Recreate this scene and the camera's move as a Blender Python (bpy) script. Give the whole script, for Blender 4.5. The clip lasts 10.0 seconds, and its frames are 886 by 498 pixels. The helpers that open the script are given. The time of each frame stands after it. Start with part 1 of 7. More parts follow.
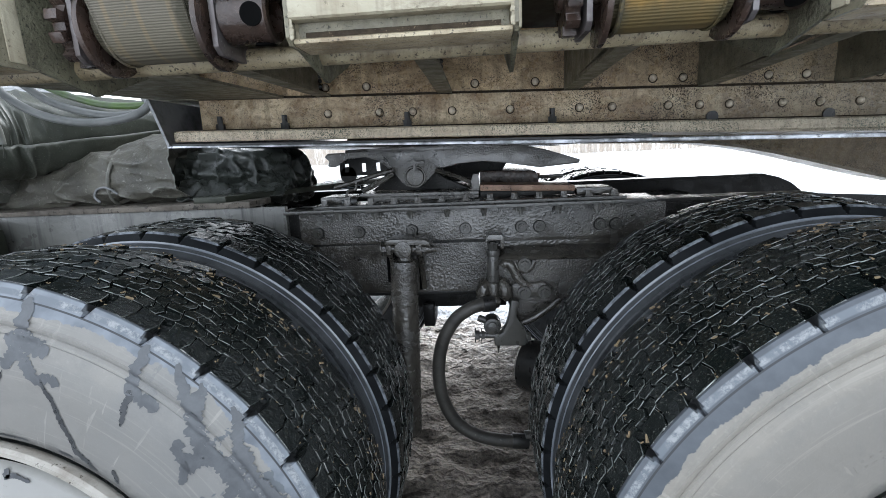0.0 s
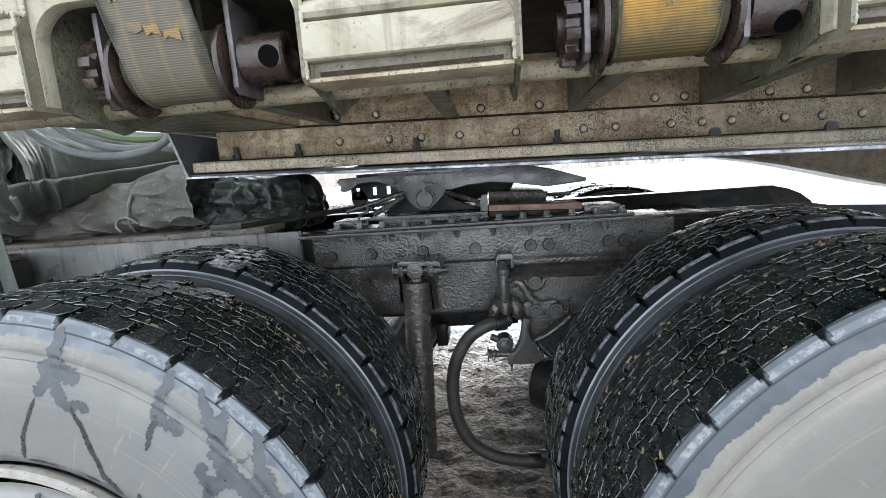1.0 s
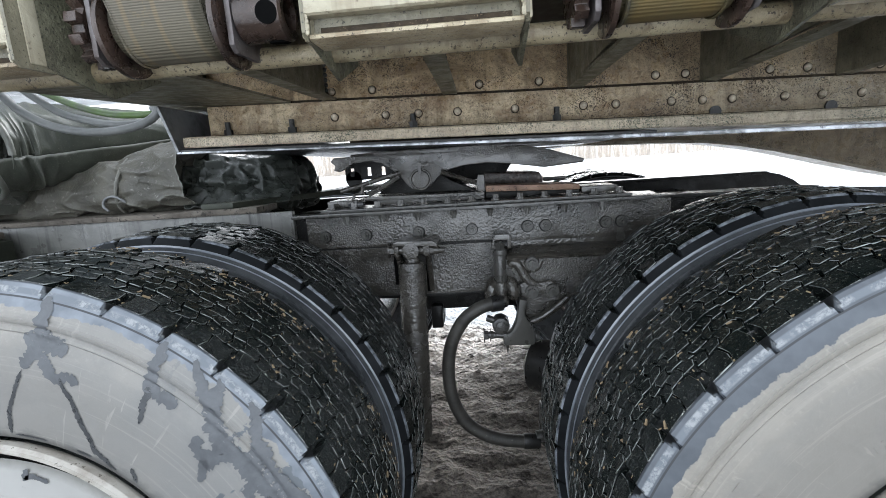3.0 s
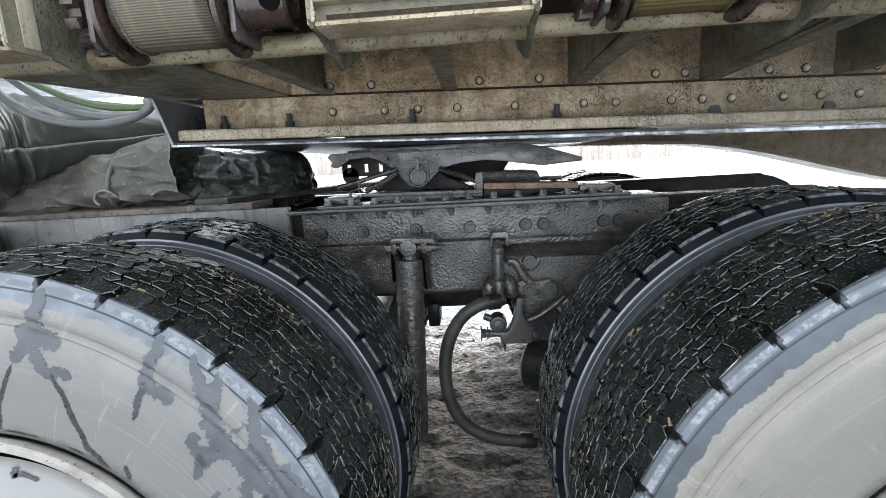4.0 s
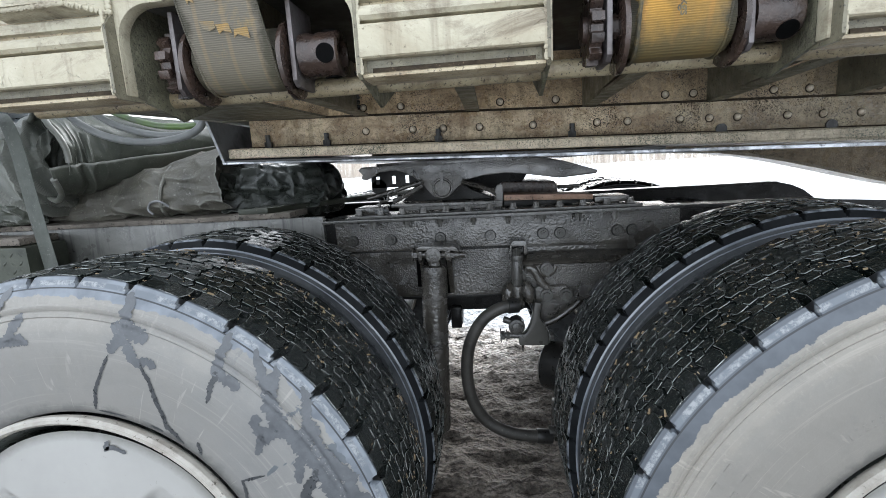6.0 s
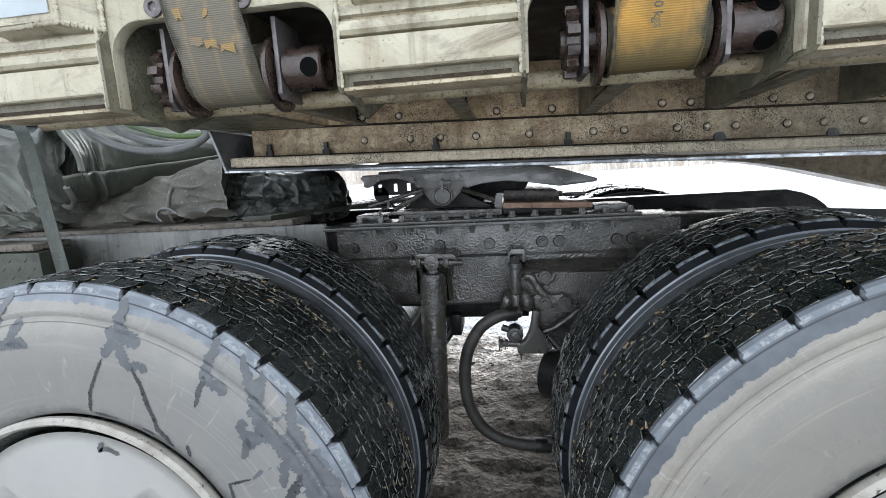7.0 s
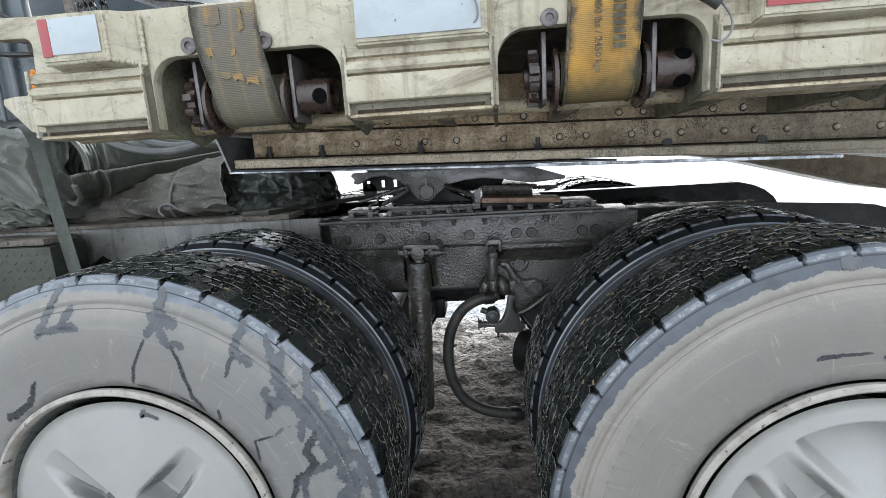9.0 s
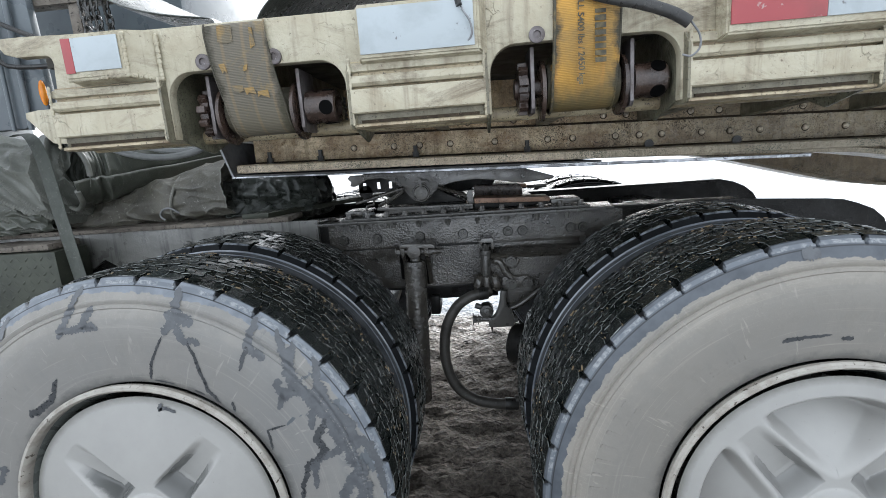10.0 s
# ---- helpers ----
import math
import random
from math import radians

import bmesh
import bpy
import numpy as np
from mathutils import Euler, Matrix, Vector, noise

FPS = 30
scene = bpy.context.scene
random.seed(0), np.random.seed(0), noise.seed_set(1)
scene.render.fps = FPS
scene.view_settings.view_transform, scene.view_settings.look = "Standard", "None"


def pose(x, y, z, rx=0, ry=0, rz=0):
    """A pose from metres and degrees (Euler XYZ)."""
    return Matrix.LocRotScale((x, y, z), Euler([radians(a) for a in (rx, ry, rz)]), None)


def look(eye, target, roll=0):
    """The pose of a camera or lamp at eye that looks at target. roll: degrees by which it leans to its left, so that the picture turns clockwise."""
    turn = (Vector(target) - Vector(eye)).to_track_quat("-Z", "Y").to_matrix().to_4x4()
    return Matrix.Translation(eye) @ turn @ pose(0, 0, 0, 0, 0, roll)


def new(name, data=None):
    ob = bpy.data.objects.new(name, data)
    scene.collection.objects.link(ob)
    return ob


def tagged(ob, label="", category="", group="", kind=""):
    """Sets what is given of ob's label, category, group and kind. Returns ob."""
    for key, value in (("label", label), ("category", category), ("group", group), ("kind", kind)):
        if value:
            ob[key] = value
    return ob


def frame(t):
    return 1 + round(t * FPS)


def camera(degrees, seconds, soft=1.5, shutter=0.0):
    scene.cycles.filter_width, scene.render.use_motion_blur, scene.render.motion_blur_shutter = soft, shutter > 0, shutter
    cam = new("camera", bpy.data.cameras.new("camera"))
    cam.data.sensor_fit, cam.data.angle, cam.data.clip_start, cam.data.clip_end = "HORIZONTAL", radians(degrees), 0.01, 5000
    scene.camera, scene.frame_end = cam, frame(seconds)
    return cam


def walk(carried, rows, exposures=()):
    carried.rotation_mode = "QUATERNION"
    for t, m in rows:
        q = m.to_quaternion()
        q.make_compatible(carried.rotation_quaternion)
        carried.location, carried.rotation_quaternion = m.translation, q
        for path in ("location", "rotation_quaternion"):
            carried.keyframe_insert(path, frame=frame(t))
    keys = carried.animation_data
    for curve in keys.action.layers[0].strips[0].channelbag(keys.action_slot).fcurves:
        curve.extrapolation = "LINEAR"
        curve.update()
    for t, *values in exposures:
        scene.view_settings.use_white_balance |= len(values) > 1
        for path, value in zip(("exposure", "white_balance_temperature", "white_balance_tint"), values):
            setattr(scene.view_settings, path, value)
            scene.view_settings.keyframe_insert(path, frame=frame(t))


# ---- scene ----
cam = camera(86.67, 10.0, soft=0.5)
# seconds, eye in metres, turn in degrees
PATH = [
    (0.0, 0.0491, 0.0364, 1.1594, 78.557, 2.622, 4.289),
    (0.5, 0.0499, 0.0175, 1.1453, 79.843, 3.103, 4.922),
    (1.0, 0.0509, 0.0165, 1.1691, 80.867, 4.243, 5.315),
    (1.5, 0.0513, 0.0144, 1.163, 80.373, 4.448, 4.909),
    (2.0, 0.0458, 0.0132, 1.1495, 79.711, 4.357, 4.685),
    (2.5, 0.0412, 0.0184, 1.1446, 79.684, 4.169, 4.637),
    (4.0, 0.0161, 0.0314, 1.1302, 79.672, 3.183, 3.372),
    (4.5, 0.0279, 0.0224, 1.1307, 80.175, 2.73, 4.571),
    (5.0, 0.0058, -0.0068, 1.1334, 79.879, 2.57, 4.509),
    (5.5, 0.0038, -0.0592, 1.1553, 79.759, 2.946, 4.881),
    (7.0, 0.0659, -0.0654, 1.1657, 80.935, 3.324, 7.692),
    (7.5, 0.0805, -0.0657, 1.1655, 80.816, 3.121, 8.004),
    (8.0, 0.1018, -0.0769, 1.171, 80.734, 2.945, 8.514),
    (8.5, 0.1165, -0.1094, 1.186, 79.926, 3.066, 7.121),
    (9.0, 0.0754, -0.2171, 1.2065, 79.167, 3.416, 5.287),
    (9.5, 0.0508, -0.2797, 1.2101, 78.576, 3.81, 4.771),
    (10.0, 0.0654, -0.2841, 1.2184, 78.978, 4.087, 3.939),
]
# seconds, stops, kelvin, tint
EXPOSURES = [(0.0, 1.53, 5960, 8), (1.0, 1.67, 6050, 8), (2.5, 1.63, 6060, 8), (4.2, 1.78, 6060, 8), (5.5, 1.62, 6080, 8), (8.0, 1.52, 6060, 8), (10.0, 1.23, 6080, 8)]
walk(cam, [(row[0], pose(*row[1:])) for row in PATH], EXPOSURES)

# ---- light ----
world = bpy.data.worlds.new("overcast")
scene.world = world
world.use_nodes = True
wn = world.node_tree
for n in list(wn.nodes):
    wn.nodes.remove(n)
w_out = wn.nodes.new("ShaderNodeOutputWorld")
w_bg = wn.nodes.new("ShaderNodeBackground")
w_sky = wn.nodes.new("ShaderNodeTexSky")
w_hsv = wn.nodes.new("ShaderNodeHueSaturation")
w_sky.sky_type = "NISHITA"
w_sky.sun_disc = False
w_sky.sun_elevation = radians(35)
w_sky.sun_rotation = radians(12)
w_sky.air_density, w_sky.dust_density, w_sky.ozone_density = 1.0, 5.0, 1.0
w_hsv.inputs["Saturation"].default_value = 0.35
w_bg.inputs["Strength"].default_value = 0.09
wn.links.new(w_sky.outputs[0], w_hsv.inputs["Color"])
wn.links.new(w_hsv.outputs[0], w_bg.inputs["Color"])
w_cloud = wn.nodes.new("ShaderNodeBackground")
w_cloud.inputs["Color"].default_value = (0.95, 0.97, 1.0, 1.0)
w_cloud.inputs["Strength"].default_value = 0.60
w_add = wn.nodes.new("ShaderNodeAddShader")
wn.links.new(w_bg.outputs[0], w_add.inputs[0])
wn.links.new(w_cloud.outputs[0], w_add.inputs[1])
wn.links.new(w_add.outputs[0], w_out.inputs["Surface"])
sun_data = bpy.data.lights.new("sun", "SUN")
sun_data.energy, sun_data.angle, sun_data.color = 0.7, radians(50), (0.97, 0.985, 1.0)
sun_ob = new("sun", sun_data)
sun_ob.matrix_world = look((1.4, 6.4, 4.8), (0, 0, 0))


# ---- materials ----
def ramp_of(nt, fac, lo, hi):
    n = nt.nodes.new("ShaderNodeMapRange")
    n.inputs["From Min"].default_value, n.inputs["From Max"].default_value = lo, hi
    nt.links.new(fac, n.inputs["Value"])
    return n.outputs["Result"]


def noise_of(nt, vec, scale, detail=4.0, rough=0.55, distort=0.0):
    n = nt.nodes.new("ShaderNodeTexNoise")
    n.inputs["Scale"].default_value, n.inputs["Detail"].default_value = scale, detail
    n.inputs["Roughness"].default_value, n.inputs["Distortion"].default_value = rough, distort
    nt.links.new(vec, n.inputs["Vector"])
    return n.outputs["Fac"]


def mix_of(nt, fac, a, b):
    n = nt.nodes.new("ShaderNodeMix")
    n.data_type = "RGBA"
    for sock, v in ((n.inputs[0], fac), (n.inputs[6], a), (n.inputs[7], b)):
        if isinstance(v, tuple):
            sock.default_value = (*v, 1.0)
        elif isinstance(v, float):
            sock.default_value = v
        else:
            nt.links.new(v, sock)
    return n.outputs[2]


def math_of(nt, op, a, b=0.0):
    n = nt.nodes.new("ShaderNodeMath")
    n.operation = op
    for sock, v in zip(n.inputs, (a, b)):
        if isinstance(v, (int, float)):
            sock.default_value = v
        else:
            nt.links.new(v, sock)
    return n.outputs[0]


def stretched(nt, vec, x, y, z):
    n = nt.nodes.new("ShaderNodeMapping")
    n.inputs["Scale"].default_value = (x, y, z)
    nt.links.new(vec, n.inputs["Vector"])
    return n.outputs[0]


def blank(name):
    m = bpy.data.materials.new(name)
    m.use_nodes = True
    nt = m.node_tree
    bsdf = nt.nodes["Principled BSDF"]
    tc = nt.nodes.new("ShaderNodeTexCoord")
    return m, nt, bsdf, tc.outputs["Object"]


def bump_in(nt, bsdf, height, strength, distance):
    n = nt.nodes.new("ShaderNodeBump")
    n.inputs["Strength"].default_value, n.inputs["Distance"].default_value = strength, distance
    nt.links.new(height, n.inputs["Height"])
    nt.links.new(n.outputs[0], bsdf.inputs["Normal"])


def worn(name, base, dirt, scale=6.0, amount=(0.45, 0.7), speck=None, speck_scale=90.0, speck_at=(0.62, 0.68),
         rough=(0.4, 0.8), metal=0.0, bump=0.3, bump_scale=120.0, bump_dist=0.002, streak=None, gloss=0.5):
    """Paint or metal with broad stains, fine specks, uneven gloss and relief."""
    m, nt, bsdf, vec = blank(name)
    broad = ramp_of(nt, noise_of(nt, vec, scale, 6.0, 0.65, 0.3), *amount)
    col = mix_of(nt, broad, base, dirt)
    if streak:
        run = noise_of(nt, stretched(nt, vec, 30, 30, 2.5), 1.6, 4.0, 0.6)
        col = mix_of(nt, ramp_of(nt, run, 0.52, 0.75), col, streak)
    fine = noise_of(nt, vec, speck_scale, 3.0, 0.7)
    if speck:
        col = mix_of(nt, ramp_of(nt, fine, *speck_at), col, speck)
    nt.links.new(col, bsdf.inputs["Base Color"])
    r = nt.nodes.new("ShaderNodeMapRange")
    r.inputs["From Min"].default_value, r.inputs["From Max"].default_value = 0.35, 0.65
    r.inputs["To Min"].default_value, r.inputs["To Max"].default_value = rough
    nt.links.new(noise_of(nt, vec, scale * 3, 4.0), r.inputs["Value"])
    nt.links.new(r.outputs[0], bsdf.inputs["Roughness"])
    bsdf.inputs["Metallic"].default_value = metal
    bsdf.inputs["Specular IOR Level"].default_value = gloss
    bump_in(nt, bsdf, noise_of(nt, vec, bump_scale, 4.0, 0.6), bump, bump_dist)
    return m



CREAM_GRIMY = worn("grimy_cream_paint", (0.47, 0.40, 0.27), (0.22, 0.165, 0.10), 12, (0.40, 0.68), (0.055, 0.043, 0.03), 240, (0.58, 0.68), (0.3, 0.55), 0, 0.6, 120, 0.005, (0.25, 0.19, 0.115))
OLIVE = worn("olive_grimy_plate", (0.235, 0.215, 0.150), (0.105, 0.095, 0.064), 14, (0.38, 0.66), (0.04, 0.036, 0.026), 220, (0.58, 0.68), (0.3, 0.6), 0, 0.6, 140, 0.003, (0.11, 0.095, 0.062))
PIPE = worn("grimy_side_pipe", (0.40, 0.345, 0.225), (0.20, 0.155, 0.09), 9, (0.40, 0.68), (0.05, 0.038, 0.026), 210, (0.56, 0.66), (0.3, 0.55), 0, 0.6, 120, 0.004, (0.15, 0.11, 0.065))
POCKET = worn("greenish_grime", (0.21, 0.205, 0.14), (0.075, 0.068, 0.048), 18, (0.38, 0.66), (0.03, 0.028, 0.02), 220, (0.56, 0.66), (0.3, 0.6), 0, 0.8, 140, 0.004)


def splashed(name, paint, brown, black, dirty, rough):
    """Pale paint under road spray: brown cloudy film, black spatter of several sizes, drips and wet gloss."""
    m, nt, bsdf, vec = blank(name)
    film = ramp_of(nt, noise_of(nt, stretched(nt, vec, 1.0, 1.0, 1.6), 9, 9.0, 0.72, 0.6), 0.40 - dirty, 0.66 - dirty)
    col = mix_of(nt, film, paint, brown)
    run = noise_of(nt, stretched(nt, vec, 26, 26, 2.2), 1.7, 5.0, 0.65)
    col = mix_of(nt, math_of(nt, "MULTIPLY", ramp_of(nt, run, 0.50, 0.72), 0.7), col, tuple(c * 0.6 for c in brown))
    grain = ramp_of(nt, noise_of(nt, vec, 150, 6.0, 0.8), 0.50, 0.62)
    col = mix_of(nt, math_of(nt, "MULTIPLY", grain, 0.55), col, tuple(c * 0.22 for c in brown))
    pale = ramp_of(nt, noise_of(nt, vec, 26, 7.0, 0.75, 0.4), 0.54, 0.66)
    col = mix_of(nt, math_of(nt, "MULTIPLY", pale, 0.6), col, tuple(min(0.85, c * 1.12) for c in paint))
    # olive film of wheel spray that thickens towards the rear
    axes = nt.nodes.new("ShaderNodeSeparateXYZ")
    nt.links.new(vec, axes.inputs[0])
    rear = math_of(nt, "ADD", axes.outputs[0], math_of(nt, "MULTIPLY", math_of(nt, "SUBTRACT", noise_of(nt, vec, 5, 6.0, 0.7), 0.5), 1.2))
    col = mix_of(nt, math_of(nt, "MULTIPLY", ramp_of(nt, rear, 0.15, 0.95), 0.55), col, (0.185, 0.172, 0.130))
    where = ramp_of(nt, noise_of(nt, vec, 7, 4.0, 0.6), 0.34, 0.62)
    height = noise_of(nt, vec, 90, 5.0, 0.65)
    for scale, size, share in ((480.0, 0.38, 0.85), (270.0, 0.33, 0.85), (150.0, 0.18, 0.85)):
        cell = nt.nodes.new("ShaderNodeTexVoronoi")
        cell.inputs["Scale"].default_value = scale
        nt.links.new(vec, cell.inputs["Vector"])
        tone = nt.nodes.new("ShaderNodeSeparateColor")
        nt.links.new(cell.outputs["Color"], tone.inputs[0])
        limit = math_of(nt, "MULTIPLY", math_of(nt, "MULTIPLY", tone.outputs[0], where), size * 1.6)
        drop = math_of(nt, "LESS_THAN", cell.outputs["Distance"], limit)
        col = mix_of(nt, math_of(nt, "MULTIPLY", drop, share), col, black)
    nt.links.new(col, bsdf.inputs["Base Color"])
    r = nt.nodes.new("ShaderNodeMapRange")
    r.inputs["From Min"].default_value, r.inputs["From Max"].default_value = 0.38, 0.62
    r.inputs["To Min"].default_value, r.inputs["To Max"].default_value = rough
    nt.links.new(noise_of(nt, vec, 20, 5.0), r.inputs["Value"])
    nt.links.new(r.outputs[0], bsdf.inputs["Roughness"])
    bump_in(nt, bsdf, height, 0.8, 0.006)
    return m


BEAM = splashed("salted_beam_paint", (0.72, 0.59, 0.39), (0.31, 0.21, 0.118), (0.024, 0.018, 0.013), 0.03, (0.16, 0.45))
WEB = splashed("brown_beam_web", (0.74, 0.56, 0.33), (0.34, 0.23, 0.125), (0.022, 0.017, 0.012), 0.06, (0.18, 0.5))
LIP = splashed("pale_beam_lip", (0.68, 0.58, 0.43), (0.40, 0.31, 0.21), (0.06, 0.075, 0.05), -0.06, (0.3, 0.55))
# Pale base colour paints the snow mirrored in the wet plate.
WET_GLEAM_EDGE = worn("wet_steel_edge_gleam", (0.60, 0.62, 0.66), (0.16, 0.165, 0.17), 14, (0.42, 0.60), (0.08, 0.08, 0.08), 60, (0.64, 0.68), (0.10, 0.3), 0.5, 0.2)
STEEL_EDGE = worn("bare_steel_edge", (0.24, 0.245, 0.25), (0.10, 0.10, 0.10), 20, (0.45, 0.7), None, 90, (0.6, 0.7), (0.3, 0.5), 0.3, 0.2)


RAIL_DUSTY = worn("dusty_frame_paint", (0.20, 0.198, 0.182), (0.11, 0.109, 0.10), 7, (0.35, 0.65), (0.15, 0.145, 0.13), 170, (0.64, 0.74), (0.22, 0.45), 0.0, 0.4, 140, 0.002, (0.03, 0.03, 0.028), 0.7)
RUST = worn("brown_rust", (0.058, 0.037, 0.028), (0.026, 0.018, 0.015), 22, (0.38, 0.66), (0.13, 0.095, 0.075), 200, (0.66, 0.74), (0.16, 0.42), 0.15, 0.5, 160, 0.0015, None, 0.7)
WINCH_STEEL = worn("worn_winch_steel", (0.17, 0.155, 0.155), (0.075, 0.06, 0.055), 25, (0.4, 0.68), (0.26, 0.25, 0.245), 180, (0.62, 0.7), (0.35, 0.55), 0.5, 0.3, 160, 0.001)
RUST_BAR = worn("orange_rust_bar", (0.42, 0.27, 0.185), (0.22, 0.135, 0.095), 16, (0.38, 0.66), (0.05, 0.04, 0.03), 120, (0.6, 0.68), (0.4, 0.7), 0.1, 0.5, 120, 0.003)
WOOD = worn("grey_weathered_wood", (0.20, 0.175, 0.145), (0.085, 0.073, 0.06), 10, (0.36, 0.66), (0.035, 0.03, 0.025), 70, (0.56, 0.64), (0.6, 0.9), 0, 0.8, 70, 0.006)
TARP = worn("wet_dark_tarpaulin", (0.095, 0.101, 0.081), (0.050, 0.055, 0.043), 7, (0.36, 0.66), (0.22, 0.22, 0.19), 190, (0.62, 0.74), (0.30, 0.48), 0, 0.5, 210, 0.002, (0.075, 0.080, 0.066), 0.5)
TARP_GREY = worn("grey_folded_tarpaulin", (0.22, 0.225, 0.20), (0.105, 0.11, 0.092), 6, (0.36, 0.66), (0.36, 0.36, 0.33), 130, (0.62, 0.74), (0.3, 0.5), 0, 0.5, 160, 0.002, (0.13, 0.135, 0.115), 0.5)
TARP_PALE = worn("pale_worn_tarpaulin", (0.145, 0.136, 0.110), (0.062, 0.060, 0.049), 7, (0.34, 0.68), (0.36, 0.345, 0.31), 60, (0.60, 0.76), (0.3, 0.5), 0, 0.7, 110, 0.004, (0.13, 0.125, 0.105))
PLASTIC = worn("black_sheeting", (0.026, 0.030, 0.026), (0.052, 0.057, 0.049), 14, (0.4, 0.7), (0.14, 0.14, 0.13), 90, (0.68, 0.8), (0.22, 0.42), 0, 0.5, 90, 0.004)
RUBBER = worn("black_rubber_hose", (0.017, 0.017, 0.0165), (0.036, 0.034, 0.031), 20, (0.42, 0.7), (0.075, 0.07, 0.062), 140, (0.66, 0.74), (0.25, 0.45), 0, 0.4, 120, 0.0012)
HOSE = worn("dusty_rubber_hose", (0.070, 0.066, 0.058), (0.032, 0.030, 0.027), 18, (0.4, 0.68), (0.15, 0.14, 0.12), 160, (0.62, 0.72), (0.35, 0.55), 0, 0.4, 120, 0.0015)
CABLE = worn("grey_air_line", (0.20, 0.205, 0.20), (0.12, 0.125, 0.122), 10, (0.4, 0.7), None, 90, (0.6, 0.7), (0.3, 0.45), 0, 0.1)
def worn_highlight(m, low, high, pale, share):
    """Mixes a sheet's colour paler along its sharp folds: rubbed wear plus painted highlight."""
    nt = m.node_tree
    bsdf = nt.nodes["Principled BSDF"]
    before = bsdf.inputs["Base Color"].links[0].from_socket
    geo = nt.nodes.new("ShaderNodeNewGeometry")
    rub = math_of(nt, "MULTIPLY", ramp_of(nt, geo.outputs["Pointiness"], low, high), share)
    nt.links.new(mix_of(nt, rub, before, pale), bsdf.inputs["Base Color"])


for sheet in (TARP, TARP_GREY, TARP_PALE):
    worn_highlight(sheet, 0.515, 0.57, (0.30, 0.30, 0.27), 0.5)
worn_highlight(PLASTIC, 0.52, 0.58, (0.14, 0.15, 0.14), 0.7)


def wet_rubber():
    """Tread rubber, gritty in places and smooth and wet in others."""
    m, nt, bsdf, vec = blank("wet_tread_rubber")
    col = mix_of(nt, ramp_of(nt, noise_of(nt, vec, 14, 6.0, 0.65), 0.4, 0.66), (0.006, 0.0085, 0.0080), (0.013, 0.0155, 0.0145))
    grit = ramp_of(nt, noise_of(nt, vec, 260, 3.0, 0.75), 0.60, 0.65)
    col = mix_of(nt, grit, col, (0.10, 0.10, 0.085))
    nt.links.new(col, bsdf.inputs["Base Color"])
    wet = ramp_of(nt, noise_of(nt, vec, 6.0, 4.0, 0.65), 0.45, 0.58)
    spot = nt.nodes.new("ShaderNodeVectorMath")
    spot.operation = "DISTANCE"
    nt.links.new(vec, spot.inputs[0])
    spot.inputs[1].default_value = (0.16, 0.05, 0.51)
    ragged = math_of(nt, "ADD", spot.outputs["Value"], math_of(nt, "MULTIPLY", noise_of(nt, vec, 16, 4.0), 0.12))
    wet = math_of(nt, "MAXIMUM", wet, ramp_of(nt, ragged, 0.26, 0.19))
    axes = nt.nodes.new("ShaderNodeSeparateXYZ")
    nt.links.new(vec, axes.inputs[0])
    lying = math_of(nt, "ADD", axes.outputs[2], math_of(nt, "MULTIPLY", math_of(nt, "SUBTRACT", noise_of(nt, vec, 11, 4.0), 0.5), 0.06))
    wet = math_of(nt, "MAXIMUM", wet, ramp_of(nt, lying, 0.500, 0.515))
    r = nt.nodes.new("ShaderNodeMapRange")
    r.inputs["To Min"].default_value, r.inputs["To Max"].default_value = 0.30, 0.07
    nt.links.new(wet, r.inputs["Value"])
    nt.links.new(r.outputs[0], bsdf.inputs["Roughness"])
    bsdf.inputs["Specular IOR Level"].default_value = 0.42
    keep = nt.nodes.new("ShaderNodeMapRange")
    keep.inputs["To Min"].default_value, keep.inputs["To Max"].default_value = 1.0, 0.12
    nt.links.new(wet, keep.inputs["Value"])
    n = nt.nodes.new("ShaderNodeBump")
    n.inputs["Distance"].default_value = 0.0055
    nt.links.new(keep.outputs[0], n.inputs["Strength"])
    nt.links.new(noise_of(nt, vec, 190, 4.0, 0.6), n.inputs["Height"])
    nt.links.new(n.outputs[0], bsdf.inputs["Normal"])
    return m


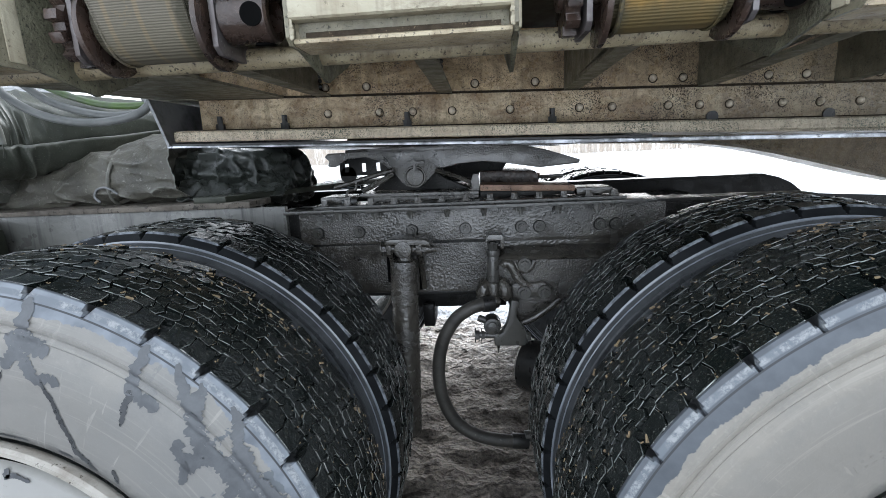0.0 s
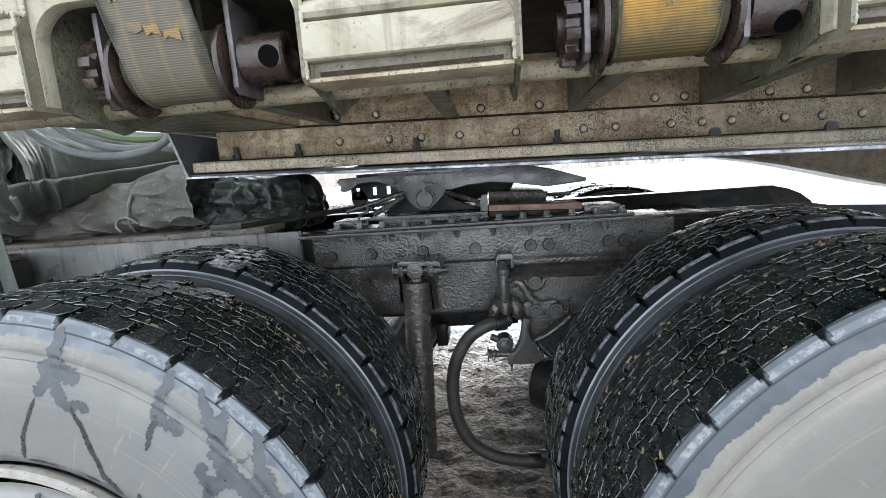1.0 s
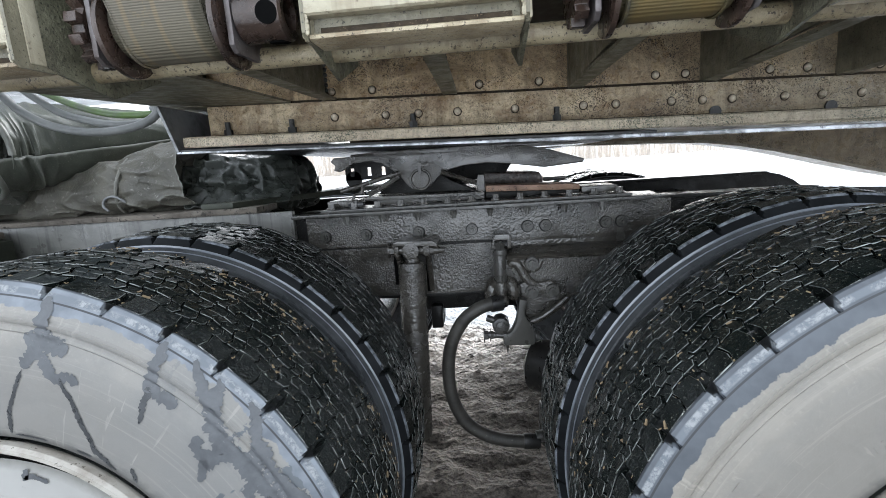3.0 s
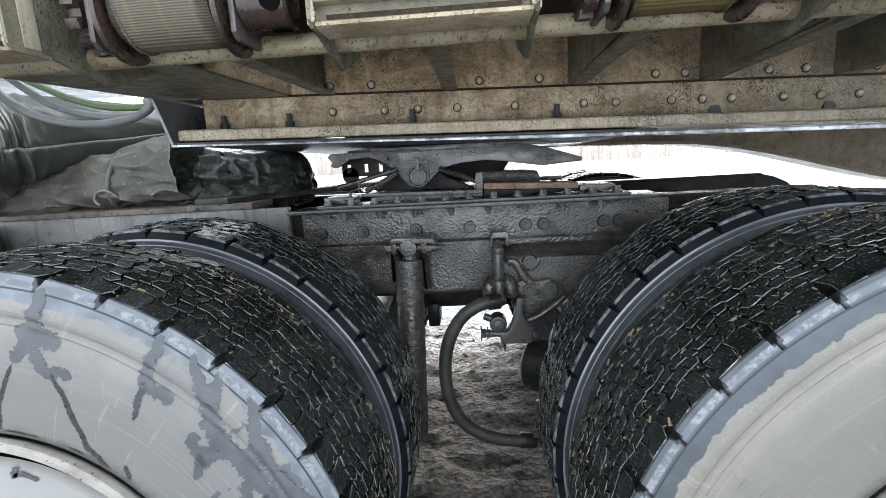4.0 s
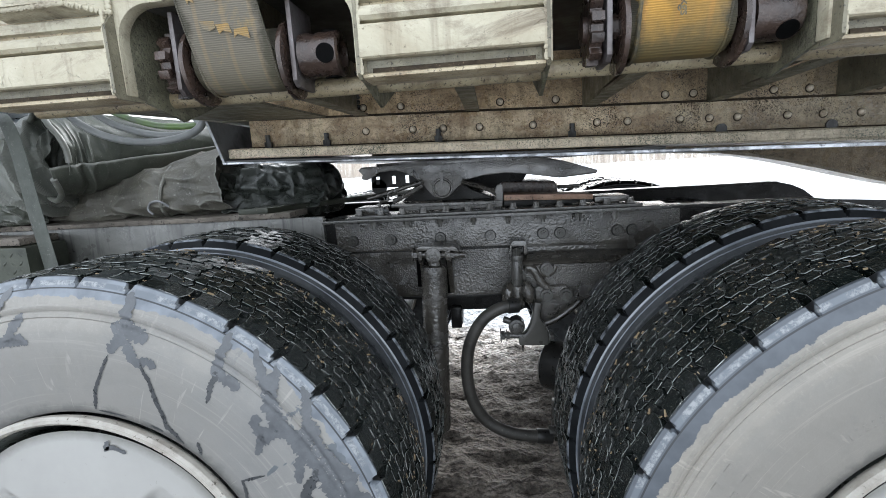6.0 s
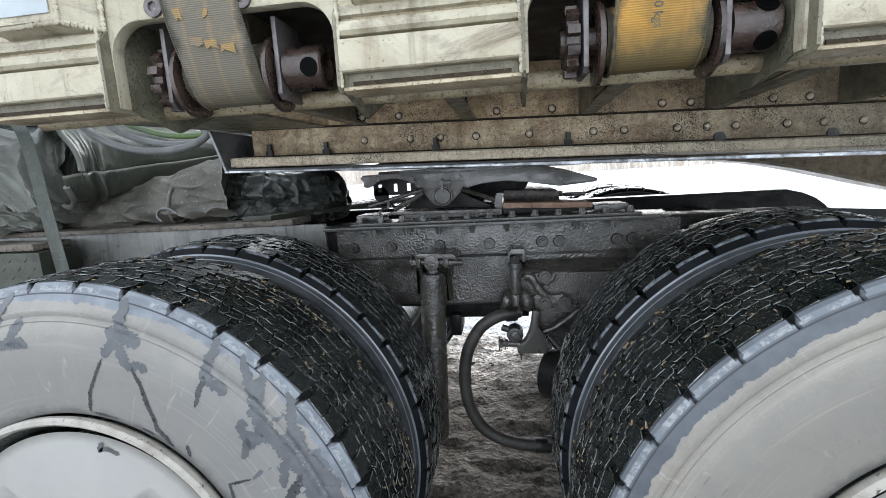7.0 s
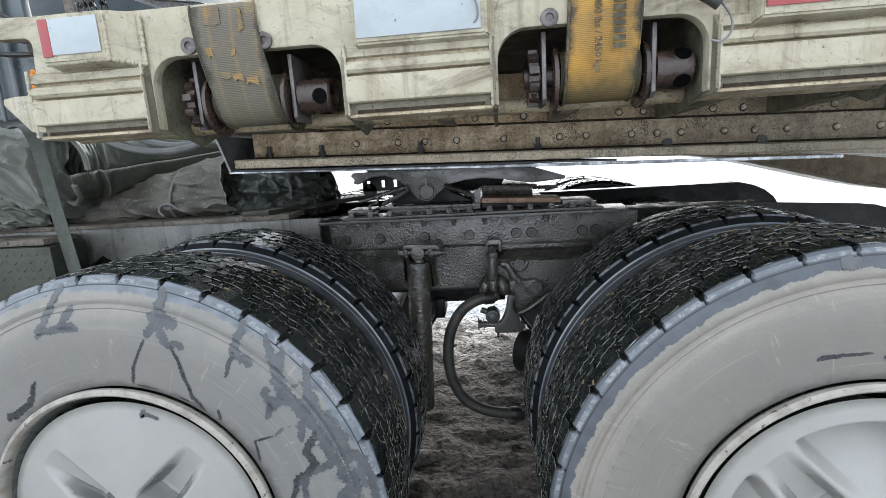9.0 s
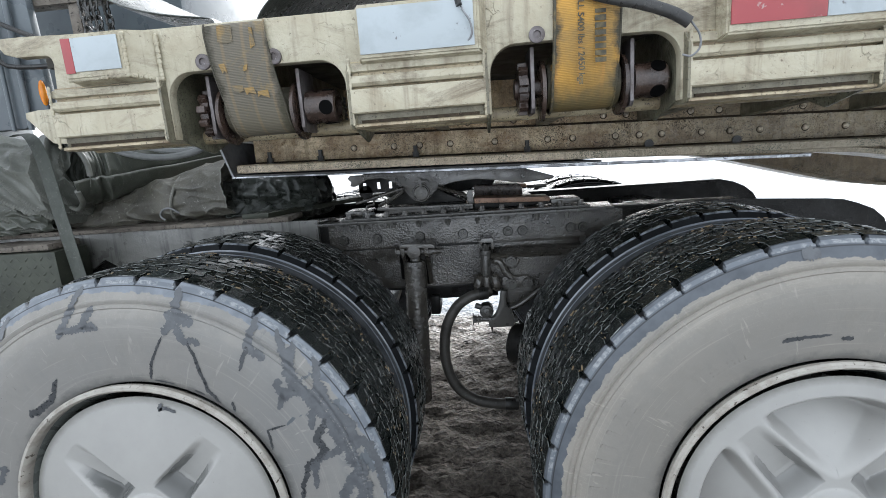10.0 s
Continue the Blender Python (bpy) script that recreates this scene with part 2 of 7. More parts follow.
TREAD = wet_rubber()
# Dust on the block edges and their sky glints, painted pale together.
GROOVE = worn("dusty_glint_edge", (0.26, 0.275, 0.26), (0.014, 0.017, 0.016), 38, (0.36, 0.56), (0.38, 0.385, 0.35), 170, (0.60, 0.70), (0.15, 0.4), 0, 0.5, 190, 0.002, None, 0.6)
RIM_PAINT = worn("white_rim_paint", (0.36, 0.34, 0.30), (0.19, 0.165, 0.135), 18, (0.46, 0.72), (0.08, 0.065, 0.05), 90, (0.62, 0.68), (0.35, 0.6), 0.0, 0.2)
def cover_material(first, dish):
    """Satin grey moulding, dusty towards the edge, with darker and glossier walls to its pockets."""
    m, nt, bsdf, vec = blank("grey_wheel_cover")
    sep = nt.nodes.new("ShaderNodeSeparateXYZ")
    nt.links.new(vec, sep.inputs[0])
    x, y, z = sep.outputs
    rad = math_of(nt, "SQRT", math_of(nt, "ADD", math_of(nt, "MULTIPLY", x, x), math_of(nt, "MULTIPLY", z, z)))
    quarter = math_of(nt, "ADD", math_of(nt, "DIVIDE", math_of(nt, "SUBTRACT", math_of(nt, "ARCTAN2", z, x), first), math.pi / 2), 8.5)
    turn = math_of(nt, "MULTIPLY", math_of(nt, "SUBTRACT", math_of(nt, "FRACT", quarter), 0.5), math.pi / 2)
    across = math_of(nt, "MULTIPLY", math_of(nt, "SINE", turn), rad)
    along = math_of(nt, "MULTIPLY", math_of(nt, "COSINE", turn), rad)
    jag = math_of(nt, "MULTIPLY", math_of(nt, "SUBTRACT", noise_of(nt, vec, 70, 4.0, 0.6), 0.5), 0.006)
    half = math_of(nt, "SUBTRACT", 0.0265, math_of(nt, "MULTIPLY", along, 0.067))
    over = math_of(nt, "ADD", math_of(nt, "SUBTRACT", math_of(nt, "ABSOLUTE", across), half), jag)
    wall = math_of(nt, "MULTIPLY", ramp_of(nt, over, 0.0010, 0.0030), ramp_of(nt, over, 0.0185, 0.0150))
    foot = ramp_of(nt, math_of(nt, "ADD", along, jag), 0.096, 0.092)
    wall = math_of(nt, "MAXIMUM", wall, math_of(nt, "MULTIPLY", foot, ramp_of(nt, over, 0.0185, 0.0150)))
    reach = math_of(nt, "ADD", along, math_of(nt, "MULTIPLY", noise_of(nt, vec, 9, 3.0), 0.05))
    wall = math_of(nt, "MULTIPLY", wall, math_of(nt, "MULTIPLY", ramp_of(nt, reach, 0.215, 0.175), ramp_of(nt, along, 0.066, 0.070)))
    cloud = ramp_of(nt, noise_of(nt, vec, 5, 5.0, 0.6), 0.36, 0.68)
    col = mix_of(nt, cloud, (0.365, 0.357, 0.338), (0.31, 0.303, 0.287))
    specks = ramp_of(nt, noise_of(nt, vec, 140, 3.0, 0.7), 0.68, 0.76)
    col = mix_of(nt, math_of(nt, "MULTIPLY", specks, 0.5), col, (0.16, 0.155, 0.145))
    rim = ramp_of(nt, math_of(nt, "ADD", rad, math_of(nt, "MULTIPLY", jag, 1.5)), 0.258, 0.272)
    col = mix_of(nt, math_of(nt, "MULTIPLY", rim, 0.7), col, (0.14, 0.14, 0.12))
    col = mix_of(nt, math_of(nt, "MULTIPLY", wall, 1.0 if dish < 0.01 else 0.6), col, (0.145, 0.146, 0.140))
    nt.links.new(col, bsdf.inputs["Base Color"])
    r = nt.nodes.new("ShaderNodeMapRange")
    r.inputs["To Min"].default_value, r.inputs["To Max"].default_value = 0.36, 0.20
    nt.links.new(wall, r.inputs["Value"])
    nt.links.new(r.outputs[0], bsdf.inputs["Roughness"])
    bsdf.inputs["Specular IOR Level"].default_value = 0.4
    bump_in(nt, bsdf, noise_of(nt, vec, 60, 3.0), 0.05, 0.001)
    return m


REFLECT_WHITE = worn("white_reflector", (0.40, 0.44, 0.455), (0.32, 0.35, 0.36), 10, (0.5, 0.75), (0.16, 0.16, 0.16), 40, (0.68, 0.73), (0.3, 0.45), 0.0, 0.05)
REFLECT_RED = worn("red_reflector", (0.33, 0.06, 0.065), (0.26, 0.06, 0.06), 10, (0.5, 0.75), (0.40, 0.30, 0.28), 40, (0.66, 0.72), (0.3, 0.45), 0.0, 0.05)
CAB = worn("blue_grey_cab_panel", (0.115, 0.135, 0.145), (0.08, 0.09, 0.10), 4, (0.4, 0.7), (0.16, 0.17, 0.17), 90, (0.66, 0.76), (0.25, 0.4), 0.0, 0.05)
CHECKER = worn("dull_tread_plate", (0.050, 0.055, 0.040), (0.026, 0.029, 0.022), 12, (0.4, 0.7), (0.11, 0.105, 0.08), 120, (0.64, 0.72), (0.35, 0.55), 0.3, 0.3)
AMBER = worn("amber_lens", (0.80, 0.28, 0.03), (0.65, 0.20, 0.02), 30, (0.4, 0.7), None, 90, (0.6, 0.7), (0.1, 0.2), 0.0, 0.1)
INK = worn("faded_black_ink", (0.05, 0.045, 0.03), (0.14, 0.11, 0.05), 60, (0.45, 0.65), None, 90, (0.6, 0.7), (0.6, 0.8))
STRAW = worn("dead_straw", (0.34, 0.255, 0.15), (0.14, 0.10, 0.065), 40, (0.4, 0.7), None, 90, (0.6, 0.7), (0.7, 0.9))
DECK_UNDER = worn("dark_deck_underside", (0.06, 0.055, 0.045), (0.03, 0.027, 0.022), 8, (0.4, 0.7), (0.10, 0.09, 0.07), 100, (0.64, 0.72), (0.5, 0.8))
HOLE = worn("black_hole", (0.004, 0.004, 0.004), (0.006, 0.006, 0.006), 20, (0.4, 0.6), None, 90, (0.6, 0.7), (0.95, 1.0), 0, 0.0, 90, 0.001, None, 0.0)
GREEN_LINE = worn("green_air_line", (0.12, 0.19, 0.06), (0.14, 0.15, 0.13), 10, (0.4, 0.7), None, 90, (0.6, 0.7), (0.3, 0.45), 0, 0.1)
SHOULDER_WET = worn("wet_dark_shoulder", (0.060, 0.067, 0.077), (0.030, 0.033, 0.038), 16, (0.4, 0.66), (0.13, 0.135, 0.14), 90, (0.64, 0.70), (0.2, 0.4), 0, 0.3, 120, 0.002)
BARK = worn("pale_bark", (0.56, 0.50, 0.43), (0.40, 0.34, 0.28), 0.35, (0.4, 0.7), (0.66, 0.63, 0.60), 3, (0.5, 0.7), (0.8, 0.95))


def oily(name, base, dirt, lump, rough, depth, ior=1.9):
    """Oil-soaked grime over steel: dark, lumpy and glistening."""
    m, nt, bsdf, vec = blank(name)
    broad = ramp_of(nt, noise_of(nt, vec, 9, 5.0, 0.6), 0.36, 0.66)
    col = mix_of(nt, broad, base, dirt)
    dust = math_of(nt, "MULTIPLY", ramp_of(nt, noise_of(nt, vec, 210, 3.0, 0.65), 0.58, 0.70), 0.6)
    dust = math_of(nt, "MULTIPLY", dust, ramp_of(nt, noise_of(nt, vec, 5.0, 4.0, 0.6), 0.38, 0.62))
    col = mix_of(nt, dust, col, (0.15, 0.14, 0.118))
    nt.links.new(col, bsdf.inputs["Base Color"])
    r = nt.nodes.new("ShaderNodeMapRange")
    r.inputs["From Min"].default_value, r.inputs["From Max"].default_value = 0.40, 0.62
    r.inputs["To Min"].default_value, r.inputs["To Max"].default_value = rough
    nt.links.new(noise_of(nt, vec, 16, 4.0), r.inputs["Value"])
    nt.links.new(r.outputs[0], bsdf.inputs["Roughness"])
    bsdf.inputs["IOR"].default_value = ior
    height = math_of(nt, "ADD", noise_of(nt, vec, lump, 1.0, 0.4, 0.3), math_of(nt, "MULTIPLY", noise_of(nt, vec, lump * 3.2, 1.0), 0.22))
    n = nt.nodes.new("ShaderNodeBump")
    n.inputs["Distance"].default_value = depth
    keep = ramp_of(nt, noise_of(nt, vec, 6.5, 3.0, 0.6), 0.40, 0.56)
    nt.links.new(math_of(nt, "ADD", math_of(nt, "MULTIPLY", keep, 0.8), 0.2), n.inputs["Strength"])
    nt.links.new(height, n.inputs["Height"])
    nt.links.new(n.outputs[0], bsdf.inputs["Normal"])
    return m


def sidewall_material(name, dry, wet, amount, seed, runs_down, reach):
    """Dust film on a tyre wall with a wet, ragged outer band and dark runs of melt water."""
    m, nt, bsdf, vec = blank(name)
    sep = nt.nodes.new("ShaderNodeSeparateXYZ")
    nt.links.new(vec, sep.inputs[0])
    x, y, z = sep.outputs
    rad = math_of(nt, "SQRT", math_of(nt, "ADD", math_of(nt, "MULTIPLY", x, x), math_of(nt, "MULTIPLY", z, z)))
    ang = math_of(nt, "ARCTAN2", z, x)
    polar = nt.nodes.new("ShaderNodeCombineXYZ")
    nt.links.new(math_of(nt, "MULTIPLY", ang, 0.45), polar.inputs[0])
    nt.links.new(rad, polar.inputs[1])
    polar.inputs[2].default_value = seed
    pv = polar.outputs[0]
    jag = noise_of(nt, vec, 45, 4.0, 0.6)
    wide = noise_of(nt, vec, 7, 2.0, 0.5)
    edge = math_of(nt, "ADD", rad, math_of(nt, "ADD", math_of(nt, "MULTIPLY", math_of(nt, "SUBTRACT", jag, 0.5), 0.022), math_of(nt, "MULTIPLY", math_of(nt, "SUBTRACT", wide, 0.5), 0.03)))
    band = ramp_of(nt, edge, reach, reach + 0.0012)
    runs = noise_of(nt, stretched(nt, pv, 11.0, 3.2, 1.0), 1.35, 3.5, 0.58, 0.7)
    lo, hi = amount
    blots = ramp_of(nt, runs, lo, hi)
    patchy = ramp_of(nt, noise_of(nt, vec, 15, 5.0, 0.7, 0.5), 0.53, 0.545)
    patchy = math_of(nt, "MULTIPLY", patchy, math_of(nt, "MULTIPLY", ramp_of(nt, rad, 0.4365, 0.4695), ramp_of(nt, x, 0.27, 0.36)))
    blots = math_of(nt, "MAXIMUM", blots, math_of(nt, "MULTIPLY", patchy, runs_down))
    mask = blots
    cloud = noise_of(nt, vec, 5, 5.0, 0.6)
    fine = noise_of(nt, vec, 160, 3.0, 0.7)
    base = mix_of(nt, ramp_of(nt, cloud, 0.35, 0.7), dry, tuple(c * 0.78 for c in dry))
    base = mix_of(nt, ramp_of(nt, fine, 0.55, 0.8), base, tuple(c * 1.12 for c in dry))
    inward = ramp_of(nt, math_of(nt, "ADD", rad, math_of(nt, "MULTIPLY", math_of(nt, "SUBTRACT", cloud, 0.5), 0.08)), 0.464, 0.382)
    base = mix_of(nt, math_of(nt, "MULTIPLY", inward, 0.55), base, tuple(c * g for c, g in zip(dry, (0.70, 0.71, 0.73))))
    zone = ramp_of(nt, math_of(nt, "ADD", rad, math_of(nt, "MULTIPLY", math_of(nt, "SUBTRACT", jag, 0.5), 0.012)), 0.4505, 0.4440)
    base = mix_of(nt, math_of(nt, "MULTIPLY", zone, 0.45), base, tuple(c * g for c, g in zip(dry, (0.72, 0.74, 0.78))))
    scuff = ramp_of(nt, noise_of(nt, vec, 22, 6.0, 0.75, 0.8), 0.50, 0.72)
    base = mix_of(nt, math_of(nt, "MULTIPLY", scuff, 0.55), base, tuple(c * 0.70 for c in dry))
    damp = ramp_of(nt, noise_of(nt, vec, 2.6, 5.0, 0.65, 0.4), 0.44, 0.62)
    base = mix_of(nt, math_of(nt, "MULTIPLY", damp, 0.7), base, tuple(c * g for c, g in zip(dry, (0.68, 0.715, 0.77))))
    rub = noise_of(nt, stretched(nt, pv, 2.0, 90.0, 1.0), 1.3, 5.0, 0.7, 0.4)
    base = mix_of(nt, math_of(nt, "MULTIPLY", ramp_of(nt, rub, 0.56, 0.72), 0.45), base, tuple(c * 1.28 for c in dry))
    scratch = noise_of(nt, stretched(nt, pv, 40.0, 6.0, 1.0), 1.5, 3.0, 0.6, 1.2)
    base = mix_of(nt, math_of(nt, "MULTIPLY", ramp_of(nt, scratch, 0.64, 0.70), 0.4), base, tuple(c * 1.35 for c in dry))
    blot = ramp_of(nt, noise_of(nt, vec, 12, 6.0, 0.75, 0.6), 0.50, 0.70)
    base = mix_of(nt, math_of(nt, "MULTIPLY", blot, 0.40), base, tuple(c * g for c, g in zip(dry, (0.60, 0.62, 0.66))))
    grime = ramp_of(nt, math_of(nt, "ADD", rad, math_of(nt, "MULTIPLY", math_of(nt, "SUBTRACT", jag, 0.5), 0.04)), 0.325, 0.310)
    base = mix_of(nt, math_of(nt, "MULTIPLY", grime, 0.55), base, (0.07, 0.072, 0.07))
    col = mix_of(nt, mask, base, wet)
    chips = ramp_of(nt, noise_of(nt, vec, 110, 6.0, 0.8, 0.3), 0.44, 0.58)
    chips = math_of(nt, "MULTIPLY", chips, ramp_of(nt, noise_of(nt, vec, 18, 2.0), 0.42, 0.50))
    face = math_of(nt, "MULTIPLY", ramp_of(nt, rad, 0.5133, 0.5150), ramp_of(nt, rad, 0.5221, 0.5205))
    bandcol = mix_of(nt, ramp_of(nt, noise_of(nt, vec, 22, 4.0), 0.4, 0.7), *(((0.190, 0.210, 0.235), (0.100, 0.112, 0.130)) if runs_down else ((0.085, 0.095, 0.109), (0.052, 0.059, 0.069))))
    bandcol = mix_of(nt, face, bandcol, (0.125, 0.140, 0.158))
    bandcol = mix_of(nt, math_of(nt, "MULTIPLY", chips, face), bandcol, (0.27, 0.28, 0.285))
    line = math_of(nt, "ABSOLUTE", math_of(nt, "SUBTRACT", rad, 0.5106))
    bandcol = mix_of(nt, ramp_of(nt, line, 0.0014, 0.0008), bandcol, (0.03, 0.032, 0.036))
    col = mix_of(nt, band, col, bandcol)
    cleft = ramp_of(nt, math_of(nt, "ABSOLUTE", y), 0.131, 0.127)
    col = mix_of(nt, cleft, col, (0.02, 0.021, 0.022))
    nt.links.new(col, bsdf.inputs["Base Color"])
    rough = nt.nodes.new("ShaderNodeMapRange")
    rough.inputs["To Min"].default_value, rough.inputs["To Max"].default_value = 0.62, 0.46
    nt.links.new(math_of(nt, "MAXIMUM", mask, band), rough.inputs["Value"])
    nt.links.new(rough.outputs[0], bsdf.inputs["Roughness"])
    bump_in(nt, bsdf, fine, 0.25, 0.001)
    return m


def cracked_paint(name, base, faded, dirt):
    """Thick old brushed paint: clouds of grime, runs, hairline cracks and lumps."""
    m, nt, bsdf, vec = blank(name)
    col = mix_of(nt, ramp_of(nt, noise_of(nt, vec, 9, 6.0, 0.65, 0.3), 0.40, 0.72), base, faded)
    run = noise_of(nt, stretched(nt, vec, 30, 30, 2.5), 1.6, 4.0, 0.6)
    col = mix_of(nt, math_of(nt, "MULTIPLY", ramp_of(nt, run, 0.54, 0.76), 0.7), col, dirt)
    wob = noise_of(nt, vec, 14, 4.0, 0.6)
    bend = nt.nodes.new("ShaderNodeMixRGB")
    bend.inputs[0].default_value = 0.10
    nt.links.new(vec, bend.inputs[1])
    tint = nt.nodes.new("ShaderNodeTexNoise")
    tint.inputs["Scale"].default_value, tint.inputs["Detail"].default_value = 11.0, 5.0
    nt.links.new(vec, tint.inputs["Vector"])
    nt.links.new(tint.outputs["Color"], bend.inputs[2])
    cell = nt.nodes.new("ShaderNodeTexVoronoi")
    cell.feature = "DISTANCE_TO_EDGE"
    cell.inputs["Scale"].default_value = 34.0
    nt.links.new(bend.outputs[0], cell.inputs["Vector"])
    crack = math_of(nt, "MULTIPLY", ramp_of(nt, cell.outputs["Distance"], 0.030, 0.010), ramp_of(nt, wob, 0.54, 0.66))
    col = mix_of(nt, math_of(nt, "MULTIPLY", crack, 0.25), col, tuple(c * 0.55 for c in dirt))
    spots = ramp_of(nt, noise_of(nt, vec, 120, 4.0, 0.7), 0.62, 0.72)
    col = mix_of(nt, math_of(nt, "MULTIPLY", spots, 0.8), col, tuple(c * 0.8 for c in dirt))
    smear = math_of(nt, "MULTIPLY", ramp_of(nt, noise_of(nt, stretched(nt, vec, 0.7, 1.0, 1.5), 8, 8.0, 0.78, 0.7), 0.50, 0.66), 0.8)
    col = mix_of(nt, smear, col, dirt)
    nt.links.new(col, bsdf.inputs["Base Color"])
    bsdf.inputs["Roughness"].default_value = 0.48
    lumps = math_of(nt, "ADD", noise_of(nt, vec, 35, 4.0, 0.6), math_of(nt, "MULTIPLY", crack, -0.5))
    bump_in(nt, bsdf, lumps, 0.7, 0.006)
    return m


CREAM = cracked_paint("cream_paint", (0.45, 0.415, 0.31), (0.32, 0.275, 0.185), (0.12, 0.09, 0.055))
GREASE = oily("greasy_black_steel", (0.086, 0.078, 0.066), (0.036, 0.033, 0.028), 230, (0.10, 0.30), 0.0024)
GREASE_SMOOTH = oily("dirty_black_steel", (0.084, 0.081, 0.073), (0.040, 0.039, 0.036), 190, (0.14, 0.38), 0.0013, 1.7)
BOLT_STEEL = oily("grimy_bolt_steel", (0.105, 0.102, 0.092), (0.060, 0.057, 0.050), 200, (0.22, 0.45), 0.0008, 1.6)
# Darker copy of the greasy steel, with shade in its colour for recessed parts.
GREASE_DARK = oily("darker_black_steel", (0.017, 0.0165, 0.0155), (0.009, 0.009, 0.0085), 200, (0.25, 0.5), 0.0012, 1.3)
WALL_STAINED = sidewall_material("stained_tyre_wall", (0.272, 0.258, 0.232), (0.100, 0.110, 0.120), (0.70, 0.71), 3.1, 1.0, 0.5007)
WALL_DUSTY = sidewall_material("dusty_tyre_wall", (0.272, 0.252, 0.218), (0.10, 0.098, 0.095), (0.76, 0.775), 8.4, 0.0, 0.4930)
STAIN = worn("melt_water_film", (0.098, 0.103, 0.110), (0.070, 0.074, 0.080), 40, (0.4, 0.66), (0.13, 0.13, 0.13), 150, (0.66, 0.74), (0.35, 0.5), 0, 0.15, 120, 0.001)
STAIN_DARK = worn("fresh_melt_water", (0.042, 0.045, 0.048), (0.065, 0.068, 0.072), 40, (0.45, 0.7), None, 150, (0.66, 0.74), (0.25, 0.4), 0, 0.15, 120, 0.001)
RIVET = worn("grimy_rivet", (0.62, 0.54, 0.42), (0.24, 0.19, 0.13), 60, (0.48, 0.72), None, 90, (0.6, 0.7), (0.25, 0.45), 0, 0.3, 120, 0.002, None, 0.6)
# Rough dark brown for seams, rivet rings and the painted slot shade.
SEAM_DARK = worn("rough_dark_brown", (0.055, 0.042, 0.028), (0.028, 0.022, 0.016), 70, (0.4, 0.66), (0.16, 0.12, 0.08), 260, (0.62, 0.7), (0.6, 0.9), 0, 0.6, 160, 0.002, None, 0.12)
def shoulder_material():
    """Wet shoulder of the inner tyres: greyed block faces over a dark wall."""
    m, nt, bsdf, vec = blank("greyed_inner_shoulder")
    sep = nt.nodes.new("ShaderNodeSeparateXYZ")
    nt.links.new(vec, sep.inputs[0])
    x, y, z = sep.outputs
    rad = math_of(nt, "SQRT", math_of(nt, "ADD", math_of(nt, "MULTIPLY", x, x), math_of(nt, "MULTIPLY", z, z)))
    patch = ramp_of(nt, noise_of(nt, vec, 30, 5.0, 0.7), 0.36, 0.60)
    face = math_of(nt, "MULTIPLY", ramp_of(nt, rad, 0.5225, 0.5235), patch)
    wall = mix_of(nt, ramp_of(nt, noise_of(nt, vec, 14, 4.0), 0.4, 0.7), (0.010, 0.011, 0.012), (0.020, 0.022, 0.024))
    low = mix_of(nt, ramp_of(nt, noise_of(nt, vec, 9, 5.0, 0.65), 0.38, 0.66), (0.080, 0.084, 0.088), (0.034, 0.037, 0.040))
    wall = mix_of(nt, ramp_of(nt, rad, 0.5060, 0.5040), wall, low)
    col = mix_of(nt, face, wall, (0.26, 0.28, 0.31))
    col = mix_of(nt, ramp_of(nt, math_of(nt, "ABSOLUTE", y), 0.128, 0.124), col, (0.012, 0.013, 0.013))
    nt.links.new(col, bsdf.inputs["Base Color"])
    bsdf.inputs["Roughness"].default_value = 0.45
    bsdf.inputs["Specular IOR Level"].default_value = 0.05
    bump_in(nt, bsdf, noise_of(nt, vec, 150, 4.0), 0.4, 0.0015)
    return m


SHOULDER_INNER = shoulder_material()
WALL_WET = worn("wet_inner_tyre_wall", (0.080, 0.084, 0.088), (0.034, 0.037, 0.040), 9, (0.4, 0.66), (0.10, 0.105, 0.11), 90, (0.68, 0.74), (0.2, 0.4), 0, 0.2, 120, 0.0015, None, 0.35)
# Highlight line along the wet bead, painted as a pale base colour.
BEAD = worn("wet_bead_highlight", (0.25, 0.27, 0.30), (0.13, 0.142, 0.16), 8, (0.45, 0.7), None, 90, (0.68, 0.74), (0.10, 0.25), 0, 0.1, 120, 0.001, None, 0.9)


